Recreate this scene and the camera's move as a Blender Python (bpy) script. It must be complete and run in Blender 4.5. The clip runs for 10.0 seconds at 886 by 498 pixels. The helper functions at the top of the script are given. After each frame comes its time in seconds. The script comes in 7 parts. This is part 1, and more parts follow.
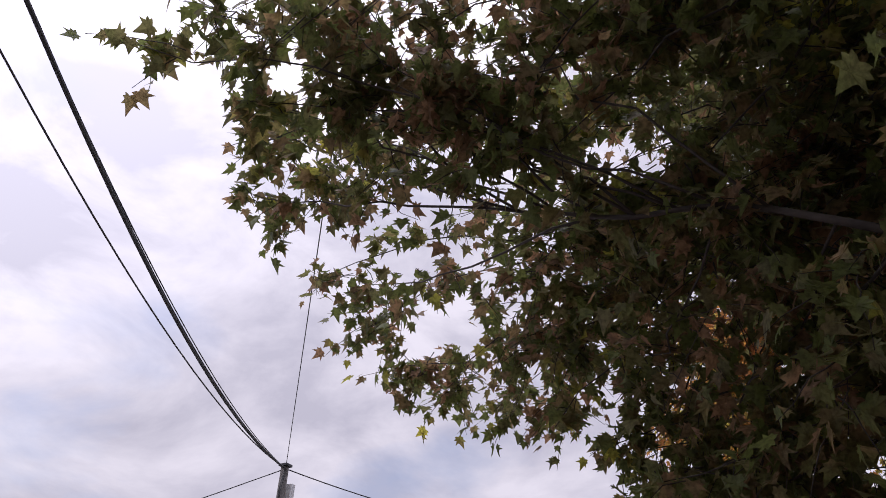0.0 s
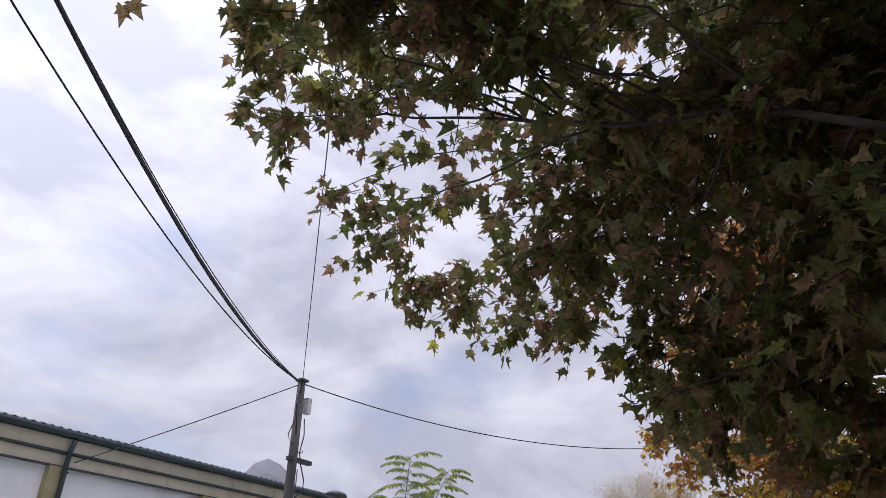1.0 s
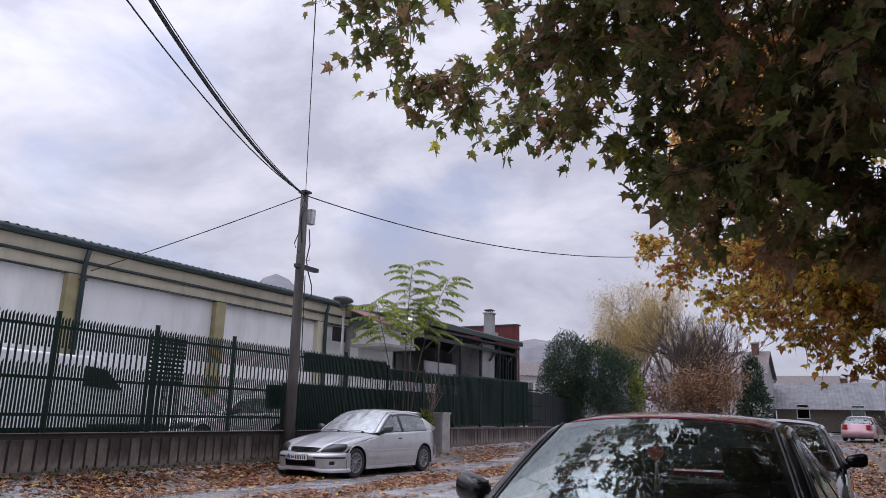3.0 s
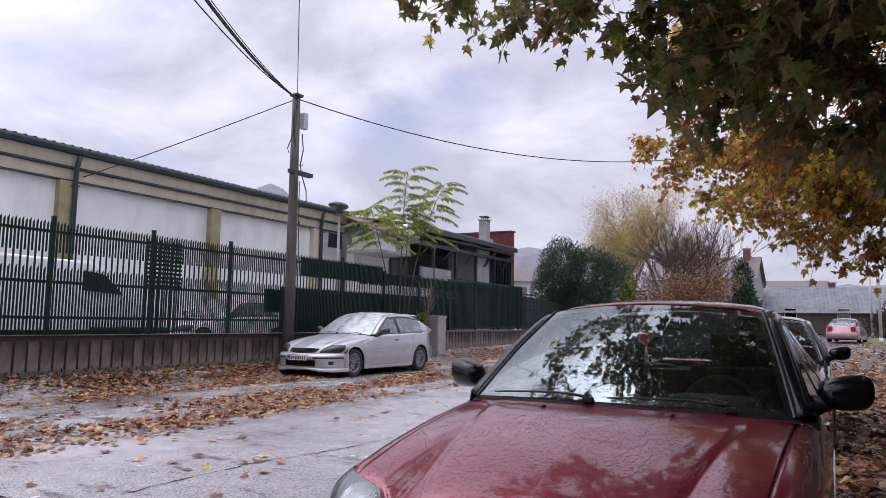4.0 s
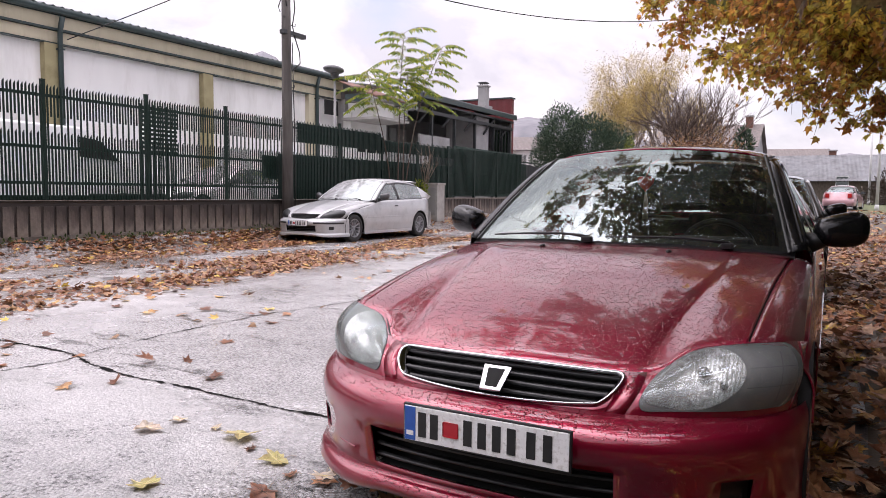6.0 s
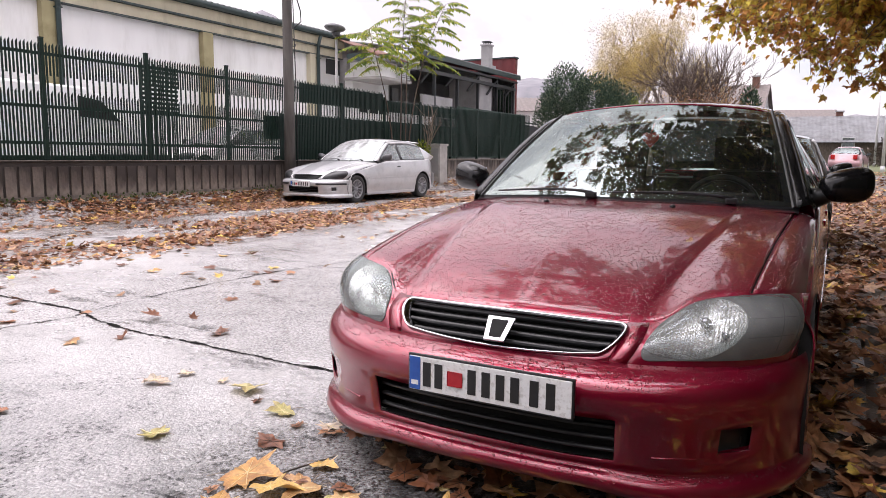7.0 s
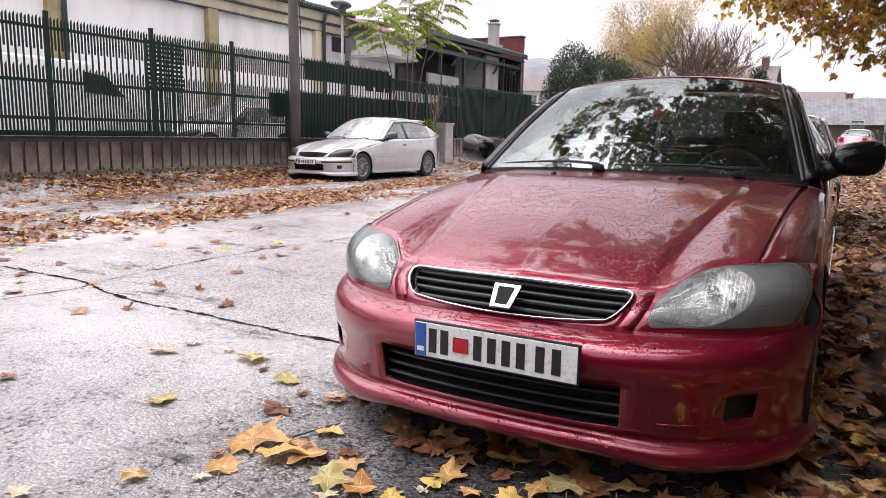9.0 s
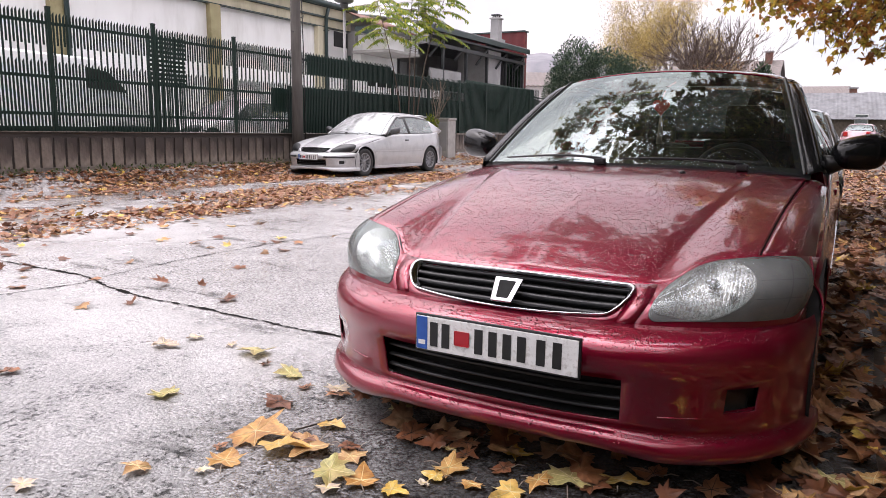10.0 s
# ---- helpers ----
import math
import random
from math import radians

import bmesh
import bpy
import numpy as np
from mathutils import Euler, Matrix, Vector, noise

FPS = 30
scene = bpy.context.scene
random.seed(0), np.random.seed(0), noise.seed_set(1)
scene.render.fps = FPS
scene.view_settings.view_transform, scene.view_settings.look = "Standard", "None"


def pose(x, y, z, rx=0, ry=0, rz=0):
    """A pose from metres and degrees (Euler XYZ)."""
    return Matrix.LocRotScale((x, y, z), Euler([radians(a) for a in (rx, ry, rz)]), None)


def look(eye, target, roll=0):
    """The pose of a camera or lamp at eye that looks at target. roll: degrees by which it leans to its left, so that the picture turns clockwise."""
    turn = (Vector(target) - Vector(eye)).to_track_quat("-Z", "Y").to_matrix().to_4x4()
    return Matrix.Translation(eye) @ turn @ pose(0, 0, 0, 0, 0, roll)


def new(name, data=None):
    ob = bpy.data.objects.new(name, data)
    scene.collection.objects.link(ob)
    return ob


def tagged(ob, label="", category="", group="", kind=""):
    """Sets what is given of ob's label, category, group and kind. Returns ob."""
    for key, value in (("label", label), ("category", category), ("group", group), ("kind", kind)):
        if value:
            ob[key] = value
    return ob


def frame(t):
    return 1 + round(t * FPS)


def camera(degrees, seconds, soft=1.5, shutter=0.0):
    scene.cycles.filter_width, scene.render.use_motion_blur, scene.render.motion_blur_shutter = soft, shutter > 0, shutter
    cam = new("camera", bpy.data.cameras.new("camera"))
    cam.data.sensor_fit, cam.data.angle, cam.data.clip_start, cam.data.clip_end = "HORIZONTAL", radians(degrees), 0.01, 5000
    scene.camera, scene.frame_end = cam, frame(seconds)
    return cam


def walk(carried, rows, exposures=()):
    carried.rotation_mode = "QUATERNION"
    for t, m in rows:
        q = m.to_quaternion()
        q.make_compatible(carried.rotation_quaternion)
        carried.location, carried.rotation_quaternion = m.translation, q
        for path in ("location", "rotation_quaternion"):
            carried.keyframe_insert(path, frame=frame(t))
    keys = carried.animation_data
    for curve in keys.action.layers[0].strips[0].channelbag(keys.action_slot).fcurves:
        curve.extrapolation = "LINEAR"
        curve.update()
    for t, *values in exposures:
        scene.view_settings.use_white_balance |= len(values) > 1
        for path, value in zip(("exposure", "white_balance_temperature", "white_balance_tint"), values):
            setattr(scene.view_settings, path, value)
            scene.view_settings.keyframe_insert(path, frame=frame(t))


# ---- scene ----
cam = camera(64.3, 10.0, soft=0.6)
PATH = [
    (0, (0.207, 0.024, 1.526), (-0.596, 1.464, 2.658), 2.1),
    (0.5, (0.207, 0.06, 1.539), (-0.637, 1.545, 2.58), 1.6),
    (1, (0.194, 0.096, 1.525), (-0.688, 1.628, 2.461), 1.7),
    (1.5, (0.182, 0.1, 1.473), (-0.729, 1.676, 2.3), 1.9),
    (2, (0.17, 0.113, 1.445), (-0.761, 1.734, 2.156), 1.6),
    (2.5, (0.162, 0.121, 1.396), (-0.786, 1.78, 1.986), 1.4),
    (4, (0.149, 0.152, 1.238), (-0.815, 1.892, 1.444), 0.9),
    (4.5, (0.14, 0.163, 1.198), (-0.824, 1.912, 1.3), 0.7),
    (5, (0.14, 0.16, 1.161), (-0.825, 1.912, 1.167), 0.7),
    (5.5, (0.14, 0.161, 1.129), (-0.823, 1.912, 1.048), 0.6),
    (6, (0.136, 0.157, 1.1), (-0.822, 1.905, 0.943), 0.6),
    (6.2, (0.145, 0.14, 1.1), (-0.814, 1.885, 0.914), 0.4),
    (7.5, (0.132, 0.148, 1.045), (-0.825, 1.881, 0.757), 1.0),
    (8, (0.133, 0.145, 1.034), (-0.824, 1.875, 0.731), 1.1),
    (8.5, (0.132, 0.147, 1.025), (-0.827, 1.874, 0.714), 1.1),
    (9, (0.132, 0.143, 1.025), (-0.834, 1.866, 0.708), 1.0),
    (9.5, (0.132, 0.142, 1.023), (-0.839, 1.86, 0.699), 1.0),
    (10, (0.138, 0.142, 1.021), (-0.833, 1.859, 0.691), 0.9),
]
EXPOSURES = [(0.0, -0.10, 6100, 23), (0.8, -0.08, 5900, 18), (2.5, -0.11, 5850, 18), (4.0, 0.16, 5900, 21), (5.5, 0.58, 6350, 21), (7.5, 0.91, 6600, 18), (10.0, 0.93, 6550, 18)]
walk(cam, [(t, look(eye, target, roll)) for t, eye, target, roll in PATH], EXPOSURES)

# ---- world and light ----
world = bpy.data.worlds.new("sky")
scene.world = world
world.use_nodes = True
wn, wl = world.node_tree.nodes, world.node_tree.links
wn.clear()
SUN_EL, SUN_AZ = radians(54), radians(-92)
sky = wn.new("ShaderNodeTexSky")
sky.sky_type = "NISHITA"
sky.sun_disc = False
sky.sun_elevation, sky.sun_rotation = SUN_EL, SUN_AZ
sky_gain = wn.new("ShaderNodeMix")
sky_gain.data_type, sky_gain.blend_type = "RGBA", "MULTIPLY"
sky_gain.inputs[0].default_value = 1.0
sky_gain.inputs[7].default_value = (0.13, 0.13, 0.13, 1)
coord = wn.new("ShaderNodeTexCoord")
stretch = wn.new("ShaderNodeMapping")
stretch.inputs["Scale"].default_value = (1.0, 1.0, 1.9)
cloud = wn.new("ShaderNodeTexNoise")
cloud.inputs["Scale"].default_value, cloud.inputs["Detail"].default_value = 2.6, 7.0
cloud.inputs["Roughness"].default_value, cloud.inputs["Distortion"].default_value = 0.5, 0.25
cover = wn.new("ShaderNodeValToRGB")
cover.color_ramp.elements[0].position, cover.color_ramp.elements[1].position = 0.20, 0.46
shade = wn.new("ShaderNodeTexNoise")
shade.inputs["Scale"].default_value, shade.inputs["Detail"].default_value = 4.2, 10.0
shade.inputs["Roughness"].default_value, shade.inputs["Distortion"].default_value = 0.58, 0.4
tone = wn.new("ShaderNodeValToRGB")
tone.color_ramp.elements[0].position, tone.color_ramp.elements[1].position = 0.38, 0.63
tone.color_ramp.elements[0].color = (0.66, 0.655, 0.705, 1)
tone.color_ramp.elements[1].color = (0.98, 0.96, 0.97, 1)
blend = wn.new("ShaderNodeMix")
blend.data_type = "RGBA"
back, out = wn.new("ShaderNodeBackground"), wn.new("ShaderNodeOutputWorld")
back.inputs["Strength"].default_value = 3.92
wl.new(coord.outputs["Generated"], stretch.inputs["Vector"])
for node in (cloud, shade):
    wl.new(stretch.outputs["Vector"], node.inputs["Vector"])
wl.new(cloud.outputs["Fac"], cover.inputs["Fac"])
wl.new(shade.outputs["Fac"], tone.inputs["Fac"])
wl.new(sky.outputs["Color"], sky_gain.inputs[6])
wl.new(cover.outputs["Color"], blend.inputs[0])
wl.new(sky_gain.outputs[2], blend.inputs[6])
wl.new(tone.outputs["Color"], blend.inputs[7])
# the veiled sun brightens the clouds round it
glow_dir = wn.new("ShaderNodeVectorMath")
glow_dir.operation = "DOT_PRODUCT"
glow_dir.inputs[1].default_value = (math.sin(SUN_AZ) * math.cos(SUN_EL), math.cos(SUN_AZ) * math.cos(SUN_EL), math.sin(SUN_EL))
glow = wn.new("ShaderNodeMapRange")
glow.interpolation_type = "SMOOTHSTEP"
for key, val in (("From Min", 0.66), ("From Max", 1.0), ("To Min", 0.95), ("To Max", 1.5)):
    glow.inputs[key].default_value = val
glowing = wn.new("ShaderNodeMix")
glowing.data_type, glowing.blend_type = "RGBA", "MULTIPLY"
glowing.inputs[0].default_value = 1.0
wl.new(coord.outputs["Generated"], glow_dir.inputs[0])
wl.new(glow_dir.outputs["Value"], glow.inputs["Value"])
# an overcast sky is brightest overhead
height = wn.new("ShaderNodeSeparateXYZ")
zenith = wn.new("ShaderNodeValToRGB")
zenith.color_ramp.interpolation = "EASE"
dome = zenith.color_ramp.elements
while len(dome) < 5:
    dome.new(0.5)
for k, (place, gain) in enumerate(((0.0, 0.188), (0.28, 0.230), (0.50, 0.25), (0.74, 0.275), (1.0, 1.08))):
    dome[k].position, dome[k].color = place, (gain, gain, gain, 1)
domed = wn.new("ShaderNodeMix")
domed.data_type, domed.blend_type = "RGBA", "MULTIPLY"
domed.inputs[0].default_value = 1.0
wl.new(coord.outputs["Generated"], height.inputs["Vector"])
wl.new(height.outputs["Z"], zenith.inputs["Fac"])
wl.new(blend.outputs[2], domed.inputs[6])
wl.new(zenith.outputs["Color"], domed.inputs[7])
wl.new(domed.outputs[2], glowing.inputs[6])
wl.new(glow.outputs["Result"], glowing.inputs[7])
wl.new(glowing.outputs[2], back.inputs["Color"])
wl.new(back.outputs["Background"], out.inputs["Surface"])

sun = new("sun", bpy.data.lights.new("sun", "SUN"))
sun.data.energy, sun.data.angle, sun.data.color = 0.5, radians(60), (1.0, 0.95, 0.88)
sun.matrix_world = look((60 * math.sin(SUN_AZ), 60 * math.cos(SUN_AZ), 60 * math.tan(SUN_EL)), (0, 0, 0))

# ---- materials ----
def material(name):
    m = bpy.data.materials.new(name)
    m.use_nodes = True
    return m, m.node_tree.nodes, m.node_tree.links, m.node_tree.nodes["Principled BSDF"]


def noise_node(n, l, scale, detail=4.0, rough=0.55, source="Object", stretch=None):
    c, t = n.new("ShaderNodeTexCoord"), n.new("ShaderNodeTexNoise")
    t.inputs["Scale"].default_value, t.inputs["Detail"].default_value, t.inputs["Roughness"].default_value = scale, detail, rough
    if stretch:
        mp = n.new("ShaderNodeMapping")
        mp.inputs["Scale"].default_value = stretch
        l.new(c.outputs[source], mp.inputs["Vector"])
        l.new(mp.outputs["Vector"], t.inputs["Vector"])
    else:
        l.new(c.outputs[source], t.inputs["Vector"])
    return t


def ramp(n, l, fac, stops):
    r = n.new("ShaderNodeValToRGB")
    e = r.color_ramp.elements
    while len(e) < len(stops):
        e.new(0.5)
    for k, (p, c) in enumerate(stops):
        e[k].position, e[k].color = p, (*c, 1) if len(c) == 3 else c
    l.new(fac, r.inputs["Fac"])
    return r


def grey(v):
    return (v, v, v)


def mixed(n, l, fac, a, b, mode="MIX"):
    x = n.new("ShaderNodeMix")
    x.data_type, x.blend_type = "RGBA", mode
    for sock, val in ((x.inputs[0], fac), (x.inputs[6], a), (x.inputs[7], b)):
        if isinstance(val, (int, float)):
            sock.default_value = val
        elif isinstance(val, tuple):
            sock.default_value = (*val, 1)
        else:
            l.new(val, sock)
    return x.outputs[2]


def bump(n, l, height, strength, distance, prior=None):
    b = n.new("ShaderNodeBump")
    b.inputs["Strength"].default_value, b.inputs["Distance"].default_value = strength, distance
    l.new(height, b.inputs["Height"])
    if prior is not None:
        l.new(prior, b.inputs["Normal"])
    return b.outputs["Normal"]


def surface(name, a, b, scale=8.0, rough=(0.5, 0.7), fine=90.0, relief=0.15, metal=0.0, stain=None, stain_scale=1.2, spec=0.5, stretch=None, source="Object"):
    """Two-scale worn surface: colours a to b by a broad noise, a fine grain in bump, and stains."""
    m, n, l, p = material(name)
    t = noise_node(n, l, scale, stretch=stretch, source=source)
    col = ramp(n, l, t.outputs["Fac"], ((0.3, a), (0.7, b))).outputs["Color"]
    if stain:
        st = noise_node(n, l, stain_scale, 6.0, 0.65, stretch=stretch, source=source)
        k = ramp(n, l, st.outputs["Fac"], ((0.5, grey(0.0)), (0.68, grey(0.8)))).outputs["Color"]
        col = mixed(n, l, k, col, stain)
    l.new(col, p.inputs["Base Color"])
    r = n.new("ShaderNodeMapRange")
    r.inputs["To Min"].default_value, r.inputs["To Max"].default_value = rough
    l.new(t.outputs["Fac"], r.inputs["Value"])
    l.new(r.outputs["Result"], p.inputs["Roughness"])
    p.inputs["Metallic"].default_value, p.inputs["Specular IOR Level"].default_value = metal, spec
    if relief:
        g = noise_node(n, l, fine, 3.0, source=source)
        l.new(bump(n, l, g.outputs["Fac"], relief, 0.01), p.inputs["Normal"])
    return m


def wet_asphalt():
    """Wet pale slabs, worn coarse before the crack; the dimness near by and beside the car is painted in."""
    m, n, l, p = material("wet_asphalt")
    broad = noise_node(n, l, 0.35, 6.0, 0.6)
    mid = noise_node(n, l, 3.0, 5.0, 0.6)
    c, stones = n.new("ShaderNodeTexCoord"), n.new("ShaderNodeTexVoronoi")
    stones.inputs["Scale"].default_value = 78.0
    wander = n.new("ShaderNodeVectorMath")
    wander.operation = "MULTIPLY_ADD"
    wander.inputs[1].default_value = (0.03, 0.03, 0.03)
    l.new(noise_node(n, l, 30.0, 4.0, 0.7).outputs["Color"], wander.inputs[0])
    l.new(c.outputs["Object"], wander.inputs[2])
    l.new(wander.outputs["Vector"], stones.inputs["Vector"])
    place, edge = n.new("ShaderNodeSeparateXYZ"), n.new("ShaderNodeMath")
    l.new(c.outputs["Object"], place.inputs["Vector"])
    edge.operation = "MULTIPLY_ADD"
    edge.inputs[1].default_value = 2.4
    l.new(noise_node(n, l, 1.3, 6.0, 0.65).outputs["Fac"], edge.inputs[0])
    strip = n.new("ShaderNodeMapRange")
    strip.interpolation_type = "SMOOTHSTEP"
    for key, val in (("From Min", -2.0), ("From Max", -0.8), ("To Min", 0.0), ("To Max", 2.2)):
        strip.inputs[key].default_value = val
    l.new(place.outputs["X"], strip.inputs["Value"])
    level = n.new("ShaderNodeMath")
    level.operation = "SUBTRACT"
    l.new(place.outputs["Y"], level.inputs[0])
    l.new(strip.outputs["Result"], level.inputs[1])
    l.new(level.outputs["Value"], edge.inputs[2])
    # coarse wear, plus weaker sky reflection near by painted as a darker base
    worn = n.new("ShaderNodeMapRange")
    worn.interpolation_type = "SMOOTHSTEP"
    for key, val in (("From Min", 2.3), ("From Max", 3.9), ("To Min", 1.0), ("To Max", 0.0)):
        worn.inputs[key].default_value = val
    l.new(edge.outputs["Value"], worn.inputs["Value"])
    worn = worn.outputs["Result"]
    pale = n.new("ShaderNodeSeparateColor")
    l.new(stones.outputs["Color"], pale.inputs["Color"])
    grain = noise_node(n, l, 38.0, 8.0, 0.8)
    height = mixed(n, l, 0.25, ramp(n, l, stones.outputs["Distance"], ((0.15, grey(1.0)), (0.75, grey(0.0)))).outputs["Color"], ramp(n, l, grain.outputs["Fac"], ((0.36, grey(0.0)), (0.62, grey(1.0)))).outputs["Color"])
    slab = ramp(n, l, mid.outputs["Fac"], ((0.25, (0.33, 0.316, 0.311)), (0.75, (0.45, 0.432, 0.425)))).outputs["Color"]
    dimmed_grit = ramp(n, l, mid.outputs["Fac"], ((0.25, (0.13, 0.125, 0.122)), (0.75, (0.23, 0.222, 0.217)))).outputs["Color"]
    # shade and dark reflections by car and trees, painted as a darker strip
    shade_strip = n.new("ShaderNodeMapRange")
    shade_strip.interpolation_type = "SMOOTHSTEP"
    for key, val in (("From Min", -1.35), ("From Max", -0.85)):
        shade_strip.inputs[key].default_value = val
    ragged = n.new("ShaderNodeMath")
    ragged.operation = "MULTIPLY_ADD"
    ragged.inputs[1].default_value = 1.4
    l.new(noise_node(n, l, 2.6, 8.0, 0.72).outputs["Fac"], ragged.inputs[0])
    shifted = n.new("ShaderNodeMath")
    shifted.operation = "SUBTRACT"
    shifted.inputs[1].default_value = 0.70
    l.new(place.outputs["X"], shifted.inputs[0])
    l.new(shifted.outputs["Value"], ragged.inputs[2])
    l.new(ragged.outputs["Value"], shade_strip.inputs["Value"])
    shade_strip = shade_strip.outputs["Result"]
    shaded_tone = ramp(n, l, mid.outputs["Fac"], ((0.25, (0.032, 0.031, 0.031)), (0.75, (0.075, 0.073, 0.072)))).outputs["Color"]
    base = mixed(n, l, shade_strip, mixed(n, l, worn, slab, dimmed_grit), shaded_tone)
    gaps = ramp(n, l, stones.outputs["Distance"], ((0.42, grey(1.0)), (0.72, grey(0.45)))).outputs["Color"]
    speck = mixed(n, l, 1.0, ramp(n, l, pale.outputs["Red"], ((0.0, grey(0.66)), (0.35, grey(1.0)), (1.0, grey(1.35)))).outputs["Color"], gaps, "MULTIPLY")
    speck = mixed(n, l, mixed(n, l, worn, grey(0.75), grey(1.0)), grey(1.0), speck)
    hollow = noise_node(n, l, 36.0, 6.0, 0.74, stretch=(1.1, 0.9, 1.0)).outputs["Fac"]
    patchy = n.new("ShaderNodeMath")
    patchy.operation = "MULTIPLY_ADD"
    patchy.inputs[1].default_value = 0.42
    l.new(noise_node(n, l, 4.5, 5.0, 0.65).outputs["Fac"], patchy.inputs[0])
    l.new(hollow, patchy.inputs[2])
    hollow = patchy.outputs["Value"]
    shallow = ramp(n, l, hollow, ((0.56, grey(0.25)), (0.61, grey(1.0)))).outputs["Color"]
    pits = mixed(n, l, worn, shallow, ramp(n, l, hollow, ((0.61, grey(0.10)), (0.68, grey(1.0)))).outputs["Color"])
    streak = noise_node(n, l, 2.0, 9.0, 0.74, stretch=(0.5, 1.5, 1.0))
    soaked = ramp(n, l, streak.outputs["Fac"], ((0.36, grey(0.28)), (0.43, grey(1.0)), (0.66, grey(1.06)))).outputs["Color"]
    col = mixed(n, l, 1.0, mixed(n, l, 1.0, base, speck, "MULTIPLY"), pits, "MULTIPLY")
    far_side = n.new("ShaderNodeMapRange")
    far_side.interpolation_type = "SMOOTHSTEP"
    for key, val in (("From Min", -5.4), ("From Max", -6.6), ("To Min", 0.0), ("To Max", 1.0)):
        far_side.inputs[key].default_value = val
    l.new(place.outputs["X"], far_side.inputs["Value"])
    tannin = ramp(n, l, noise_node(n, l, 1.1, 7.0, 0.68, stretch=(1.0, 0.45, 1.0)).outputs["Fac"], ((0.44, (1.0, 1.0, 1.0)), (0.58, (0.36, 0.31, 0.28)))).outputs["Color"]
    col = mixed(n, l, far_side.outputs["Result"], col, mixed(n, l, 1.0, col, tannin, "MULTIPLY"))
    l.new(mixed(n, l, 1.0, col, soaked, "MULTIPLY"), p.inputs["Base Color"])
    wet = ramp(n, l, broad.outputs["Fac"], ((0.38, grey(0.16)), (0.62, grey(0.34)))).outputs["Color"]
    l.new(wet, p.inputs["Roughness"])
    p.inputs["Specular IOR Level"].default_value = 0.62
    index = n.new("ShaderNodeMapRange")
    index.inputs["To Min"].default_value, index.inputs["To Max"].default_value = 2.7, 2.3
    l.new(worn, index.inputs["Value"])
    dark_index = n.new("ShaderNodeMix")
    dark_index.inputs["B"].default_value = 1.45
    l.new(shade_strip, dark_index.inputs["Factor"])
    l.new(index.outputs["Result"], dark_index.inputs["A"])
    dull = n.new("ShaderNodeMix")
    dull.inputs["A"].default_value = 1.22
    l.new(mixed(n, l, 1.0, pits, ramp(n, l, streak.outputs["Fac"], ((0.36, grey(0.25)), (0.43, grey(1.0)))).outputs["Color"], "MULTIPLY"), dull.inputs["Factor"])
    l.new(dark_index.outputs["Result"], dull.inputs["B"])
    l.new(dull.outputs["Result"], p.inputs["IOR"])
    depth = mixed(n, l, worn, ramp(n, l, broad.outputs["Fac"], ((0.36, grey(0.18)), (0.62, grey(0.42)))).outputs["Color"], grey(0.55))
    b = n.new("ShaderNodeBump")
    b.inputs["Distance"].default_value = 0.009
    l.new(depth, b.inputs["Strength"])
    l.new(height, b.inputs["Height"])
    ripple = noise_node(n, l, 14.0, 3.0)
    l.new(bump(n, l, ripple.outputs["Fac"], 0.2, 0.012, b.outputs["Normal"]), p.inputs["Normal"])
    return m


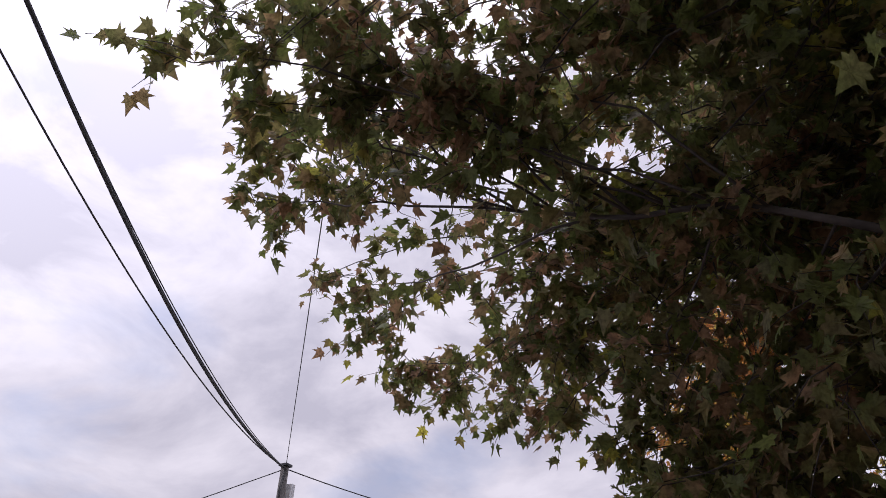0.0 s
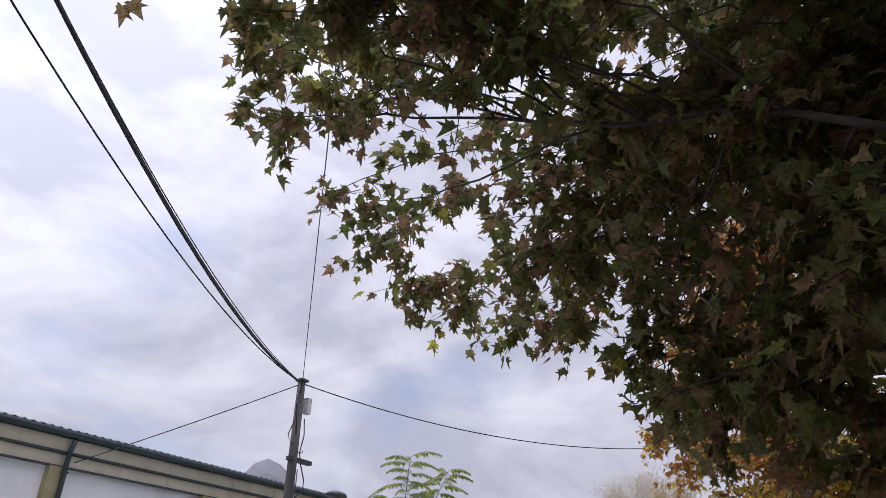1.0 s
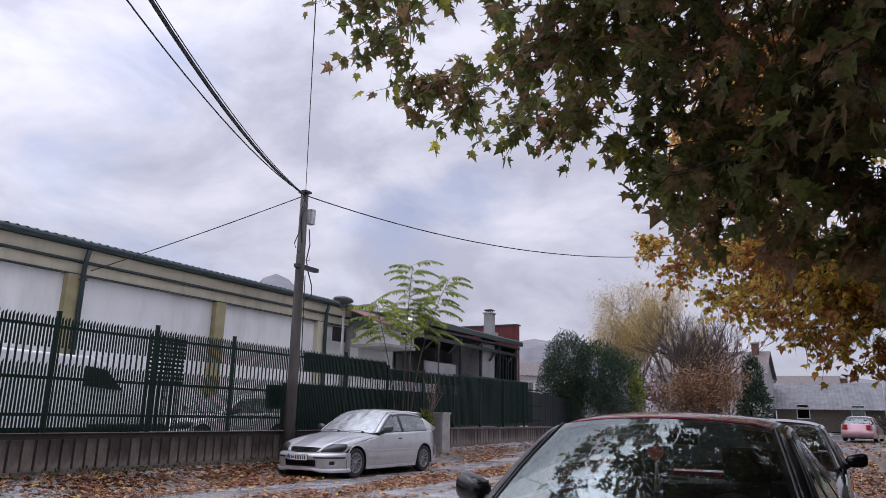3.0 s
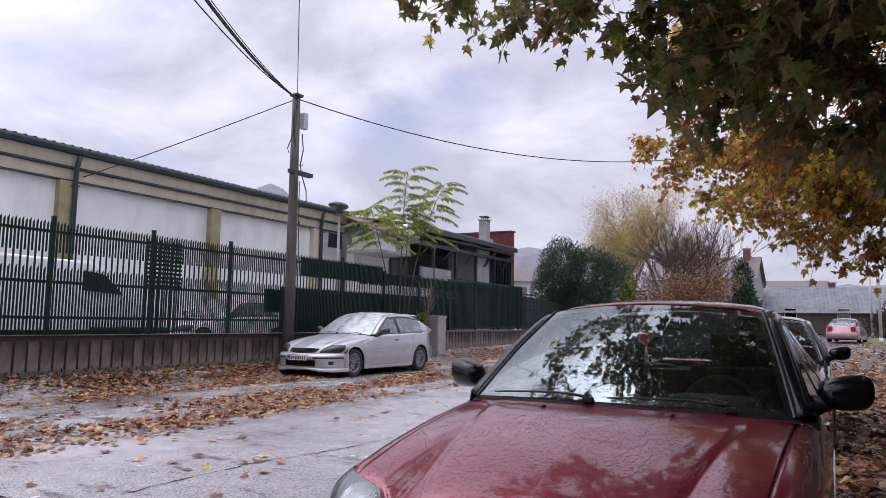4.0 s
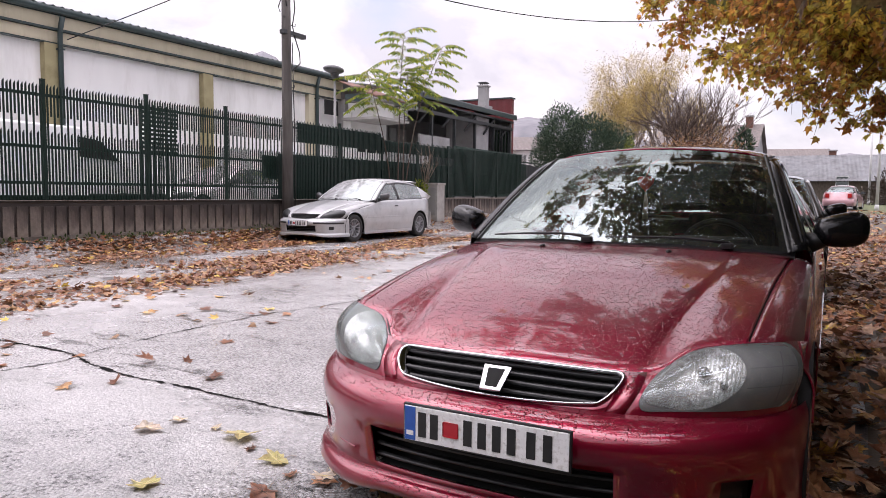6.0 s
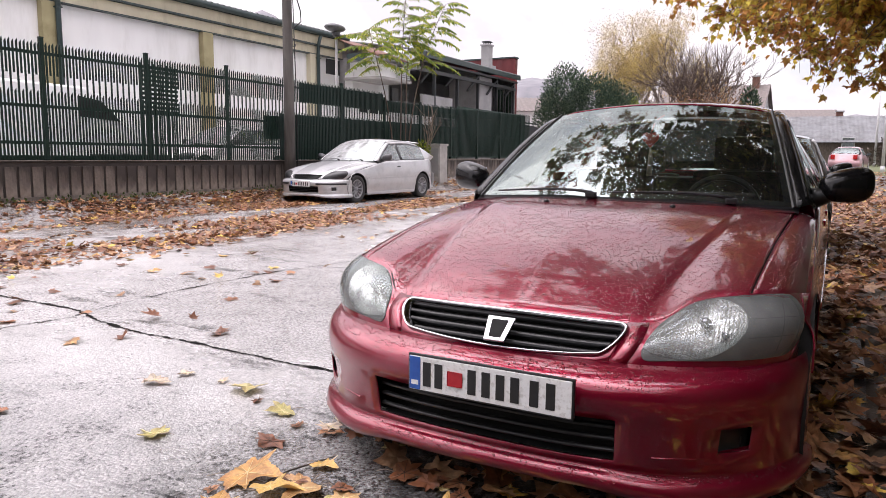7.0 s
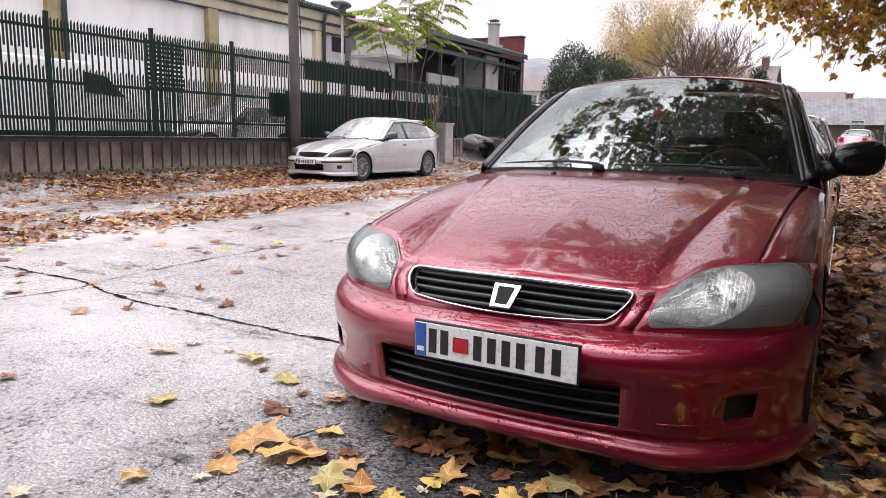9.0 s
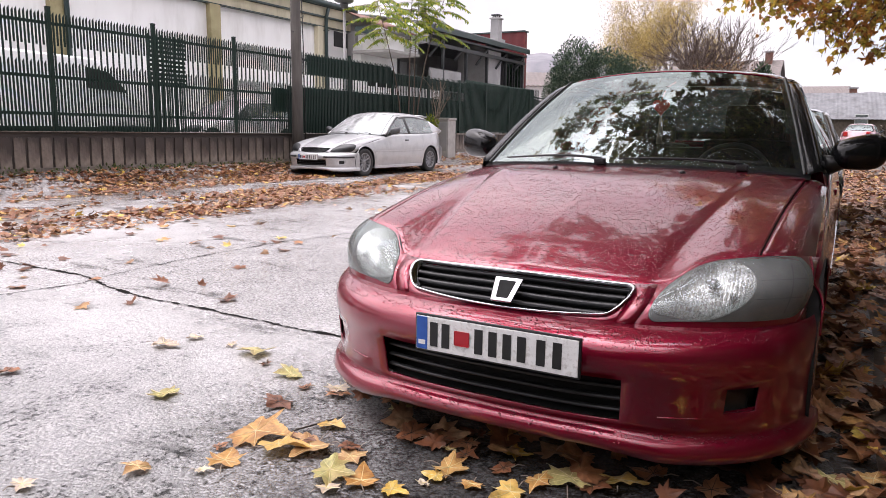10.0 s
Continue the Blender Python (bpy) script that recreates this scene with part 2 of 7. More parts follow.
def car_paint(name, dark, light, metal=0.35, drops=0.5):
    m, n, l, p = material(name)
    flake = noise_node(n, l, 900.0, 2.0)
    broad = noise_node(n, l, 4.0, 5.0, 0.65)
    col = ramp(n, l, flake.outputs["Fac"], ((0.3, dark), (0.7, light))).outputs["Color"]
    dirt = ramp(n, l, broad.outputs["Fac"], ((0.45, grey(1.0)), (0.8, grey(0.75)))).outputs["Color"]
    l.new(mixed(n, l, 1.0, col, dirt, "MULTIPLY"), p.inputs["Base Color"])
    p.inputs["Metallic"].default_value, p.inputs["Roughness"].default_value = metal, 0.38
    p.inputs["Coat Weight"].default_value, p.inputs["Coat Roughness"].default_value = 1.0, 0.055 if drops else 0.04
    p.inputs["Coat IOR"].default_value = 1.70 if drops else 1.5
    p.inputs["Specular IOR Level"].default_value = 0.25
    if drops:
        # rain beads, mostly on faces that look up
        c = n.new("ShaderNodeTexCoord")
        warp = noise_node(n, l, 60.0, 2.0)
        off = n.new("ShaderNodeVectorMath")
        off.operation = "MULTIPLY_ADD"
        off.inputs[1].default_value = (0.008, 0.008, 0.008)
        l.new(warp.outputs["Color"], off.inputs[0])
        l.new(c.outputs["Object"], off.inputs[2])
        beads = []
        for scale, a, b in ((52.0, 0.10, 0.22), (125.0, 0.14, 0.32)):
            v = n.new("ShaderNodeTexVoronoi")
            v.inputs["Scale"].default_value = scale
            l.new(off.outputs["Vector"], v.inputs["Vector"])
            beads.append(ramp(n, l, v.outputs["Distance"], ((a, grey(1.0)), (b, grey(0.0)))).outputs["Color"])
        both = mixed(n, l, 1.0, beads[0], beads[1], "LIGHTEN")
        keep = ramp(n, l, noise_node(n, l, 14.0, 4.0, 0.7).outputs["Fac"], ((0.37, grey(0.0)), (0.50, grey(1.0)))).outputs["Color"]
        geo, sep = n.new("ShaderNodeNewGeometry"), n.new("ShaderNodeSeparateXYZ")
        l.new(geo.outputs["True Normal"], sep.inputs["Vector"])
        upward = ramp(n, l, sep.outputs["Z"], ((0.66, grey(0.02)), (0.93, grey(1.0)))).outputs["Color"]
        h = mixed(n, l, 1.0, mixed(n, l, 1.0, both, keep, "MULTIPLY"), upward, "MULTIPLY")
        nrm = bump(n, l, h, drops, 0.005)
        l.new(nrm, p.inputs["Coat Normal"])
        l.new(nrm, p.inputs["Normal"])
    return m


def glass(name, tint, clear=0.9, rough=0.0, drops=0.0, fog=0.0, ior=1.9):
    m, n, l, p = material(name)
    n.remove(p)
    tr, gl, fr, mx = n.new("ShaderNodeBsdfTransparent"), n.new("ShaderNodeBsdfGlossy"), n.new("ShaderNodeFresnel"), n.new("ShaderNodeMixShader")
    tr.inputs["Color"].default_value = (*[c * clear for c in tint], 1)
    gl.inputs["Roughness"].default_value = rough
    gl.inputs["Color"].default_value = (0.88, 1.0, 0.97, 1)
    fr.inputs["IOR"].default_value = ior
    if drops:
        v = n.new("ShaderNodeTexVoronoi")
        v.inputs["Scale"].default_value = 90.0
        c = n.new("ShaderNodeTexCoord")
        l.new(c.outputs["Object"], v.inputs["Vector"])
        bead = ramp(n, l, v.outputs["Distance"], ((0.12, grey(1.0)), (0.3, grey(0.0)))).outputs["Color"]
        keep = ramp(n, l, noise_node(n, l, 6.0, 4.0, 0.7).outputs["Fac"], ((0.45, grey(0.0)), (0.6, grey(1.0)))).outputs["Color"]
        film = noise_node(n, l, 26.0, 3.0, 0.6)
        nrm = bump(n, l, mixed(n, l, 1.0, bead, keep, "MULTIPLY"), drops, 0.003, bump(n, l, film.outputs["Fac"], 0.05, 0.004))
        l.new(nrm, gl.inputs["Normal"])
    l.new(fr.outputs["Fac"], mx.inputs["Fac"])
    l.new(tr.outputs["BSDF"], mx.inputs[1])
    l.new(gl.outputs["BSDF"], mx.inputs[2])
    last = mx.outputs["Shader"]
    # pale diffuse share that lifts the glass, imitating reflected sky and haze
    if fog:
        df, my = n.new("ShaderNodeBsdfDiffuse"), n.new("ShaderNodeMixShader")
        df.inputs["Color"].default_value = (0.8, 0.8, 0.8, 1)
        k = ramp(n, l, noise_node(n, l, 7.0, 5.0, 0.6).outputs["Fac"], ((0.3, grey(fog * 0.5)), (0.7, grey(fog * 1.4)))).outputs["Color"]
        l.new(k, my.inputs["Fac"])
        l.new(last, my.inputs[1])
        l.new(df.outputs["BSDF"], my.inputs[2])
        last = my.outputs["Shader"]
    l.new(last, n["Material Output"].inputs["Surface"])
    return m


def leaf_material(name, stops, through_light=0.35, gloss=0.45, source="Random Per Island", patches=0.0, blotch=0.0):
    m, n, l, p = material(name)
    if source == "Random Per Island":
        g = n.new("ShaderNodeNewGeometry")
        pick = g.outputs["Random Per Island"]
    else:
        g = n.new("ShaderNodeObjectInfo")
        pick = g.outputs["Random"]
    if patches:
        drift = ramp(n, l, noise_node(n, l, patches, 3.0).outputs["Fac"], ((0.34, grey(0.0)), (0.66, grey(1.0)))).outputs["Color"]
        pick = mixed(n, l, 0.45, pick, drift)
    col = ramp(n, l, pick, stops)
    col.color_ramp.interpolation = "LINEAR"
    t = noise_node(n, l, 30.0, 4.0, 0.6)
    spots = ramp(n, l, t.outputs["Fac"], ((0.35, grey(0.55)), (0.6, grey(1.15)))).outputs["Color"]
    c = mixed(n, l, 1.0, col.outputs["Color"], spots, "MULTIPLY")
    if blotch:
        k = ramp(n, l, noise_node(n, l, 16.0, 5.0, 0.65).outputs["Fac"], ((0.44, grey(0.0)), (0.62, grey(blotch)))).outputs["Color"]
        c = mixed(n, l, k, c, (0.20, 0.07, 0.025))
    l.new(c, p.inputs["Base Color"])
    p.inputs["Roughness"].default_value = gloss
    p.inputs["Specular IOR Level"].default_value = 0.3
    l.new(bump(n, l, t.outputs["Fac"], 0.3, 0.01), p.inputs["Normal"])
    tl, mx = n.new("ShaderNodeBsdfTranslucent"), n.new("ShaderNodeMixShader")
    l.new(c, tl.inputs["Color"])
    mx.inputs["Fac"].default_value = through_light
    l.new(p.outputs["BSDF"], mx.inputs[1])
    l.new(tl.outputs["BSDF"], mx.inputs[2])
    l.new(mx.outputs["Shader"], n["Material Output"].inputs["Surface"])
    return m


def fluted_reflector():
    """Bright metal behind upright flutes of the lens."""
    m, n, l, p = material("lamp_reflector")
    c, w = n.new("ShaderNodeTexCoord"), n.new("ShaderNodeTexWave")
    w.wave_type, w.bands_direction = "BANDS", "X"
    w.inputs["Scale"].default_value, w.inputs["Distortion"].default_value = 26.0, 6.0
    w.inputs["Detail"].default_value, w.inputs["Detail Scale"].default_value = 3.0, 5.0
    l.new(c.outputs["Object"], w.inputs["Vector"])
    cells = n.new("ShaderNodeTexVoronoi")
    cells.inputs["Scale"].default_value = 42.0
    l.new(c.outputs["Object"], cells.inputs["Vector"])
    facet = n.new("ShaderNodeSeparateColor")
    l.new(cells.outputs["Color"], facet.inputs["Color"])
    relief = mixed(n, l, 0.55, w.outputs["Fac"], facet.outputs["Red"])
    col = ramp(n, l, relief, ((0.2, (0.30, 0.30, 0.297)), (0.8, (0.72, 0.72, 0.71)))).outputs["Color"]
    l.new(col, p.inputs["Base Color"])
    p.inputs["Metallic"].default_value, p.inputs["Roughness"].default_value = 0.75, 0.20
    l.new(bump(n, l, relief, 0.35, 0.006), p.inputs["Normal"])
    return m


def damp_panel():
    """Precast panel with damp runs that start at its top edge, each of its own length."""
    m, n, l, p = material("ribbed_concrete")
    c, sep, info = n.new("ShaderNodeTexCoord"), n.new("ShaderNodeSeparateXYZ"), n.new("ShaderNodeObjectInfo")
    l.new(c.outputs["Generated"], sep.inputs["Vector"])
    run = noise_node(n, l, 6.0, 5.0, 0.6, stretch=(0.4, 1.6, 0.5))
    shift = n.new("ShaderNodeMath")
    shift.operation = "MULTIPLY_ADD"
    shift.inputs[1].default_value = 0.55
    l.new(info.outputs["Random"], shift.inputs[0])
    l.new(sep.outputs["Z"], shift.inputs[2])
    edge = n.new("ShaderNodeMath")
    edge.operation = "MULTIPLY_ADD"
    edge.inputs[1].default_value = 0.9
    l.new(run.outputs["Fac"], edge.inputs[0])
    l.new(shift.outputs["Value"], edge.inputs[2])
    half = n.new("ShaderNodeMapRange")
    half.inputs["From Min"].default_value, half.inputs["From Max"].default_value = 0.95, 1.55
    l.new(edge.outputs["Value"], half.inputs["Value"])
    grain = noise_node(n, l, 9.0, 6.0, 0.65)
    base = ramp(n, l, grain.outputs["Fac"], ((0.3, (0.125, 0.10, 0.084)), (0.7, (0.235, 0.195, 0.165)))).outputs["Color"]
    l.new(mixed(n, l, half.outputs["Result"], base, (0.040, 0.030, 0.026)), p.inputs["Base Color"])
    p.inputs["Roughness"].default_value = 0.7
    l.new(bump(n, l, noise_node(n, l, 60.0, 3.0).outputs["Fac"], 0.3, 0.01), p.inputs["Normal"])
    return m


ASPHALT = wet_asphalt()
WALL_DARK = surface("damp_dark_concrete", (0.018, 0.014, 0.012), (0.045, 0.035, 0.03), 3.0, (0.6, 0.85), 70, 0.3)
SOIL = surface("damp_soil", (0.035, 0.026, 0.018), (0.075, 0.055, 0.038), 4.0, (0.5, 0.8), 60, 0.4)
GRASS = surface("short_grass", (0.035, 0.05, 0.015), (0.11, 0.12, 0.045), 3.0, (0.7, 0.9), 60, 0.5)
# near-black base stands in for the shade down in the flat cracks
CRACK = surface("crack_dark", (0.006, 0.006, 0.006), (0.016, 0.015, 0.014), 12.0, (0.85, 0.95), spec=0.05)
CONCRETE = surface("weathered_concrete", (0.10, 0.08, 0.066), (0.19, 0.16, 0.135), 2.5, (0.55, 0.8), 70, 0.25, stain=(0.04, 0.033, 0.027), stain_scale=2.2, stretch=(1, 2.2, 0.35))
CONCRETE_RIB = damp_panel()
CONCRETE_CAP = surface("concrete_cap", (0.28, 0.27, 0.25), (0.42, 0.40, 0.38), 4.0, (0.5, 0.75), 70, 0.2)
# kept this pale to bounce light onto the hall wall and van
YARD_SLAB = surface("pale_yard_concrete", (0.46, 0.45, 0.43), (0.60, 0.585, 0.565), 3.0, (0.4, 0.7), 60, 0.15)
FENCE_GREEN = surface("green_fence_paint", (0.006, 0.016, 0.012), (0.012, 0.028, 0.021), 6.0, (0.40, 0.55), 120, 0.05, spec=0.22)
SHEET_GREEN = surface("green_sheet", (0.008, 0.026, 0.019), (0.014, 0.038, 0.028), 1.5, (0.4, 0.55), 60, 0.08, spec=0.22)
WHITE_WALL = surface("white_plaster", (0.82, 0.81, 0.80), (0.88, 0.87, 0.86), 1.2, (0.75, 0.9), 110, 0.12, stain=(0.70, 0.685, 0.66), stain_scale=0.8, stretch=(1, 1.5, 0.35))
CREAM = surface("cream_plaster", (0.52, 0.47, 0.34), (0.62, 0.57, 0.43), 2.0, (0.75, 0.9), 110, 0.12, stain=(0.36, 0.32, 0.22), stretch=(1, 1, 0.3))
OLIVE = surface("olive_plaster", (0.30, 0.26, 0.14), (0.40, 0.35, 0.20), 2.0, (0.7, 0.9), 110, 0.12, stain=(0.2, 0.17, 0.08))
GUTTER = surface("dark_green_gutter", (0.018, 0.035, 0.035), (0.035, 0.055, 0.055), 5.0, (0.3, 0.5), 100, 0.05)
ROOF_SHEET = surface("grey_roof_sheet", (0.16, 0.17, 0.17), (0.27, 0.28, 0.28), 2.0, (0.4, 0.6), 80, 0.1, stain=(0.09, 0.09, 0.085))
LOW_ROOF = surface("weathered_low_roof", (0.08, 0.082, 0.088), (0.17, 0.172, 0.18), 2.0, (0.5, 0.7), 60, 0.15, stain=(0.05, 0.05, 0.05))
GREY_WALL = surface("grey_plaster", (0.27, 0.265, 0.265), (0.38, 0.37, 0.37), 1.5, (0.75, 0.9), 90, 0.15, stain=(0.25, 0.24, 0.23))
RED_SHEET = surface("red_sheet", (0.11, 0.014, 0.016), (0.165, 0.022, 0.024), 2.0, (0.4, 0.6), 60, 0.05)
DARK_FRAME = surface("dark_frame", (0.018, 0.020, 0.022), (0.035, 0.037, 0.04), 5.0, (0.35, 0.5))
CLAY = surface("clay_tiles", (0.12, 0.06, 0.045), (0.20, 0.10, 0.075), 6.0, (0.7, 0.9), 60, 0.3)
OLD_TILE = surface("old_grey_roof", (0.09, 0.075, 0.068), (0.17, 0.14, 0.13), 4.0, (0.6, 0.85), 40, 0.3)
WOOD_POLE = surface("grey_wood", (0.055, 0.048, 0.044), (0.13, 0.118, 0.108), 9.0, (0.7, 0.9), 80, 0.4, stretch=(1, 1, 0.12))
WIRE = surface("black_cable", (0.012, 0.012, 0.013), (0.02, 0.02, 0.02), 10.0, (0.5, 0.6), relief=0)
GALVANISED = surface("galvanised_steel", (0.38, 0.39, 0.40), (0.55, 0.56, 0.57), 8.0, (0.35, 0.55), 100, 0.05, metal=0.6)
LIGHT_PAINT = surface("light_grey_paint", (0.5, 0.5, 0.5), (0.62, 0.62, 0.62), 5.0, (0.4, 0.6))
BARK = surface("plane_bark", (0.055, 0.042, 0.03), (0.13, 0.105, 0.08), 10.0, (0.7, 0.9), 50, 0.5, stretch=(1, 1, 0.4))
TWIG = surface("dark_twig", (0.03, 0.022, 0.018), (0.06, 0.045, 0.035), 20.0, (0.7, 0.9), 60, 0.2)
VEIN_PALE = surface("pale_leaf_vein", (0.70, 0.58, 0.30), (0.78, 0.68, 0.40), 30.0, (0.4, 0.6), relief=0)
PALE_TWIG = surface("pale_twig", (0.16, 0.12, 0.09), (0.28, 0.22, 0.17), 20.0, (0.7, 0.9), 60, 0.2)
RED_PAINT = car_paint("deep_red_paint", (0.13, 0.001, 0.013), (0.33, 0.0022, 0.032), 0.65, 1.5)
SILVER_PAINT = car_paint("silver_paint", (0.44, 0.44, 0.445), (0.54, 0.54, 0.545), 0.3, 0.0)
BLACK_PAINT = car_paint("black_car_paint", (0.010, 0.010, 0.012), (0.02, 0.02, 0.022), 0.2, 0.0)
WHITE_PAINT = car_paint("white_car_paint", (0.68, 0.68, 0.68), (0.75, 0.75, 0.75), 0.0, 0.0)
WINE_PAINT = car_paint("wine_car_paint", (0.46, 0.27, 0.29), (0.54, 0.32, 0.34), 0.2, 0.0)
VAN_WHITE = surface("chalky_white_paint", (0.80, 0.80, 0.79), (0.86, 0.86, 0.85), 3.0, (0.45, 0.6), 90, 0.05, spec=0.3)
CHROME = surface("chrome", (0.46, 0.46, 0.48), (0.58, 0.58, 0.60), 20.0, (0.06, 0.16), 200, 0.02, metal=1.0)
BLACK_PLASTIC = surface("black_plastic", (0.010, 0.010, 0.011), (0.022, 0.022, 0.023), 15.0, (0.3, 0.45), 300, 0.08)
GLOSS_BLACK = surface("gloss_black_trim", (0.006, 0.006, 0.007), (0.012, 0.012, 0.013), 15.0, (0.07, 0.16), 250, 0.03, spec=0.4)
GREY_PLASTIC = surface("grey_plastic", (0.045, 0.046, 0.048), (0.085, 0.086, 0.09), 15.0, (0.3, 0.5), 300, 0.08)
PALE_BARE = surface("grey_tan_twig", (0.14, 0.105, 0.09), (0.24, 0.19, 0.165), 20.0, (0.7, 0.9), 60, 0.2)
BARE_TWIG = surface("brown_twig", (0.055, 0.036, 0.027), (0.105, 0.072, 0.054), 20.0, (0.7, 0.9), 60, 0.2)
RUBBER = surface("tyre_rubber", (0.012, 0.012, 0.012), (0.028, 0.027, 0.026), 14.0, (0.65, 0.85), 120, 0.3)
ALLOY = surface("alloy_wheel", (0.38, 0.38, 0.40), (0.52, 0.52, 0.54), 12.0, (0.25, 0.4), 100, 0.04, metal=0.9)
DULL_ALLOY = surface("dull_alloy_wheel", (0.20, 0.20, 0.21), (0.30, 0.30, 0.31), 12.0, (0.35, 0.5), 100, 0.04, metal=0.6)
CABIN = surface("cabin_cloth", (0.018, 0.018, 0.02), (0.04, 0.04, 0.043), 30.0, (0.8, 0.95), 200, 0.3)
UNDERSIDE = surface("underbody", (0.006, 0.006, 0.006), (0.012, 0.012, 0.012), 8.0, (0.8, 0.95))
REFLECTOR = fluted_reflector()
LAMP_BODY = surface("lamp_inner_body", (0.09, 0.095, 0.093), (0.16, 0.166, 0.162), 14.0, (0.25, 0.45), 90, 0.1)
WINDSHIELD = glass("windscreen_glass", (0.80, 0.90, 0.86), 0.94, 0.012, 0.5, 0.006, 2.55)
SIDE_GLASS = glass("side_glass", (0.55, 0.62, 0.60), 0.8, 0.0, 0.25)
LENS = glass("lamp_lens", (0.90, 0.92, 0.91), 0.95, 0.04, 0.35, 0.125, 1.6)
# strong pale share in these two stands in for sky reflected in the glass
PALE_SCREEN = glass("pale_screen_glass", (0.6, 0.66, 0.64), 0.8, 0.05, 0.0, 0.34, 2.2)
PALE_SIDE = glass("pale_side_glass", (0.5, 0.56, 0.55), 0.8, 0.03, 0.0, 0.16, 2.2)
PANE = glass("window_glass", (0.30, 0.33, 0.35), 0.6, 0.02)
PLATE_WHITE = surface("plate_white", (0.76, 0.76, 0.75), (0.84, 0.84, 0.83), 40.0, (0.3, 0.45), 200, 0.03, stain=(0.5, 0.48, 0.45), stain_scale=60.0)
PLATE_BLUE = surface("plate_blue", (0.015, 0.08, 0.36), (0.025, 0.11, 0.44), 40.0, (0.3, 0.4), relief=0)
PLATE_INK = surface("plate_ink", (0.012, 0.012, 0.012), (0.02, 0.02, 0.02), 40.0, (0.4, 0.5), relief=0)
PLATE_RED = surface("plate_red", (0.4, 0.01, 0.02), (0.5, 0.02, 0.03), 40.0, (0.4, 0.5), relief=0)
RED_TOY = surface("red_felt", (0.55, 0.02, 0.02), (0.65, 0.04, 0.035), 60.0, (0.8, 0.95), 300, 0.3)
TAIL_RED = surface("tail_lamp_red", (0.35, 0.008, 0.008), (0.45, 0.015, 0.015), 40.0, (0.1, 0.2), relief=0)
GREEN_LEAF = leaf_material("green_plane_leaf", ((0.0, (0.30, 0.175, 0.09)), (0.22, (0.32, 0.19, 0.10)), (0.36, (0.19, 0.17, 0.07)), (0.52, (0.14, 0.165, 0.048)), (0.66, (0.16, 0.185, 0.048)), (0.78, (0.27, 0.18, 0.085)), (0.90, (0.33, 0.33, 0.06)), (1.0, (0.66, 0.58, 0.09))), 0.54, 0.5, patches=0.9)
GOLD_LEAF = leaf_material("golden_plane_leaf", ((0.0, (0.16, 0.07, 0.04)), (0.22, (0.44, 0.18, 0.05)), (0.40, (0.56, 0.28, 0.06)), (0.52, (0.30, 0.13, 0.05)), (0.64, (0.48, 0.43, 0.08)), (0.80, (0.74, 0.53, 0.09)), (1.0, (0.82, 0.70, 0.12))), 0.70, 0.5, patches=0.8)
FALLEN = leaf_material("fallen_leaf", ((0.0, (0.06, 0.025, 0.018)), (0.25, (0.20, 0.075, 0.035)), (0.5, (0.38, 0.18, 0.085)), (0.64, (0.11, 0.042, 0.026)), (0.80, (0.48, 0.30, 0.17)), (0.93, (0.50, 0.28, 0.09)), (1.0, (0.70, 0.52, 0.08))), 0.12, 0.45, blotch=0.6)
LEAF_OCHRE = leaf_material("ochre_fallen_leaf", ((0.0, (0.62, 0.33, 0.10)), (0.5, (0.72, 0.44, 0.16)), (1.0, (0.66, 0.42, 0.20))), 0.12, 0.3, "Object", blotch=0.75)
LEAF_YELLOW = leaf_material("yellow_fallen_leaf", ((0.0, (0.76, 0.50, 0.09)), (0.5, (0.82, 0.58, 0.16)), (1.0, (0.78, 0.50, 0.16))), 0.15, 0.3, "Object", blotch=0.45)
LEAF_GREENISH = leaf_material("yellow_green_fallen_leaf", ((0.0, (0.50, 0.46, 0.17)), (0.5, (0.64, 0.56, 0.25)), (1.0, (0.44, 0.42, 0.14))), 0.15, 0.3, "Object", blotch=0.5)
LEAF_BROWN = leaf_material("brown_fallen_leaf", ((0.0, (0.17, 0.065, 0.035)), (0.5, (0.34, 0.15, 0.075)), (1.0, (0.42, 0.21, 0.11))), 0.08, 0.32, "Object", blotch=0.5)
LEAF_PALE = leaf_material("pale_fallen_leaf", ((0.0, (0.60, 0.50, 0.40)), (1.0, (0.72, 0.62, 0.50))), 0.1, 0.3, "Object", blotch=0.55)
AILANTHUS = leaf_material("pinnate_leaf", ((0.0, (0.08, 0.14, 0.02)), (0.4, (0.17, 0.24, 0.03)), (0.75, (0.28, 0.33, 0.04)), (1.0, (0.46, 0.42, 0.05))), 0.50)
CONIFER = leaf_material("conifer_spray", ((0.0, (0.022, 0.045, 0.03)), (0.6, (0.055, 0.09, 0.058)), (1.0, (0.12, 0.16, 0.09))), 0.25, 0.85)
BIRCH_LEAF = leaf_material("birch_leaf", ((0.0, (0.30, 0.19, 0.09)), (0.5, (0.50, 0.38, 0.13)), (1.0, (0.64, 0.50, 0.13))), 0.5)
IVY = leaf_material("ivy_leaf", ((0.0, (0.10, 0.15, 0.02)), (1.0, (0.32, 0.34, 0.05))), 0.35)
DARK_BLOCKER = surface("dark_blocker", (0.012, 0.02, 0.010), (0.04, 0.05, 0.022), 3.0, (0.8, 0.95), 12, 0.8)
# distance haze over the wooded hills is mixed into this grey-lilac base
HAZE_WOOD = surface("haze_tinted_hill", (0.13, 0.13, 0.145), (0.20, 0.19, 0.205), 0.05, (0.9, 1.0), 0.6, 0.3)

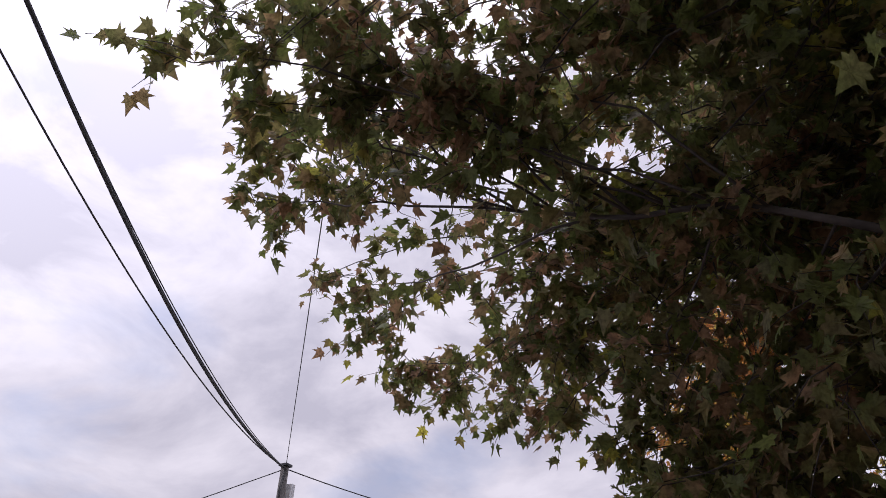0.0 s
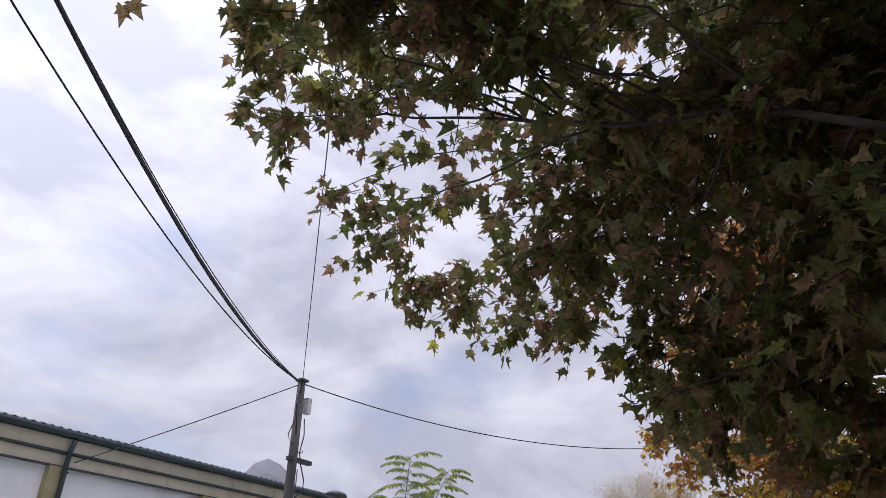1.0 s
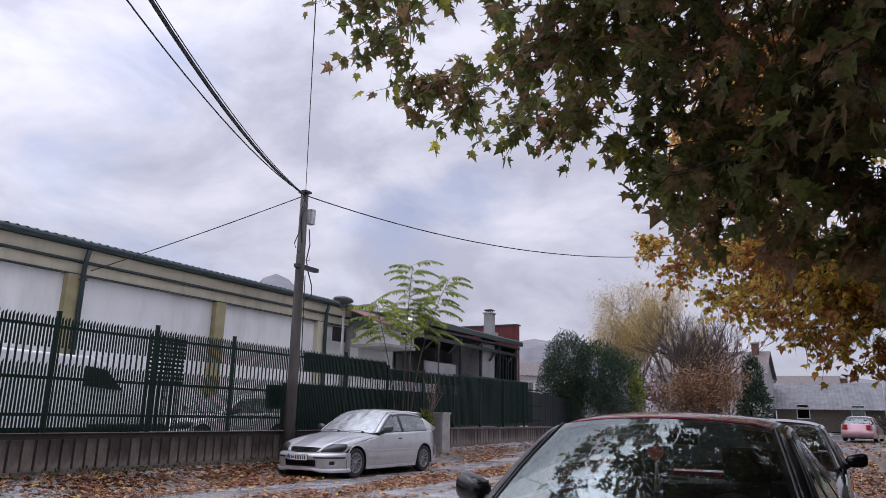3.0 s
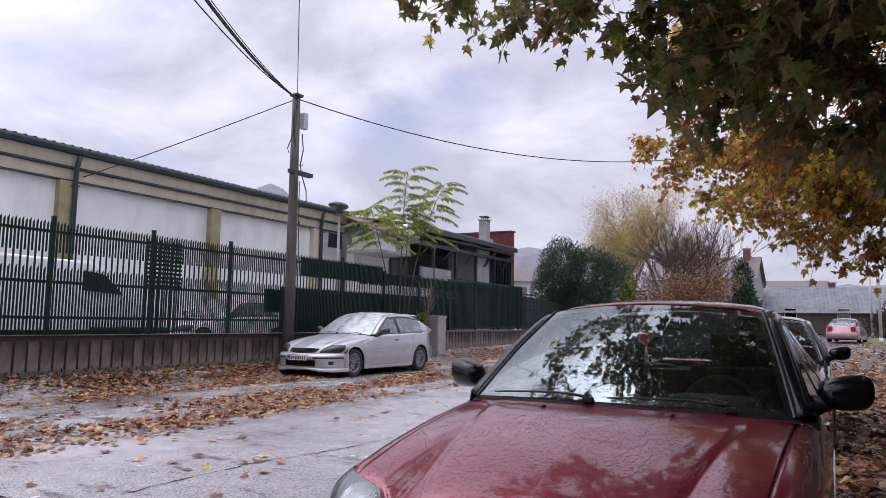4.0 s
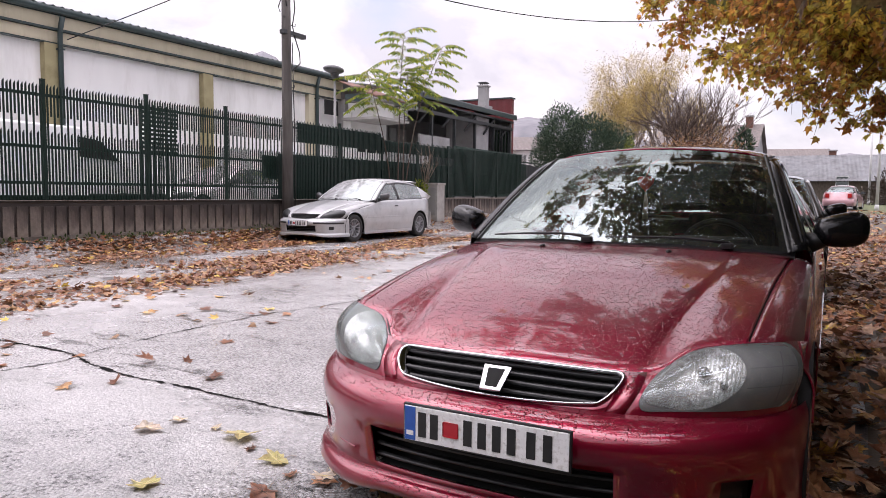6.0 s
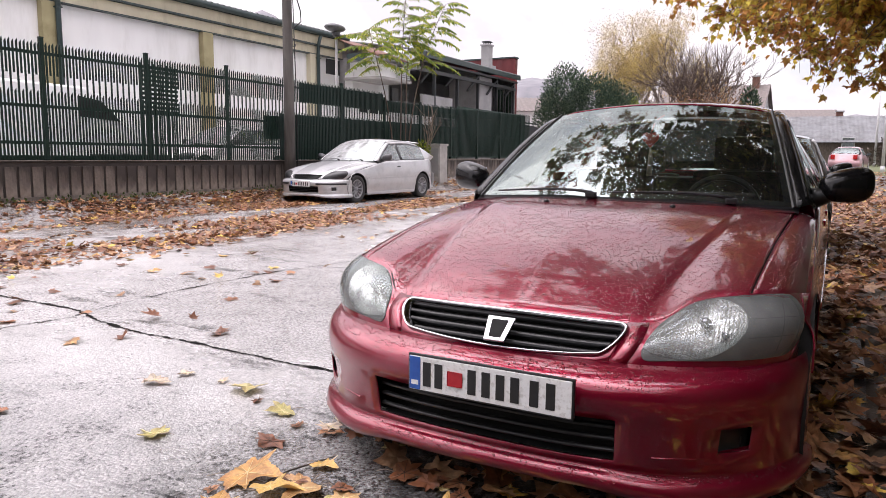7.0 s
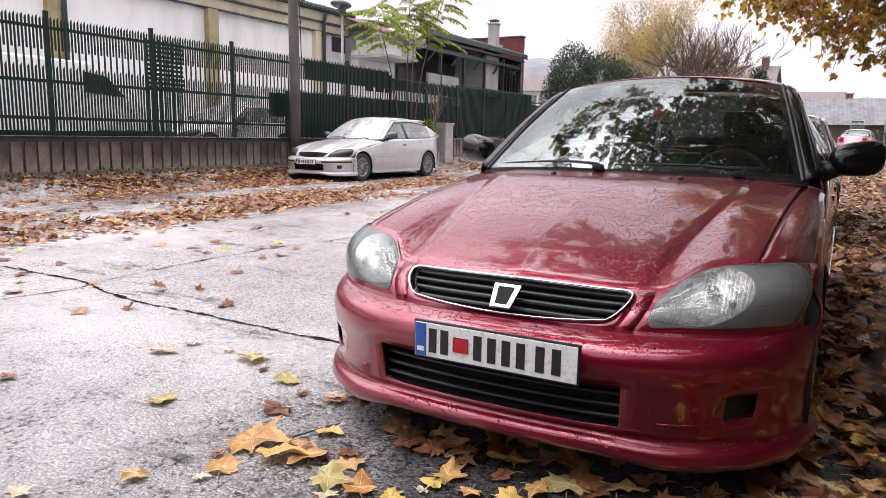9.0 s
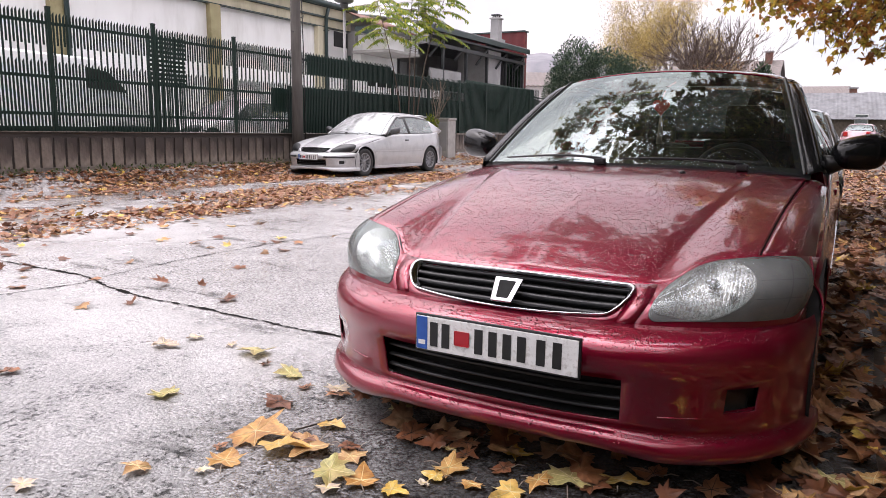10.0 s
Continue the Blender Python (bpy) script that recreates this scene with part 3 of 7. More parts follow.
# ---- mesh helpers ----
def linked(name, verts, faces, mat, parent=None, label="", smooth=True):
    me = bpy.data.meshes.new(name)
    me.from_pydata([tuple(float(c) for c in v) for v in verts], [], faces)
    for mm in mat if isinstance(mat, (list, tuple)) else [mat]:
        me.materials.append(mm)
    if smooth:
        me.polygons.foreach_set("use_smooth", [True] * len(me.polygons))
    me.update()
    ob = new(name, me)
    if parent is not None:
        ob.parent = parent
    if label:
        ob["label"] = label
    return ob


def part(name, bm, mat, parent=None, label="", smooth=False):
    me = bpy.data.meshes.new(name)
    bmesh.ops.recalc_face_normals(bm, faces=bm.faces)
    bm.to_mesh(me)
    bm.free()
    me.materials.append(mat)
    if smooth:
        me.polygons.foreach_set("use_smooth", [True] * len(me.polygons))
    ob = new(name, me)
    if parent is not None:
        ob.parent = parent
    if label:
        ob["label"] = label
    return ob


def boxes(*specs, bevel=0.0):
    """A bmesh of boxes: (x0, y0, z0, x1, y1, z1) each."""
    bm = bmesh.new()
    for x0, y0, z0, x1, y1, z1 in specs:
        m = Matrix.Translation(((x0 + x1) / 2, (y0 + y1) / 2, (z0 + z1) / 2)) @ Matrix.Diagonal((abs(x1 - x0), abs(y1 - y0), abs(z1 - z0), 1))
        bmesh.ops.create_cube(bm, size=1.0, matrix=m)
    if bevel:
        bmesh.ops.bevel(bm, geom=list(bm.edges), offset=bevel, segments=2, affect="EDGES", profile=0.7)
    return bm


def thing(name, at, label, category, group="", kind="", rz=0.0):
    ob = new(name)
    ob.matrix_world = pose(*at, 0, 0, rz)
    return tagged(ob, label, category, group, kind)


def grid_faces(rows, cols, keep=None, base=0, flip=False):
    out = []
    for i in range(rows - 1):
        for j in range(cols - 1):
            if keep is None or keep(i, j):
                a = base + i * cols + j
                f = (a, a + 1, a + cols + 1, a + cols)
                out.append(f[::-1] if flip else f)
    return out


def sheet(name, pts, mat, parent=None, label="", keep=None, thick=0.0, smooth=True):
    """A grid of points (rows x cols x 3) as a mesh, optionally with thickness along the normals."""
    p = np.asarray(pts, float)
    r, c = p.shape[:2]
    verts, faces = [tuple(v) for v in p.reshape(-1, 3)], grid_faces(r, c, keep)
    ob = linked(name, verts, faces, mat, parent, label, smooth)
    if keep is not None:
        bm = bmesh.new()
        bm.from_mesh(ob.data)
        bmesh.ops.delete(bm, geom=[v for v in bm.verts if not v.link_faces], context="VERTS")
        bm.to_mesh(ob.data)
        bm.free()
    if thick:
        md = ob.modifiers.new("thickness", "SOLIDIFY")
        md.thickness, md.offset = thick, 0.0
    return ob


def tube_data(points, radii, sides=6, base=0):
    pts = [Vector(p) for p in points]
    verts, faces = [], []
    for k, p in enumerate(pts):
        d = (pts[min(k + 1, len(pts) - 1)] - pts[max(k - 1, 0)]).normalized()
        u = d.orthogonal() if abs(d.z) > 0.9 else d.cross(Vector((0, 0, 1)))
        u.normalize()
        w = d.cross(u)
        r = radii[k] if isinstance(radii, (list, tuple)) else radii
        for s in range(sides):
            a = 2 * math.pi * s / sides
            verts.append(tuple(p + u * (r * math.cos(a)) + w * (r * math.sin(a))))
    for k in range(len(pts) - 1):
        for s in range(sides):
            a, b = base + k * sides + s, base + k * sides + (s + 1) % sides
            faces.append((a, b, b + sides, a + sides))
    faces.append(tuple(base + s for s in range(sides))[::-1])
    faces.append(tuple(base + (len(pts) - 1) * sides + s for s in range(sides)))
    return verts, faces


def tube(name, points, radii, mat, parent=None, label="", sides=8):
    v, f = tube_data(points, radii, sides)
    return linked(name, v, f, mat, parent, label)


def tubes(name, lines, mat, parent=None, label="", sides=5):
    verts, faces = [], []
    for pts, radii in lines:
        v, f = tube_data(pts, radii, sides, len(verts))
        verts += v
        faces += f
    return linked(name, verts, faces, mat, parent, label)


def curve_through(keys, q):
    """Smooth (Catmull-Rom) values at q through keys (q, values...)."""
    ks = [k[0] for k in keys]
    vs = [np.array(k[1:], float) for k in keys]
    i = max(0, min(len(ks) - 2, int(np.searchsorted(ks, q, side="right")) - 1))
    t = (q - ks[i]) / (ks[i + 1] - ks[i])
    p1, p2 = vs[i], vs[i + 1]
    m1 = (vs[i + 1] - vs[i - 1]) / (ks[i + 1] - ks[i - 1]) if i > 0 else (p2 - p1) / (ks[i + 1] - ks[i])
    m2 = (vs[i + 2] - vs[i]) / (ks[i + 2] - ks[i]) if i + 2 < len(ks) else (p2 - p1) / (ks[i + 1] - ks[i])
    h = ks[i + 1] - ks[i]
    return (2 * t**3 - 3 * t**2 + 1) * p1 + (t**3 - 2 * t**2 + t) * h * m1 + (-2 * t**3 + 3 * t**2) * p2 + (t**3 - t**2) * h * m2


LEAF_HALF = ((0.0, 0.02), (0.14, -0.06), (0.36, -0.08), (0.33, 0.06), (0.56, 0.16), (0.38, 0.28), (0.66, 0.58), (0.31, 0.48), (0.22, 0.60), (0.15, 0.76), (0.0, 1.10))
BROAD_HALF = ((0.0, 0.02), (0.15, -0.06), (0.38, -0.07), (0.38, 0.07), (0.60, 0.18), (0.43, 0.30), (0.66, 0.57), (0.36, 0.51), (0.26, 0.62), (0.17, 0.79), (0.0, 1.08))


def leaf_outline(half):
    right = list(half)
    return right + [(-x, y) for x, y in right[-2:0:-1]]


LEAF_RIM = leaf_outline(LEAF_HALF)
BROAD_RIM = leaf_outline(BROAD_HALF)


def leaf_data(m, size, curl, base, droop=0.0):
    """One lobed leaf as a fan round its middle, bent along its rib."""
    verts, faces = [], []
    def bent(x, y):
        z = curl * (x * x * 1.6 + 0.5 * y * y) - droop * y * y
        return m @ Vector((x * size, (y - 0.1) * size, z * size))
    verts.append(bent(0.0, 0.36))
    verts += [bent(x, y) for x, y in LEAF_RIM]
    k = len(LEAF_RIM)
    for s in range(k):
        faces.append((base, base + 1 + s, base + 1 + (s + 1) % k))
    return verts, faces


SMALL_RIM = ((0.0, -0.1), (0.34, -0.06), (0.30, 0.10), (0.62, 0.50), (0.24, 0.48), (0.0, 1.0), (-0.24, 0.48), (-0.62, 0.50), (-0.30, 0.10), (-0.34, -0.06))


def small_leaf(m, size, curl, base):
    """A five-lobed leaf with few corners, for those far off."""
    verts = [m @ Vector((x * size, (y - 0.3) * size, curl * (x * x + 0.6 * (y - 0.3) ** 2) * size)) for x, y in ((0.0, 0.3),) + SMALL_RIM]
    return verts, [(base, base + 1 + k, base + 1 + (k + 1) % 10) for k in range(10)]


def fine_rim():
    out = []
    k = len(BROAD_RIM)
    for s in range(k):
        (x0, y0), (x1, y1) = BROAD_RIM[s], BROAD_RIM[(s + 1) % k]
        out.append((x0, y0))
        for t, push in ((0.36, 0.030), (0.52, 0.004), (0.74, 0.022)):
            x, y = x0 + (x1 - x0) * t, y0 + (y1 - y0) * t
            d = math.hypot(x, y - 0.36) or 1
            out.append((x + x / d * push, y + (y - 0.36) / d * push))
    return out


FINE_RIM = fine_rim()


def fine_leaf(m, size, curl, base, rnd):
    """A lobed leaf with toothed margin, raised veins and an uneven curl."""
    verts, faces = [], []
    a, b, c = rnd.uniform(-0.25, 0.25), rnd.uniform(0, 6.28), rnd.uniform(0.04, 0.15)
    wide, d, e = rnd.uniform(0.78, 1.1), rnd.uniform(0, 6.28), rnd.uniform(0.06, 0.18)

    def bent(x, y):
        r = math.hypot(x, y - 0.36)
        t = math.atan2(x, y - 0.36)
        z = curl * (0.9 * x * x + 0.4 * (y - 0.3) ** 2) + a * x * (y - 0.3) + c * r * math.sin(3 * t + b) + 0.08 * r * abs(math.sin(2.5 * t)) + 0.10 * r * r * math.sin(7 * t + 2 * b)
        return m @ Vector((x * size, (y - 0.1) * size, z * size))
    verts.append(bent(0.0, 0.30))
    k = len(FINE_RIM)
    for f in (0.35, 0.7, 1.0):
        for x, y in FINE_RIM:
            g = f * (1 + e * math.sin(2 * math.atan2(x, y - 0.3) + d))
            verts.append(bent(x * g * wide, 0.30 + (y - 0.30) * g))
    for s in range(k):
        n = (s + 1) % k
        faces.append((base, base + 1 + s, base + 1 + n))
        for ring in (0, 1):
            p, q = base + 1 + ring * k, base + 1 + (ring + 1) * k
            faces.append((p + s, q + s, q + n, p + n))
    return verts, faces

# ---- ground, wall, yard ----
def rise(x, y):
    """Height of the ground: nearly level, a verge up to the wall, a slight climb far down the street."""
    z = 0.24 * min(1.0, max(0.0, (-10.55 - x) / 0.8)) ** 1.3
    return z + 0.0125 * max(0.0, y - 16.0)


def ground_sheet(name, xs, ys, mat, lift=0.0):
    return sheet(name, [[(x, y, min(rise(x, y), 3.0) + lift) for x in xs] for y in ys], mat)


gx = list(np.linspace(-900, -30, 6)) + list(np.linspace(-20, -12, 5)) + list(np.linspace(-11.6, -10.2, 15)) + [-9.6, -9.0] + list(np.linspace(-8, 8, 9)) + list(np.linspace(20, 900, 6))
gy = list(np.linspace(-300, -40, 4)) + list(np.linspace(-30, 16, 8)) + list(np.linspace(20, 90, 12)) + list(np.linspace(140, 1500, 6))
tagged(ground_sheet("ground", gx, gy, ASPHALT), "wet pale grey cracked concrete street", "ground", kind="structure")
verge = sheet("verge", [[(x, y, rise(x, y) + (0.012 if x > 0.32 else -0.01) + 0.02 * noise.noise((x * 2, y * 2, 0))) for x in (0.30, 0.36, 0.7, 1.2, 2.0, 3.5, 6.0, 9.0)] for y in np.linspace(-6, 34, 60)], SOIL)
tagged(verge, "damp dark soil strip under the trees", "verge", kind="structure")
lawn = sheet("lawn", [[(x, y, rise(x, y) + 0.02 + 0.03 * noise.noise((x, y, 3))) for x in np.linspace(1.5, 14, 14)] for y in np.linspace(40, 75, 30)], GRASS)
tagged(lawn, "short yellow-green grass by the far junction", "lawn", kind="structure")


def crack(name, pts, width, label):
    rnd = random.Random(len(pts) * 7 + int(width * 1e4))
    left, right = [], []
    fine = []
    for (x0, y0), (x1, y1) in zip(pts, pts[1:]):
        k = max(2, int(math.hypot(x1 - x0, y1 - y0) / 0.022))
        fine += [(x0 + (x1 - x0) * i / k, y0 + (y1 - y0) * i / k) for i in range(k)]
    fine.append(pts[-1])
    for k, (x, y) in enumerate(fine):
        x2, y2 = fine[min(k + 1, len(fine) - 1)]
        x1, y1 = fine[max(k - 1, 0)]
        d = math.hypot(x2 - x1, y2 - y1) or 1
        nx, ny = -(y2 - y1) / d, (x2 - x1) / d
        j = 0.016 * noise.noise((x * 7, y * 7, 1.0)) + 0.010 * noise.noise((x * 33, y * 33, 5.0)) + 0.003 * rnd.uniform(-1, 1)
        w = width * (0.12 + 1.0 * max(0, noise.noise((x * 6, y * 6, 7.0))) + 0.5 * rnd.random() ** 2)
        left.append((x + nx * (j + w), y + ny * (j + w), rise(x, y) + 0.004))
        right.append((x + nx * (j - w), y + ny * (j - w), rise(x, y) + 0.004))
    return tagged(sheet(name, [left, right], CRACK, smooth=False), label, "crack", kind="structure")


crack("joint_crack", [(-9.0, 3.2), (-7.0, 3.05), (-5.34, 3.05), (-4.58, 3.06), (-4.26, 3.05), (-3.91, 2.93), (-3.51, 2.87), (-2.96, 2.87), (-2.35, 2.84), (-0.6, 2.9), (0.3, 2.92)], 0.026, "ragged dark crack across the street slab")
crack("slab_joint", [(-4.20, 3.10), (-4.25, 3.44), (-4.29, 3.9), (-4.27, 4.95), (-4.15, 5.4), (-4.05, 5.9), (-4.0, 8.0), (-4.1, 14.0), (-4.0, 30.0)], 0.015, "narrow dark joint along the street")
crack("slab_joint", [(-4.30, 1.2), (-4.24, 2.44), (-4.2, 2.6), (-4.13, 2.9), (-4.2, 3.05)], 0.015, "narrow dark joint along the street")
crack("slab_joint", [(-8.95, 3.0), (-8.75, 4.2), (-8.62, 5.38), (-8.49, 6.23), (-8.44, 7.36), (-8.37, 8.45), (-8.2, 12.0), (-8.1, 20.0)], 0.024, "narrow dark joint along the street")
crack("joint_crack", [(-4.1, 9.0), (-3.2, 8.95), (-1.7, 9.1), (0.2, 9.0)], 0.013, "thin dark crack across the street slab")
crack("joint_crack", [(-8.8, 9.2), (-6.5, 9.05), (-4.1, 9.0)], 0.010, "thin dark crack across the street slab")

# ribbed retaining wall under the fence
WALL_X, WALL_TOP = -11.50, 0.80
wall = part("wall_street", boxes((WALL_X - 0.30, -4.0, -0.1, WALL_X - 0.02, 31.0, WALL_TOP + 0.1)), WALL_DARK)
tagged(wall, "stained ribbed concrete retaining wall", "wall", kind="structure")
part("plinth", boxes((WALL_X - 0.02, -4.0, -0.1, WALL_X + 0.02, 16.4, 0.31), (WALL_X - 0.02, 16.4, -0.1, WALL_X + 0.02, 31.0, 0.42), bevel=0.006), CONCRETE, wall)
stave = boxes((-0.02, 0.0, 0.0, 0.0, 0.180, 0.50), bevel=0.006)
stave_me = bpy.data.meshes.new("panel")
stave.to_mesh(stave_me)
stave.free()
stave_me.materials.append(CONCRETE_RIB)
for k in range(154):
    y = -3.9 + 0.225 * k
    ob = new("panel", stave_me)
    ob.parent = wall
    ob.matrix_basis = pose(WALL_X + 0.006 * noise.noise((k * 1.7, 0, 0)), y, 0.31 + (0.0 if y < 16.4 else 0.10), 0.5 * noise.noise((k * 2.3, 1, 0)), 0, 0)
cap = part("wall_cap", boxes((WALL_X - 0.30, -4.0, WALL_TOP + 0.102, WALL_X + 0.012, 17.6, WALL_TOP + 0.115), (WALL_X - 0.30, 17.6, WALL_TOP + 0.102, WALL_X + 0.025, 31.0, WALL_TOP + 0.16), bevel=0.005), CONCRETE)
tagged(cap, "grey concrete coping on the retaining wall", "coping", kind="structure")
yard = part("yard", boxes((-40.0, -12.0, -0.3, WALL_X - 0.25, 60.0, 0.40)), YARD_SLAB)
tagged(yard, "pale concrete yard behind the fence", "yard", kind="structure")

# ---- fence ----
FX = -11.62
fence = thing("fence", (FX, 0, 0.86), "dark green steel picket fence on the concrete wall", "fence")


def picket(z0, z1, w=0.032, d=0.012):
    """Pointed picket: its top is cut at a slant."""
    v = [(-d / 2, -w / 2, z0), (d / 2, -w / 2, z0), (d / 2, w / 2, z0), (-d / 2, w / 2, z0), (-d / 2, -w / 2, z1 - 0.05), (d / 2, -w / 2, z1 - 0.05), (d / 2, w / 2, z1), (-d / 2, w / 2, z1)]
    f = [(0, 3, 2, 1), (4, 5, 6, 7), (0, 1, 5, 4), (1, 2, 6, 5), (2, 3, 7, 6), (3, 0, 4, 7)]
    return v, f


def mesh_only(name, v, f, mat):
    me = bpy.data.meshes.new(name)
    me.from_pydata(v, [], f)
    me.materials.append(mat)
    return me


FULL = mesh_only("picket", *picket(0.06, 2.02), FENCE_GREEN)
UPPER = mesh_only("short_picket", *picket(1.47, 2.00), FENCE_GREEN)
LOWER = mesh_only("low_picket", *picket(0.06, 1.22), FENCE_GREEN)
far_v, far_f = [], []
PITCH = 2.06 / 17
for k in range(-60, 250):
    y = 7.475 + k * PITCH + PITCH / 2
    if y < 3.0 or y > 17.6:
        continue
    tilt = 0.6 * noise.noise((y * 3.1, 0, 0))
    for dy, zr, me in ((0.0, (0.06, 2.02), FULL), (PITCH / 2, (1.47, 2.00), UPPER), (PITCH / 2, (0.06, 1.22), LOWER)):
        if 5.6 < y < 16.6:
            ob = new(me.name, me)
            ob.parent = fence
            ob.matrix_basis = pose(0.028, y + dy, 0, tilt * 0.5, tilt * 0.4, 0)
        else:
            v, f = picket(*zr)
            b = len(far_v)
            far_v += [(a + 0.028, c + y + dy, e) for a, c, e in v]
            far_f += [tuple(i + b for i in q) for q in f]
for k in range(0, 130):
    y = 17.9 + k * 0.086
    v, f = picket(0.10, 1.80)
    b = len(far_v)
    far_v += [(a + 0.028, c + y, e + 0.0125 * (y - 16)) for a, c, e in v]
    far_f += [tuple(i + b for i in q) for q in f]
far = linked("picket", far_v, far_f, FENCE_GREEN, fence, smooth=False)
far["kind"] = "stuff"
for k in range(-3, 11):
    y = 7.475 + 2.06 * k
    h = 2.08 if y < 17.6 else 1.86
    part("post", boxes((-0.033, y - 0.033, -0.02, 0.033, y + 0.033, h), (-0.037, y - 0.037, h, 0.037, y + 0.037, h + 0.02), bevel=0.006), FENCE_GREEN, fence)
    for z in (0.35, 0.96, 1.83) if y < 17 else (0.35, 0.96, 1.62):
        part("rail", boxes((-0.018, y + 0.040, z - 0.026, 0.016, y + 2.020, z + 0.026), bevel=0.004), FENCE_GREEN, fence)
for y0, y1, z0, z1 in ((3.0, 9.4, 0.02, 0.14), (12.75, 13.3, 0.55, 1.10), (13.3, 17.75, 0.06, 1.17), (14.0, 17.75, 1.49, 1.96), (17.75, 22.4, 0.06, 1.17), (17.75, 22.4, 1.45, 1.78), (22.4, 28.6, 0.06, 1.85)):
    pts = []
    n = int((y1 - y0) / 0.05)
    for z in (z0, z1):
        pts.append([(-0.03 - 0.006 * (i % 2), y0 + (y1 - y0) * i / n, z + 0.0125 * max(0, y0 - 16)) for i in range(n + 1)])
    sheet("screen_sheet", pts, SHEET_GREEN, fence, smooth=False)
far_fence = thing("garden_fence", (-12.0, 29.4, 0.9), "dark board fence further down the street", "fence")
for k in range(26):
    part("board", boxes((-0.012, k * 0.30, 0.0, 0.012, k * 0.30 + 0.27, 1.55 - 0.01 * k)), DARK_FRAME, far_fence)
for z in (0.3, 1.2):
    part("rail", boxes((-0.05, 0, z, -0.013, 7.8, z + 0.07)), DARK_FRAME, far_fence)

# ---- long white hall ----
hall = thing("hall", (-16.1, 0, 0.7), "long white plastered hall with cream bands and a corrugated roof", "building")
part("wall", boxes((-9.0, -10.0, -0.32, -0.20, 21.75, 4.42)), WHITE_WALL, hall)
part("lower_band", boxes((-0.40, -10.0, 3.87, -0.06, 21.80, 4.14), bevel=0.01), CREAM, hall, "cream plaster band")
part("upper_band", boxes((-0.40, -10.0, 4.20, 0.0, 21.85, 4.50), bevel=0.01), CREAM, hall, "cream plaster band")
part("drip_ledge", boxes((-0.40, -10.0, 4.145, 0.035, 21.85, 4.195)), GUTTER, hall)
part("drip_ledge", boxes((-0.40, -10.0, 3.84, -0.03, 21.80, 3.867)), GUTTER, hall)
for k, y in enumerate((-3.7, 1.05, 5.8, 10.55, 15.32, 20.1)):
    part("pilaster", boxes((-0.30, y - 0.19, -0.31, -0.02, y + 0.19, 3.838), bevel=0.012), OLIVE if k in (3, 4) else CREAM, hall, "olive plaster pilaster")
    if k in (1, 3, 5):
        pipe = tube("downpipe", [(0.05, y + 0.16, 0.0), (0.05, y + 0.16, 3.9), (0.06, y + 0.16, 4.15), (0.16, y + 0.16, 4.46)], 0.062, GUTTER, hall, "dark green downpipe", sides=10)
        for z in (1.2, 2.6, 3.7):
            part("clamp", boxes((-0.03, y + 0.09, z, 0.125, y + 0.23, z + 0.03), bevel=0.004), GUTTER, pipe)
prof = [(0.02, 4.64), (0.04, 4.54), (0.12, 4.50), (0.20, 4.53), (0.22, 4.64), (0.205, 4.64)]
sheet("gutter", [[(x, y, z) for x, z in prof] for y in np.linspace(-10, 21.9, 30)], GUTTER, hall, thick=0.006)
part("fascia", boxes((-0.02, -10.0, 4.50, 0.018, 21.9, 4.66)), GUTTER, hall)
wave = []
for x, z in ((0.20, 4.655), (-4.5, 5.45), (-9.2, 4.655)):
    wave.append([(x, -10.0 + 0.0575 * i, z + 0.028 * math.cos(math.pi * i / 2)) for i in range(556)])
sheet("roof", wave, ROOF_SHEET, hall, "grey corrugated sheet roof", thick=0.008)
# ---- grey annex with dark eaves, ducts and chimney ----
annex = thing("annex", (-14.3, 0, 0.7), "grey plastered annex with dark green eaves and chimney", "building")
part("wall", boxes((-8.0, 21.9, -0.32, -1.75, 24.2, 3.9), (-8.0, 24.2, -0.32, -3.6, 33.6, 4.0)), GREY_WALL, annex)
part("white_wall", boxes((-1.75, 21.80, -0.3, -1.4, 24.2, 3.4), (-1.75, 24.205, -0.3, -1.4, 28.0, 2.3)), WHITE_WALL, annex)
part("porch_ceiling", boxes((-3.6, 24.2, 3.98, 0.15, 33.6, 4.06)), DARK_FRAME, annex)
part("porch_floor", boxes((-3.6, 24.2, 0.04, 0.15, 33.6, 0.10)), CONCRETE_CAP, annex)
part("balcony_slab", boxes((-1.6, 21.5, 3.06, 0.05, 23.6, 3.16), bevel=0.02), CONCRETE_CAP, annex, "pale concrete slab")
part("end_wall", boxes((-3.6, 33.42, 0.0, 0.02, 33.60, 3.98)), GREY_WALL, annex)
for x in (-3.2, -2.0, -0.9):
    part("end_pane", boxes((x, 33.38, 0.9, x + 0.8, 33.415, 3.5)), PANE, annex)
part("upper_room", boxes((-1.6, 21.9, 3.16, -0.25, 23.0, 3.74), bevel=0.02), WHITE_WALL, annex)
# solid near-black box, paints the shade inside an opening
part("opening", boxes((-1.62, 20.5, 3.20, -1.58, 21.25, 3.72)), UNDERSIDE, annex)
part("parapet", boxes((-0.05, 24.4, 1.9, 0.05, 26.9, 2.75), bevel=0.01), GREY_WALL, annex)
tile = []
for x, z in ((0.10, 3.80), (-0.7, 4.12), (-1.7, 4.50)):
    tile.append([(x, 21.3 + 0.06 * i, z + 0.03 * abs(math.sin(math.pi * i / 4))) for i in range(34)])
sheet("tiled_roof", tile, CLAY, annex, "small red clay tiled roof", thick=0.03)
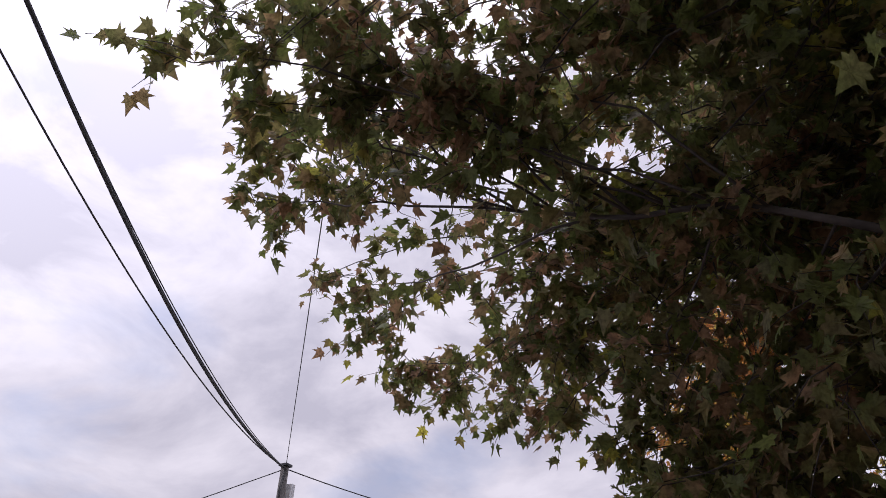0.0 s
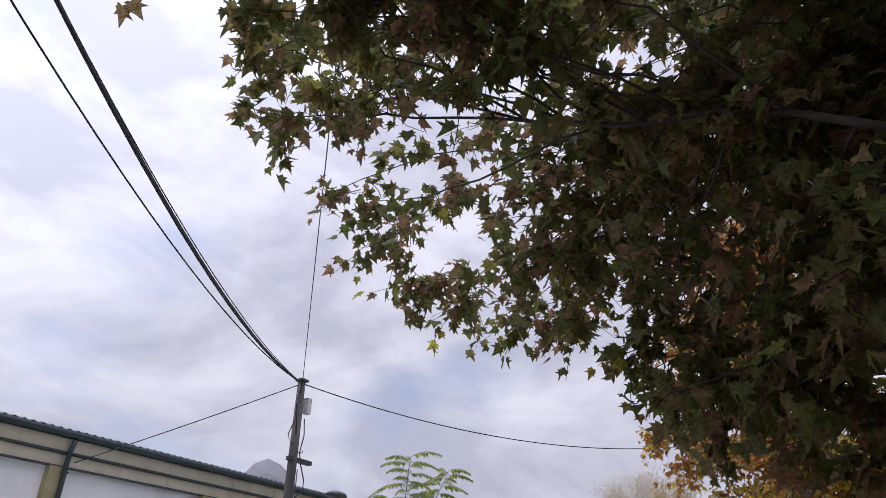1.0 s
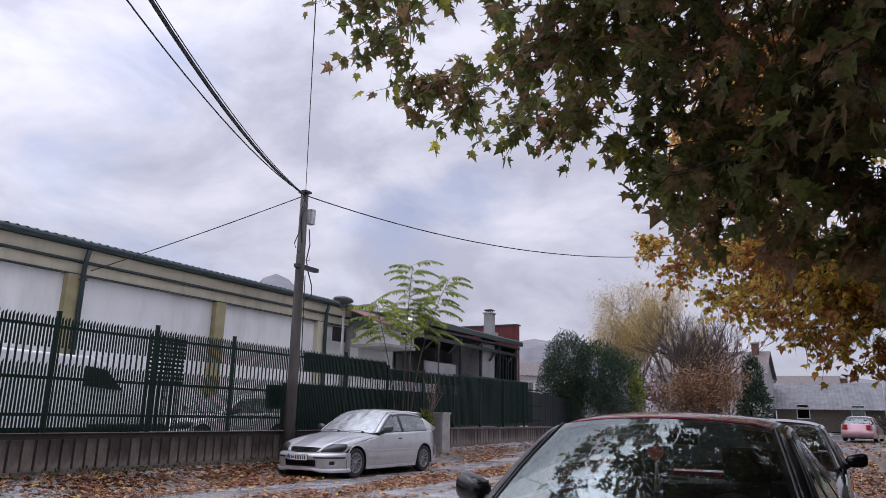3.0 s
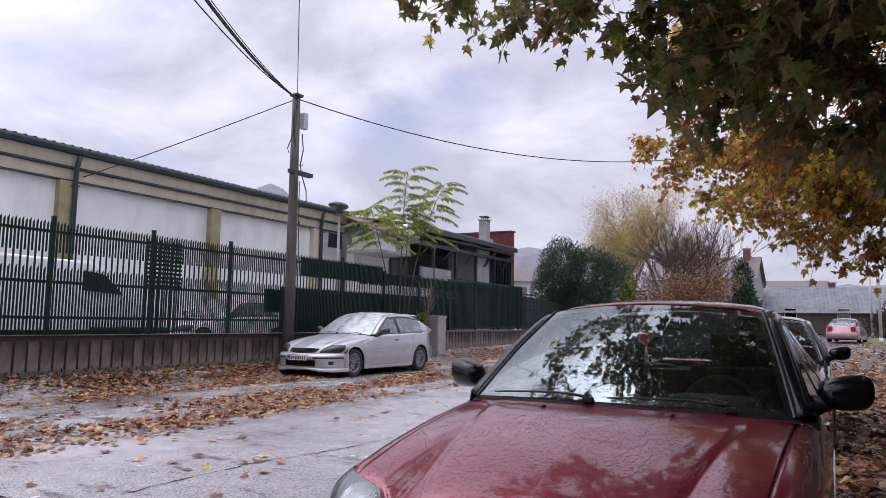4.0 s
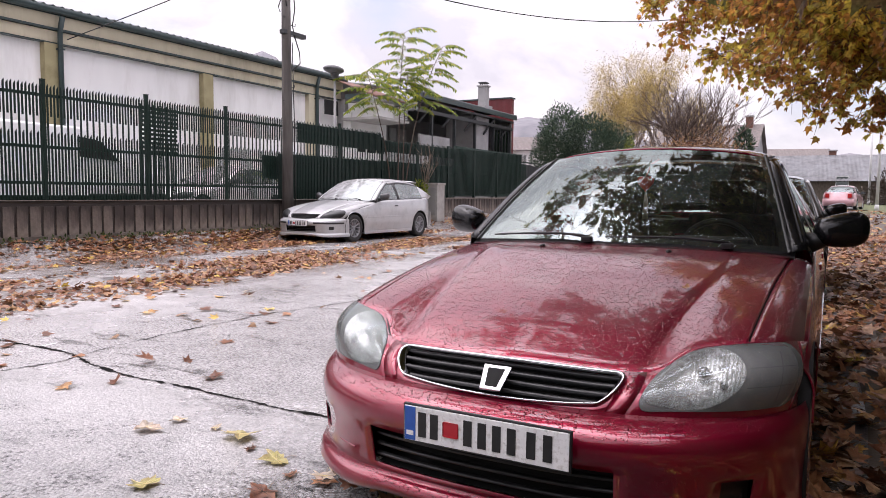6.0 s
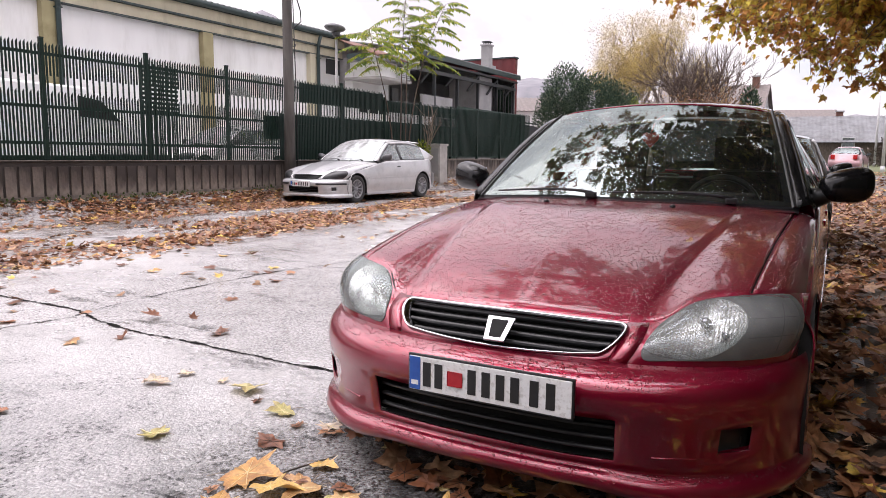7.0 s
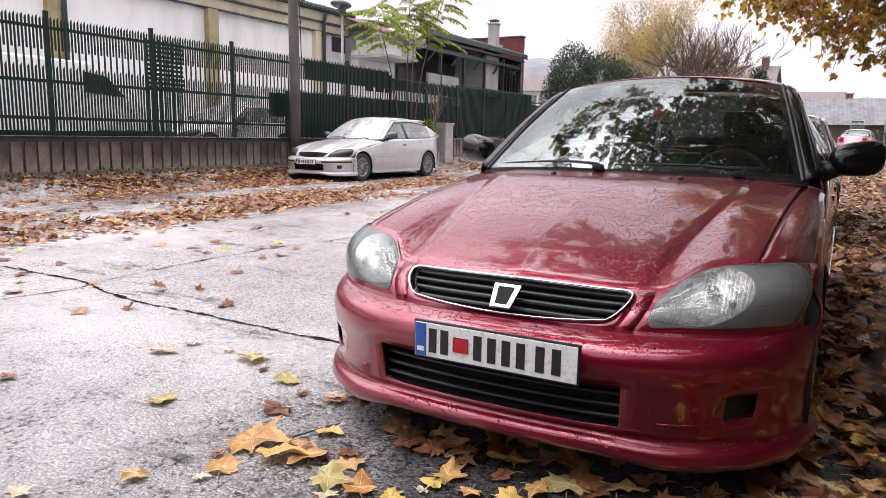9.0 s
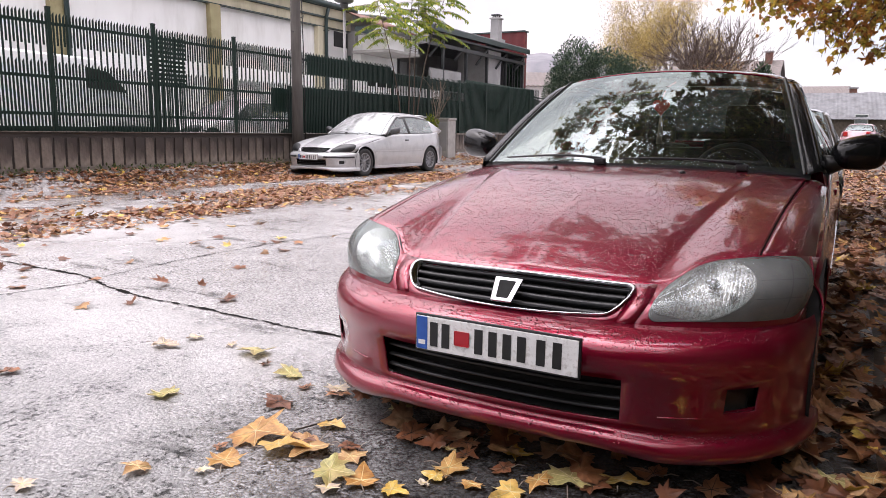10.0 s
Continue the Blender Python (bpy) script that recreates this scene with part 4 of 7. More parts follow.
duct = tube("duct", [(-1.9, 23.7, 4.12), (-0.25, 23.7, 4.08), (0.02, 23.7, 3.95), (0.06, 23.7, 3.62)], [0.30, 0.31, 0.31, 0.29], GALVANISED, annex, "round metal vent duct", sides=18)
roof_pts = [[(x, y, z) for y in np.linspace(23.9, 33.7, 20)] for x, z in ((0.25, 4.36), (-2.5, 4.80), (-5.0, 5.10), (-8.2, 4.6))]
sheet("roof", roof_pts, ROOF_SHEET, annex, "grey metal sheet roof", thick=0.05)
part("fascia", boxes((0.18, 23.9, 4.14, 0.26, 33.72, 4.34), bevel=0.01), GUTTER, annex, "dark green fascia")
part("fascia", boxes((-3.2, 23.86, 4.08, 0.18, 23.90, 4.40)), GUTTER, annex)
part("eaves_beam", boxes((0.0, 24.0, 3.60, 0.12, 33.5, 3.74)), DARK_FRAME, annex)
for y in (25.4, 27.4, 29.4, 31.4, 33.4):
    tube("brace", [(-0.02, y - 1.0, 3.2), (0.02, y, 3.95)], 0.05, DARK_FRAME, annex)
    part("eaves_post", boxes((-0.06, y - 0.05, 0.0, 0.06, y + 0.05, 3.98)), DARK_FRAME, annex)
part("grey_pier", boxes((-1.6, 29.6, 0.0, -0.1, 31.1, 3.98), bevel=0.015), GREY_WALL, annex)
for k, (y0, y1) in enumerate(((31.5, 32.3), (32.5, 33.3))):
    w = thing("window", (-0.06, y0, 1.2), "", "")
    w.parent = annex
    d = y1 - y0
    part("frame", boxes((0, 0, 0, 0.05, d, 0.07), (0, 0, 2.33, 0.05, d, 2.4), (0, 0, 0, 0.05, 0.07, 2.4), (0, d - 0.07, 0, 0.05, d, 2.4), (0, d / 2 - 0.03, 0.07, 0.05, d / 2 + 0.03, 2.33)), DARK_FRAME, w)
    part("pane", boxes((0.01, 0.07, 0.07, 0.03, d - 0.07, 2.33)), PANE, w)
for y0 in (27.7, 28.6):
    part("shutter", boxes((-3.58, y0, 0.6, -3.52, y0 + 0.55, 3.4)), LIGHT_PAINT, annex)
air = part("air_unit", boxes((-0.35, 22.95, 3.18, 0.0, 23.55, 3.62), bevel=0.02), LIGHT_PAINT, annex, "pale outdoor air unit")
for k in range(5):
    part("fin", boxes((0.001, 23.0, 3.24 + 0.07 * k, 0.012, 23.5, 3.26 + 0.07 * k)), GREY_PLASTIC, air)
# more near-black boxes that paint shade inside openings lower down
for y in (22.2, 22.9, 23.5):
    part("lower_opening", boxes((-1.395, y, 1.95, -1.36, y + 0.5, 2.55)), UNDERSIDE, annex)
chim = thing("chimney", (-0.8, 31.95, 4.5), "", "")
chim.parent = annex
part("stack", boxes((-0.21, -0.21, -0.2, 0.21, 0.21, 1.14), bevel=0.015), GREY_WALL, chim, "grey plastered chimney stack")
part("stack_foot", boxes((-0.32, -0.38, -0.2, 0.32, 0.38, 0.22), bevel=0.02), GREY_WALL, chim)
part("crown", boxes((-0.26, -0.26, 1.14, 0.26, 0.26, 1.21), bevel=0.01), GREY_WALL, chim)
part("cowl", boxes((-0.2, -0.2, 1.31, 0.2, 0.2, 1.36), *[(a - 0.02, b - 0.02, 1.21, a + 0.02, b + 0.02, 1.31) for a in (-0.12, 0.12) for b in (-0.12, 0.12)]), DARK_FRAME, chim)
red_block = thing("red_block", (-14.65, 34.3, 0.7), "dark red sheet-metal clad upper block", "building")
rib = [[(-11.0 + 0.12 * i, -0.02 * (i % 4 in (1, 2)) - 0.004, z) for i in range(93)] for z in (0.0, 5.34)]
sheet("cladding", rib, RED_SHEET, red_block, smooth=False)
part("block", boxes((-11.0, 0.0, 0.0, 0.0, 0.40, 5.34)), RED_SHEET, red_block)
part("coping", boxes((-11.05, -0.08, 5.34, 0.06, 0.45, 5.41)), GUTTER, red_block)

# plain dark walls out of view, added to darken reflections and cut side light
side_wall = part("unseen_wall_east", boxes((4.6, -20.0, -0.1, 4.9, 26.0, 7.6)), DARK_BLOCKER)
tagged(side_wall, "unseen dark wall added beyond the trees to darken reflections", "wall", kind="structure")
rear_wall = part("unseen_wall_south", boxes((-6.0, -9.3, -0.1, 4.6, -9.0, 6.0)), DARK_BLOCKER)
tagged(rear_wall, "unseen dark wall added behind the camera to darken reflections", "wall", kind="structure")

# ---- cars ----
HALF_W, NOSE_D = 0.855, 0.62


def plan_curve(count=600):
    pts = []
    for k in range(count + 1):
        a = (math.pi / 2) * k / count
        pts.append((HALF_W * math.sin(a) ** (2 / 2.85), NOSE_D * (1 - math.cos(a) ** (2 / 2.2))))
    return np.array(pts)


PLAN = plan_curve()


def plan_at(x):
    """Depth and outward normal of the bumper's plan at half-width x."""
    x = min(abs(x), HALF_W * 0.9995)
    y = float(np.interp(x, PLAN[:, 0], PLAN[:, 1]))
    e = 0.002
    x2 = min(x + e, HALF_W * 0.9999)
    dy = (float(np.interp(x2, PLAN[:, 0], PLAN[:, 1])) - float(np.interp(max(x - e, 0), PLAN[:, 0], PLAN[:, 1]))) / max(x2 - max(x - e, 0), 1e-6)
    nrm = Vector((dy, -1.0)).normalized()
    return y, nrm


def shell_point(x, z, front, side):
    """Point of the bumper at half-width x: set back by front (nose) or side (corner)."""
    y, nrm = plan_at(x)
    w = abs(nrm.y) ** 1.5
    d = front * w + side * (1 - w)
    s = -1 if x < 0 else 1
    return (s * (abs(x) - nrm.x * d), y - nrm.y * d, z)


def symmetric(values):
    v = sorted(set(values))
    return [-a for a in v[::-1] if a > 0] + v


def front_end(root, spec):
    paint, trim = spec["paint"], spec["trim"]
    corner = [HALF_W * math.sin(a) ** (2 / 2.85) for a in np.linspace(0.95, math.pi / 2 * 0.985, 16)]
    xs = symmetric([0, 0.06, 0.12, 0.18, 0.24, 0.30, 0.36, 0.40, 0.44, 0.50, 0.56, 0.61, 0.662, 0.70, 0.735] + [c for c in corner if c > 0.755])
    rows = [(0.118, 0.16, 0.06), (0.116, 0.05, 0.005), (0.124, 0.012, -0.018), (0.150, 0.0, -0.024), (0.178, 0.022, -0.016), (0.188, 0.052, 0.0),
            (0.202, 0.046, 0.0), (0.226, 0.040, 0.0), (0.262, 0.034, 0.0), (0.300, 0.028, 0.0), (0.335, 0.020, 0.0), (0.355, 0.012, 0.0), (0.385, 0.002, 0.0), (0.415, 0.0, 0.0),
            (0.440, 0.008, 0.001), (0.458, 0.026, 0.003), (0.470, 0.050, 0.006), (0.480, 0.078, 0.010), (0.488, 0.105, 0.014)]

    def arched(x, z):
        # the chin rises between its two flared ends
        k = min(1.0, max(0.0, (0.56 - abs(x)) / 0.26))
        return 0.030 * k * k * (3 - 2 * k) * max(0.0, min(1.0, (0.215 - z) / 0.06))
    pts = [[shell_point(x, z + 0.012 * max(0, abs(x) - 0.5) + arched(x, z), f, s) for x in xs] for z, f, s in rows]
    zs = [r[0] for r in rows]

    def solid(i, j):
        xm, zm = abs(xs[j] + xs[j + 1]) / 2, (zs[i] + zs[i + 1]) / 2
        if xm < 0.40 and 0.226 < zm < 0.355:
            return False
        return not (0.662 < xm < 0.735 and 0.262 < zm < 0.335)
    bumper = sheet("bumper", pts, paint, root, keep=solid, thick=0.006)
    # lower intake: a dark recess with slats
    ix = np.linspace(-0.405, 0.405, 17)
    recess = [[shell_point(x, z, f, 0.0) for x in ix] for z, f in ((0.360, 0.03), (0.350, 0.12), (0.232, 0.13), (0.222, 0.06))]
    sheet("intake", recess, UNDERSIDE, bumper)
    for k in range(3):
        zc = 0.250 + k * 0.034
        bar = [[shell_point(x, zc + dz, f, 0.0) for x in ix] for dz, f in ((-0.005, 0.062), (-0.003, 0.048), (0.005, 0.050), (0.006, 0.064))]
        sheet("intake_slat", bar, BLACK_PLASTIC, bumper)
    for s in (-1, 1):
        fx = np.linspace(0.655, 0.742, 7) * s
        fog = [[shell_point(x, z, f, f * 0.6) for x in fx] for z, f in ((0.338, 0.022), (0.330, 0.045), (0.268, 0.050), (0.258, 0.038))]
        sheet("fog_cover", fog, BLACK_PLASTIC, bumper)
        back = [[shell_point(x, z, 0.10, 0.07) for x in np.linspace(0.56, 0.82, 8) * s] for z in (0.20, 0.30, 0.38)]
        sheet("fog_backing", back, UNDERSIDE, bumper)
        ends = np.linspace(0.50, 0.76, 14)
        lip = [[shell_point(x * s, 0.246 + 0.10 * max(0, x - 0.60) + dz, f, f * 0.6) for x in ends] for dz, f in ((-0.008, 0.040), (0.0, 0.0265), (0.004, 0.028), (0.009, 0.044))]
        sheet("fog_lip", lip, paint, bumper)
    if spec.get("rub_strip"):
        for s in (-1, 1):
            rx = [x for x in xs if 0.34 <= s * x <= 0.84]
            strip = [[shell_point(x, z, f, f) for x in rx] for z, f in ((0.385, 0.002), (0.388, -0.010), (0.418, -0.012), (0.424, 0.003))]
            sheet("rub_strip", strip, BLACK_PLASTIC, bumper)
    # nose between bumper top and bonnet edge
    low = ((0.0, 0.0), (0.40, 0.368), (0.46, 0.424), (0.60, 0.585), (0.75, 0.72), (0.88, 0.80), (1.0, 0.838))
    top = ((0.0, 0.0, 0.212, 0.592), (0.40, 0.368, 0.246, 0.584), (0.46, 0.432, 0.257, 0.588), (0.50, 0.474, 0.276, 0.604), (0.55, 0.525, 0.334, 0.642), (0.60, 0.572, 0.364, 0.660), (0.70, 0.651, 0.392, 0.674), (0.80, 0.718, 0.436, 0.678), (0.88, 0.768, 0.500, 0.674), (0.94, 0.803, 0.590, 0.660), (1.0, 0.832, 0.720, 0.640))
    rear = ((0.0, 0.0, 1.365, 0.880), (0.40, 0.40, 1.405, 0.876), (0.46, 0.46, 1.42, 0.873), (0.60, 0.60, 1.47, 0.864), (0.75, 0.742, 1.53, 0.850), (0.88, 0.79, 1.56, 0.838), (1.0, 0.822, 1.58, 0.815))
    qs = list(np.linspace(0, 0.40, 13)) + [0.43, 0.46] + list(np.linspace(0.49, 0.88, 16)) + [0.91, 0.94, 0.97, 1.0]
    vs = np.linspace(0, 1, 9)

    def nose(q, v, s, out=0.0):
        xb = float(curve_through(low, q)[0])
        b = Vector(shell_point(xb, 0.488 + 0.012 * max(0, xb - 0.5), 0.105, 0.014))
        t = Vector(curve_through(top, q))
        p = b.lerp(t, v)
        nrm = Vector((0.25 + 0.75 * q, -1.0 + 0.5 * q, 0.45)).normalized()
        swell = (0.012 + 0.022 * min(1, max(0, (q - 0.3) / 0.3))) * math.sin(math.pi * v)
        p += nrm * (swell * min(1.0, (1 - q) / 0.06) + out)
        return (s * p.x, p.y, p.z)
    for s in (-1, 1):
        cols = [q for q in qs if 0.40 <= q <= 0.461]
        sheet("nose_panel", [[nose(q, v, s) for q in cols] for v in vs], paint, root, thick=0.004)
        cols = [0.95, 0.96, 0.975, 0.99, 1.0]
        sheet("corner_panel", [[nose(q, v, s) for q in cols] for v in vs], paint, root, thick=0.004)
        # headlamp: dark seal, tray, fluted bowl and clear lens inside a rounded outline
        lamp = thing("headlight", (0, 0, 0), "", "")
        lamp.parent = root

        def lens_v(q, v):
            a = min(1.0, max(0.0, (q - Q0) / 0.040))
            b = min(1.0, max(0.0, (Q1 - q) / 0.065))
            c = 0.46 if b >= 1 else 0.40
            f = math.sqrt(max(0.0, 1 - (1 - a) ** 2)) * max(0.0, 1 - (1 - b) ** 2.3) ** (1 / 2.3)
            lo, hi = c - (c - 0.085) * f, c + (0.975 - c) * f
            return lo + (hi - lo) * v
        Q0, Q1 = 0.470, 0.943
        turn = (1 - np.cos(np.linspace(0, math.pi, 41))) / 2
        cols = [Q0 + (Q1 - Q0) * t for t in turn]
        sheet("lamp_frame", [[nose(q, lens_v(q, 0) * k, s) for q in [0.458] + cols + [0.952]] for k in (0.0, 0.35, 0.7, 1.0)], paint, root)
        sheet("lamp_frame", [[nose(q, 1 - (1 - lens_v(q, 1)) * k, s) for q in [0.458] + cols + [0.952]] for k in (1.0, 0.6, 0.3, 0.0)], paint, root)
        sheet("seal", [[nose(q, lens_v(q, v), s, -0.075) for q in cols] for v in np.linspace(0.0, 1.0, 9)], UNDERSIDE, lamp)

        def bowl_r(q, v):
            return math.hypot((q - 0.615) / (0.150 if q < 0.615 else 0.120), (v - 0.5) / 0.47)
        tq, tv = [Q0 + (Q1 - Q0) * t for t in (1 - np.cos(np.linspace(0, math.pi, 70))) / 2], np.linspace(0, 1, 30)
        has_bowl = spec.get("bowl", True)
        sheet("lamp_tray", [[nose(q, lens_v(q, v), s, -0.012) for q in tq] for v in tv], spec["lamp_body"], lamp, keep=lambda i, j: not has_bowl or bowl_r((tq[j] + tq[j + 1]) / 2, (tv[i] + tv[i + 1]) / 2) > 0.97)
        if has_bowl:
            def polar(rr, t, out):
                q = max(Q0 + 0.001, 0.615 + rr * math.cos(t) * (0.150 if math.cos(t) < 0 else 0.120))
                return nose(q, lens_v(q, 0.5 + 0.47 * rr * math.sin(t)), s, out)
            turns = np.linspace(0, 2 * math.pi, 65)
            sheet("reflector", [[polar(rr, t, -0.062 * (1 - rr * rr) - 0.006) for t in turns] for rr in np.linspace(0.02, 1.0, 14)], REFLECTOR, lamp)
            sheet("bezel_ring", [[polar(f, t, o) for t in turns] for f, o in ((0.97, -0.012), (1.0, -0.003), (1.015, -0.003), (1.03, -0.012))], REFLECTOR, lamp)
            for q, v, r, o in ((0.625, 0.62, 0.017, -0.036), (0.690, 0.42, 0.011, -0.024)):
                c = Vector(nose(q, v, s, o))
                bm = bmesh.new()
                bmesh.ops.create_uvsphere(bm, u_segments=16, v_segments=10, radius=r, matrix=Matrix.Translation(c))
                part("bulb", bm, CHROME, lamp, smooth=True)
            for v in (0.36, 0.62):
                line = [[nose(q, v + dv, s, -0.004) for q in np.linspace(0.75, 0.915, 8)] for dv in (-0.006, 0.006)]
                sheet("divider", line, GREY_PLASTIC, lamp)
            line = [[nose(q, v, s, -0.004) for q in (0.862, 0.866)] for v in np.linspace(0.16, 0.84, 6)]
            sheet("divider", line, GREY_PLASTIC, lamp)
        sheet("lens", [[nose(q, lens_v(q, v), s, 0.003 + 0.010 * math.sin(math.pi * v) * math.sin(math.pi * (q - Q0) / (Q1 - Q0)) ** 0.5) for q in cols[::s]] for v in np.linspace(0, 1, 15)], LENS if has_bowl else spec["lamp_body"], lamp)
        loop = [(q, 0.0) for q in cols] + [(q, 1.0) for q in cols[::-1]]
        sheet("lens_edge", [[nose(q, lens_v(q, e), s, o) for q, e in loop + loop[:1]] for o in (-0.015, -0.002, 0.0035)], GREY_PLASTIC, lamp)
    # grille: opening with slats, bright surround, badge
    grille = thing("grille", (0, 0, 0), "", "")
    grille.parent = root
    gq = symmetric(list(np.linspace(0, 0.33, 10)) + list(np.linspace(0.34, 0.40, 9)))

    def g(q, v, out=0.0):
        return nose(abs(q), v, -1 if q < 0 else 1, out)

    def lower(q):
        # the opening's lower edge bows and turns up roundly at its ends
        a = abs(q) / 0.40
        return 0.035 + 0.17 * a * a + 0.48 * max(0, (a - 0.87) / 0.13) ** 2.0
    sheet("backing", [[g(q, v, -0.045) for q in gq] for v in np.linspace(0.0, 0.98, 5)], UNDERSIDE, grille)
    sheet("lower_lip", [[g(q, lower(q) * k, -0.006 * (k == 1)) for q in gq] for k in (-0.04, 0.3, 0.7, 1.0)], paint, grille, thick=0.004)
    for k in range(4):
        v0 = 0.16 + 0.21 * k
        cut = [q for q in gq if lower(q) < v0 + 0.02]
        if len(cut) > 2:
            sheet("slat", [[g(q, v0 + dv, o) for q in cut] for dv, o in ((-0.02, -0.040), (0.0, -0.018), (0.05, -0.012), (0.10, -0.016), (0.12, -0.042))], trim, grille)
    frame_mat = CHROME if spec.get("chrome_grille") else trim
    rim = [(q, lower(q)) for q in np.linspace(-0.395, 0.395, 61)] + [(0.402, 0.80), (0.398, 0.90), (0.386, 0.945)] + [(q, 0.95) for q in np.linspace(0.37, -0.37, 31)] + [(-0.386, 0.945), (-0.398, 0.90), (-0.402, 0.80)]
    for _ in range(2):
        rim = [tuple(a[c] * (1 - f) + b[c] * f for c in (0, 1)) for a, b in zip(rim, rim[1:] + rim[:1]) for f in (0.25, 0.75)]
    count, bands = len(rim), [[], [], [], [], []]
    for k in list(range(count)) + [0]:
        (q0, v0), (q, v), (q1, v1) = rim[k - 1], rim[k], rim[(k + 1) % count]
        along = Vector(((q1 - q0) * 0.92, (v1 - v0) * 0.15)).normalized()
        wide = 0.0085 if v > 0.9 else 0.0060
        for row, (w, o) in zip(bands, ((-1.0, -0.004), (-0.7, 0.010), (0.0, 0.016), (0.7, 0.010), (1.0, -0.012))):
            row.append(g(q - along[1] * w * wide / 0.92, v + along[0] * w * wide / 0.15, o))
    sheet("surround", bands, frame_mat, grille)
    if spec.get("badge"):
        c = Vector(g(0, 0.40, 0.014))
        up = (Vector(g(0, 0.9)) - Vector(g(0, 0.1))).normalized()
        out_dir = up.cross(Vector((1, 0, 0)))
        if out_dir.y > 0:
            out_dir = -out_dir
        for outline, depth, mat, nm in ((((-0.034, -0.044), (0.034, -0.044), (0.046, 0.044), (-0.046, 0.044)), 0.010, CHROME, "badge"), (((-0.021, -0.034), (0.021, -0.034), (0.030, 0.034), (-0.030, 0.034)), 0.0105, UNDERSIDE, "badge_inlay")):
            bm = bmesh.new()
            face = bm.faces.new([bm.verts.new(c + Vector((x, 0, 0)) + up * z) for x, z in outline])
            ext = bmesh.ops.extrude_face_region(bm, geom=[face])
            bmesh.ops.translate(bm, vec=out_dir * depth, verts=[v for v in ext["geom"] if isinstance(v, bmesh.types.BMVert)])
            bmesh.ops.bevel(bm, geom=list(bm.edges), offset=0.003, segments=2, affect="EDGES", profile=0.6)
            part(nm, bm, mat, grille, "plain chrome badge" if nm == "badge" else "")
    # number plate with plain bars
    plate = thing("number_plate", (spec.get("plate_x", 0.0), -0.026, spec.get("plate_z", 0.392)), "", "")
    plate.parent = root
    part("plate", boxes((-0.262, -0.012, -0.058, 0.262, 0.0, 0.058), bevel=0.004), BLACK_PLASTIC, plate)
    part("plate_face", boxes((-0.256, -0.015, -0.052, 0.256, -0.011, 0.052), bevel=0.0015), PLATE_WHITE, plate, "white plate with plain bars")
    part("blue_band", boxes((-0.254, -0.017, -0.050, -0.218, -0.0145, 0.050)), PLATE_BLUE, plate)
    part("plate_emblem", boxes((-0.125, -0.0168, -0.022, -0.075, -0.0145, 0.022), bevel=0.004), PLATE_RED, plate)
    for k, x in enumerate((-0.195, -0.155, -0.045, 0.0, 0.045, 0.09, 0.148, 0.196)):
        part("plate_bar", boxes((x - 0.013, -0.0168, -0.037, x + 0.013, -0.0145, 0.037)), PLATE_INK, plate)
    part("plate_bar", boxes((-0.248, -0.0175, -0.036, -0.224, -0.0165, -0.022)), PLATE_WHITE, plate)
    # bonnet with two raised creases
    def hood(q, t, s, out=0.0):
        a, b = curve_through(top, q), curve_through(rear, q)
        p = a + (b - a) * t
        z = p[2] + (0.034 - 0.012 * q) * math.sin(math.pi * t ** 0.85)
        ridge = 0.385 + 0.20 * t
        z += 0.015 / (1 + math.exp((p[0] - ridge) / 0.007)) * min(1, t * 6) * min(1, (1 - t) * 5) - 0.004
        z -= 0.012 * max(0, 1 - t / 0.03) ** 2
        return (s * p[0], p[1], z + out)
    hq = symmetric(list(np.linspace(0, 0.745, 70)))
    ts = [0, 0.006, 0.015, 0.03] + list(np.linspace(0.05, 1, 26))
    sheet("bonnet", [[hood(abs(q), t, -1 if q < 0 else 1) for q in hq] for t in ts], paint, root, thick=0.005)
    for s in (-1, 1):
        sheet("fender_top", [[hood(q, t, s, -0.002) for q in np.linspace(0.752, 1.0, 9)] for t in ts], paint, root, thick=0.004)
        sheet("shut_line", [[hood(q, t, s, -0.006) for q in (0.735, 0.765)] for t in ts], UNDERSIDE, root)
    for x in (-0.30, 0.30):
        q = x / 0.40 * 0.38
        px, py, pz = hood(abs(q), 0.90, 1 if x > 0 else -1)
        bm = bmesh.new()
        bmesh.ops.create_uvsphere(bm, u_segments=10, v_segments=6, radius=0.014, matrix=Matrix.Translation((px, py, pz + 0.004)) @ Matrix.Diagonal((0.9, 1.3, 0.8, 1)))
        part("washer_jet", bm, BLACK_PLASTIC, root, smooth=True)
    return nose, hood


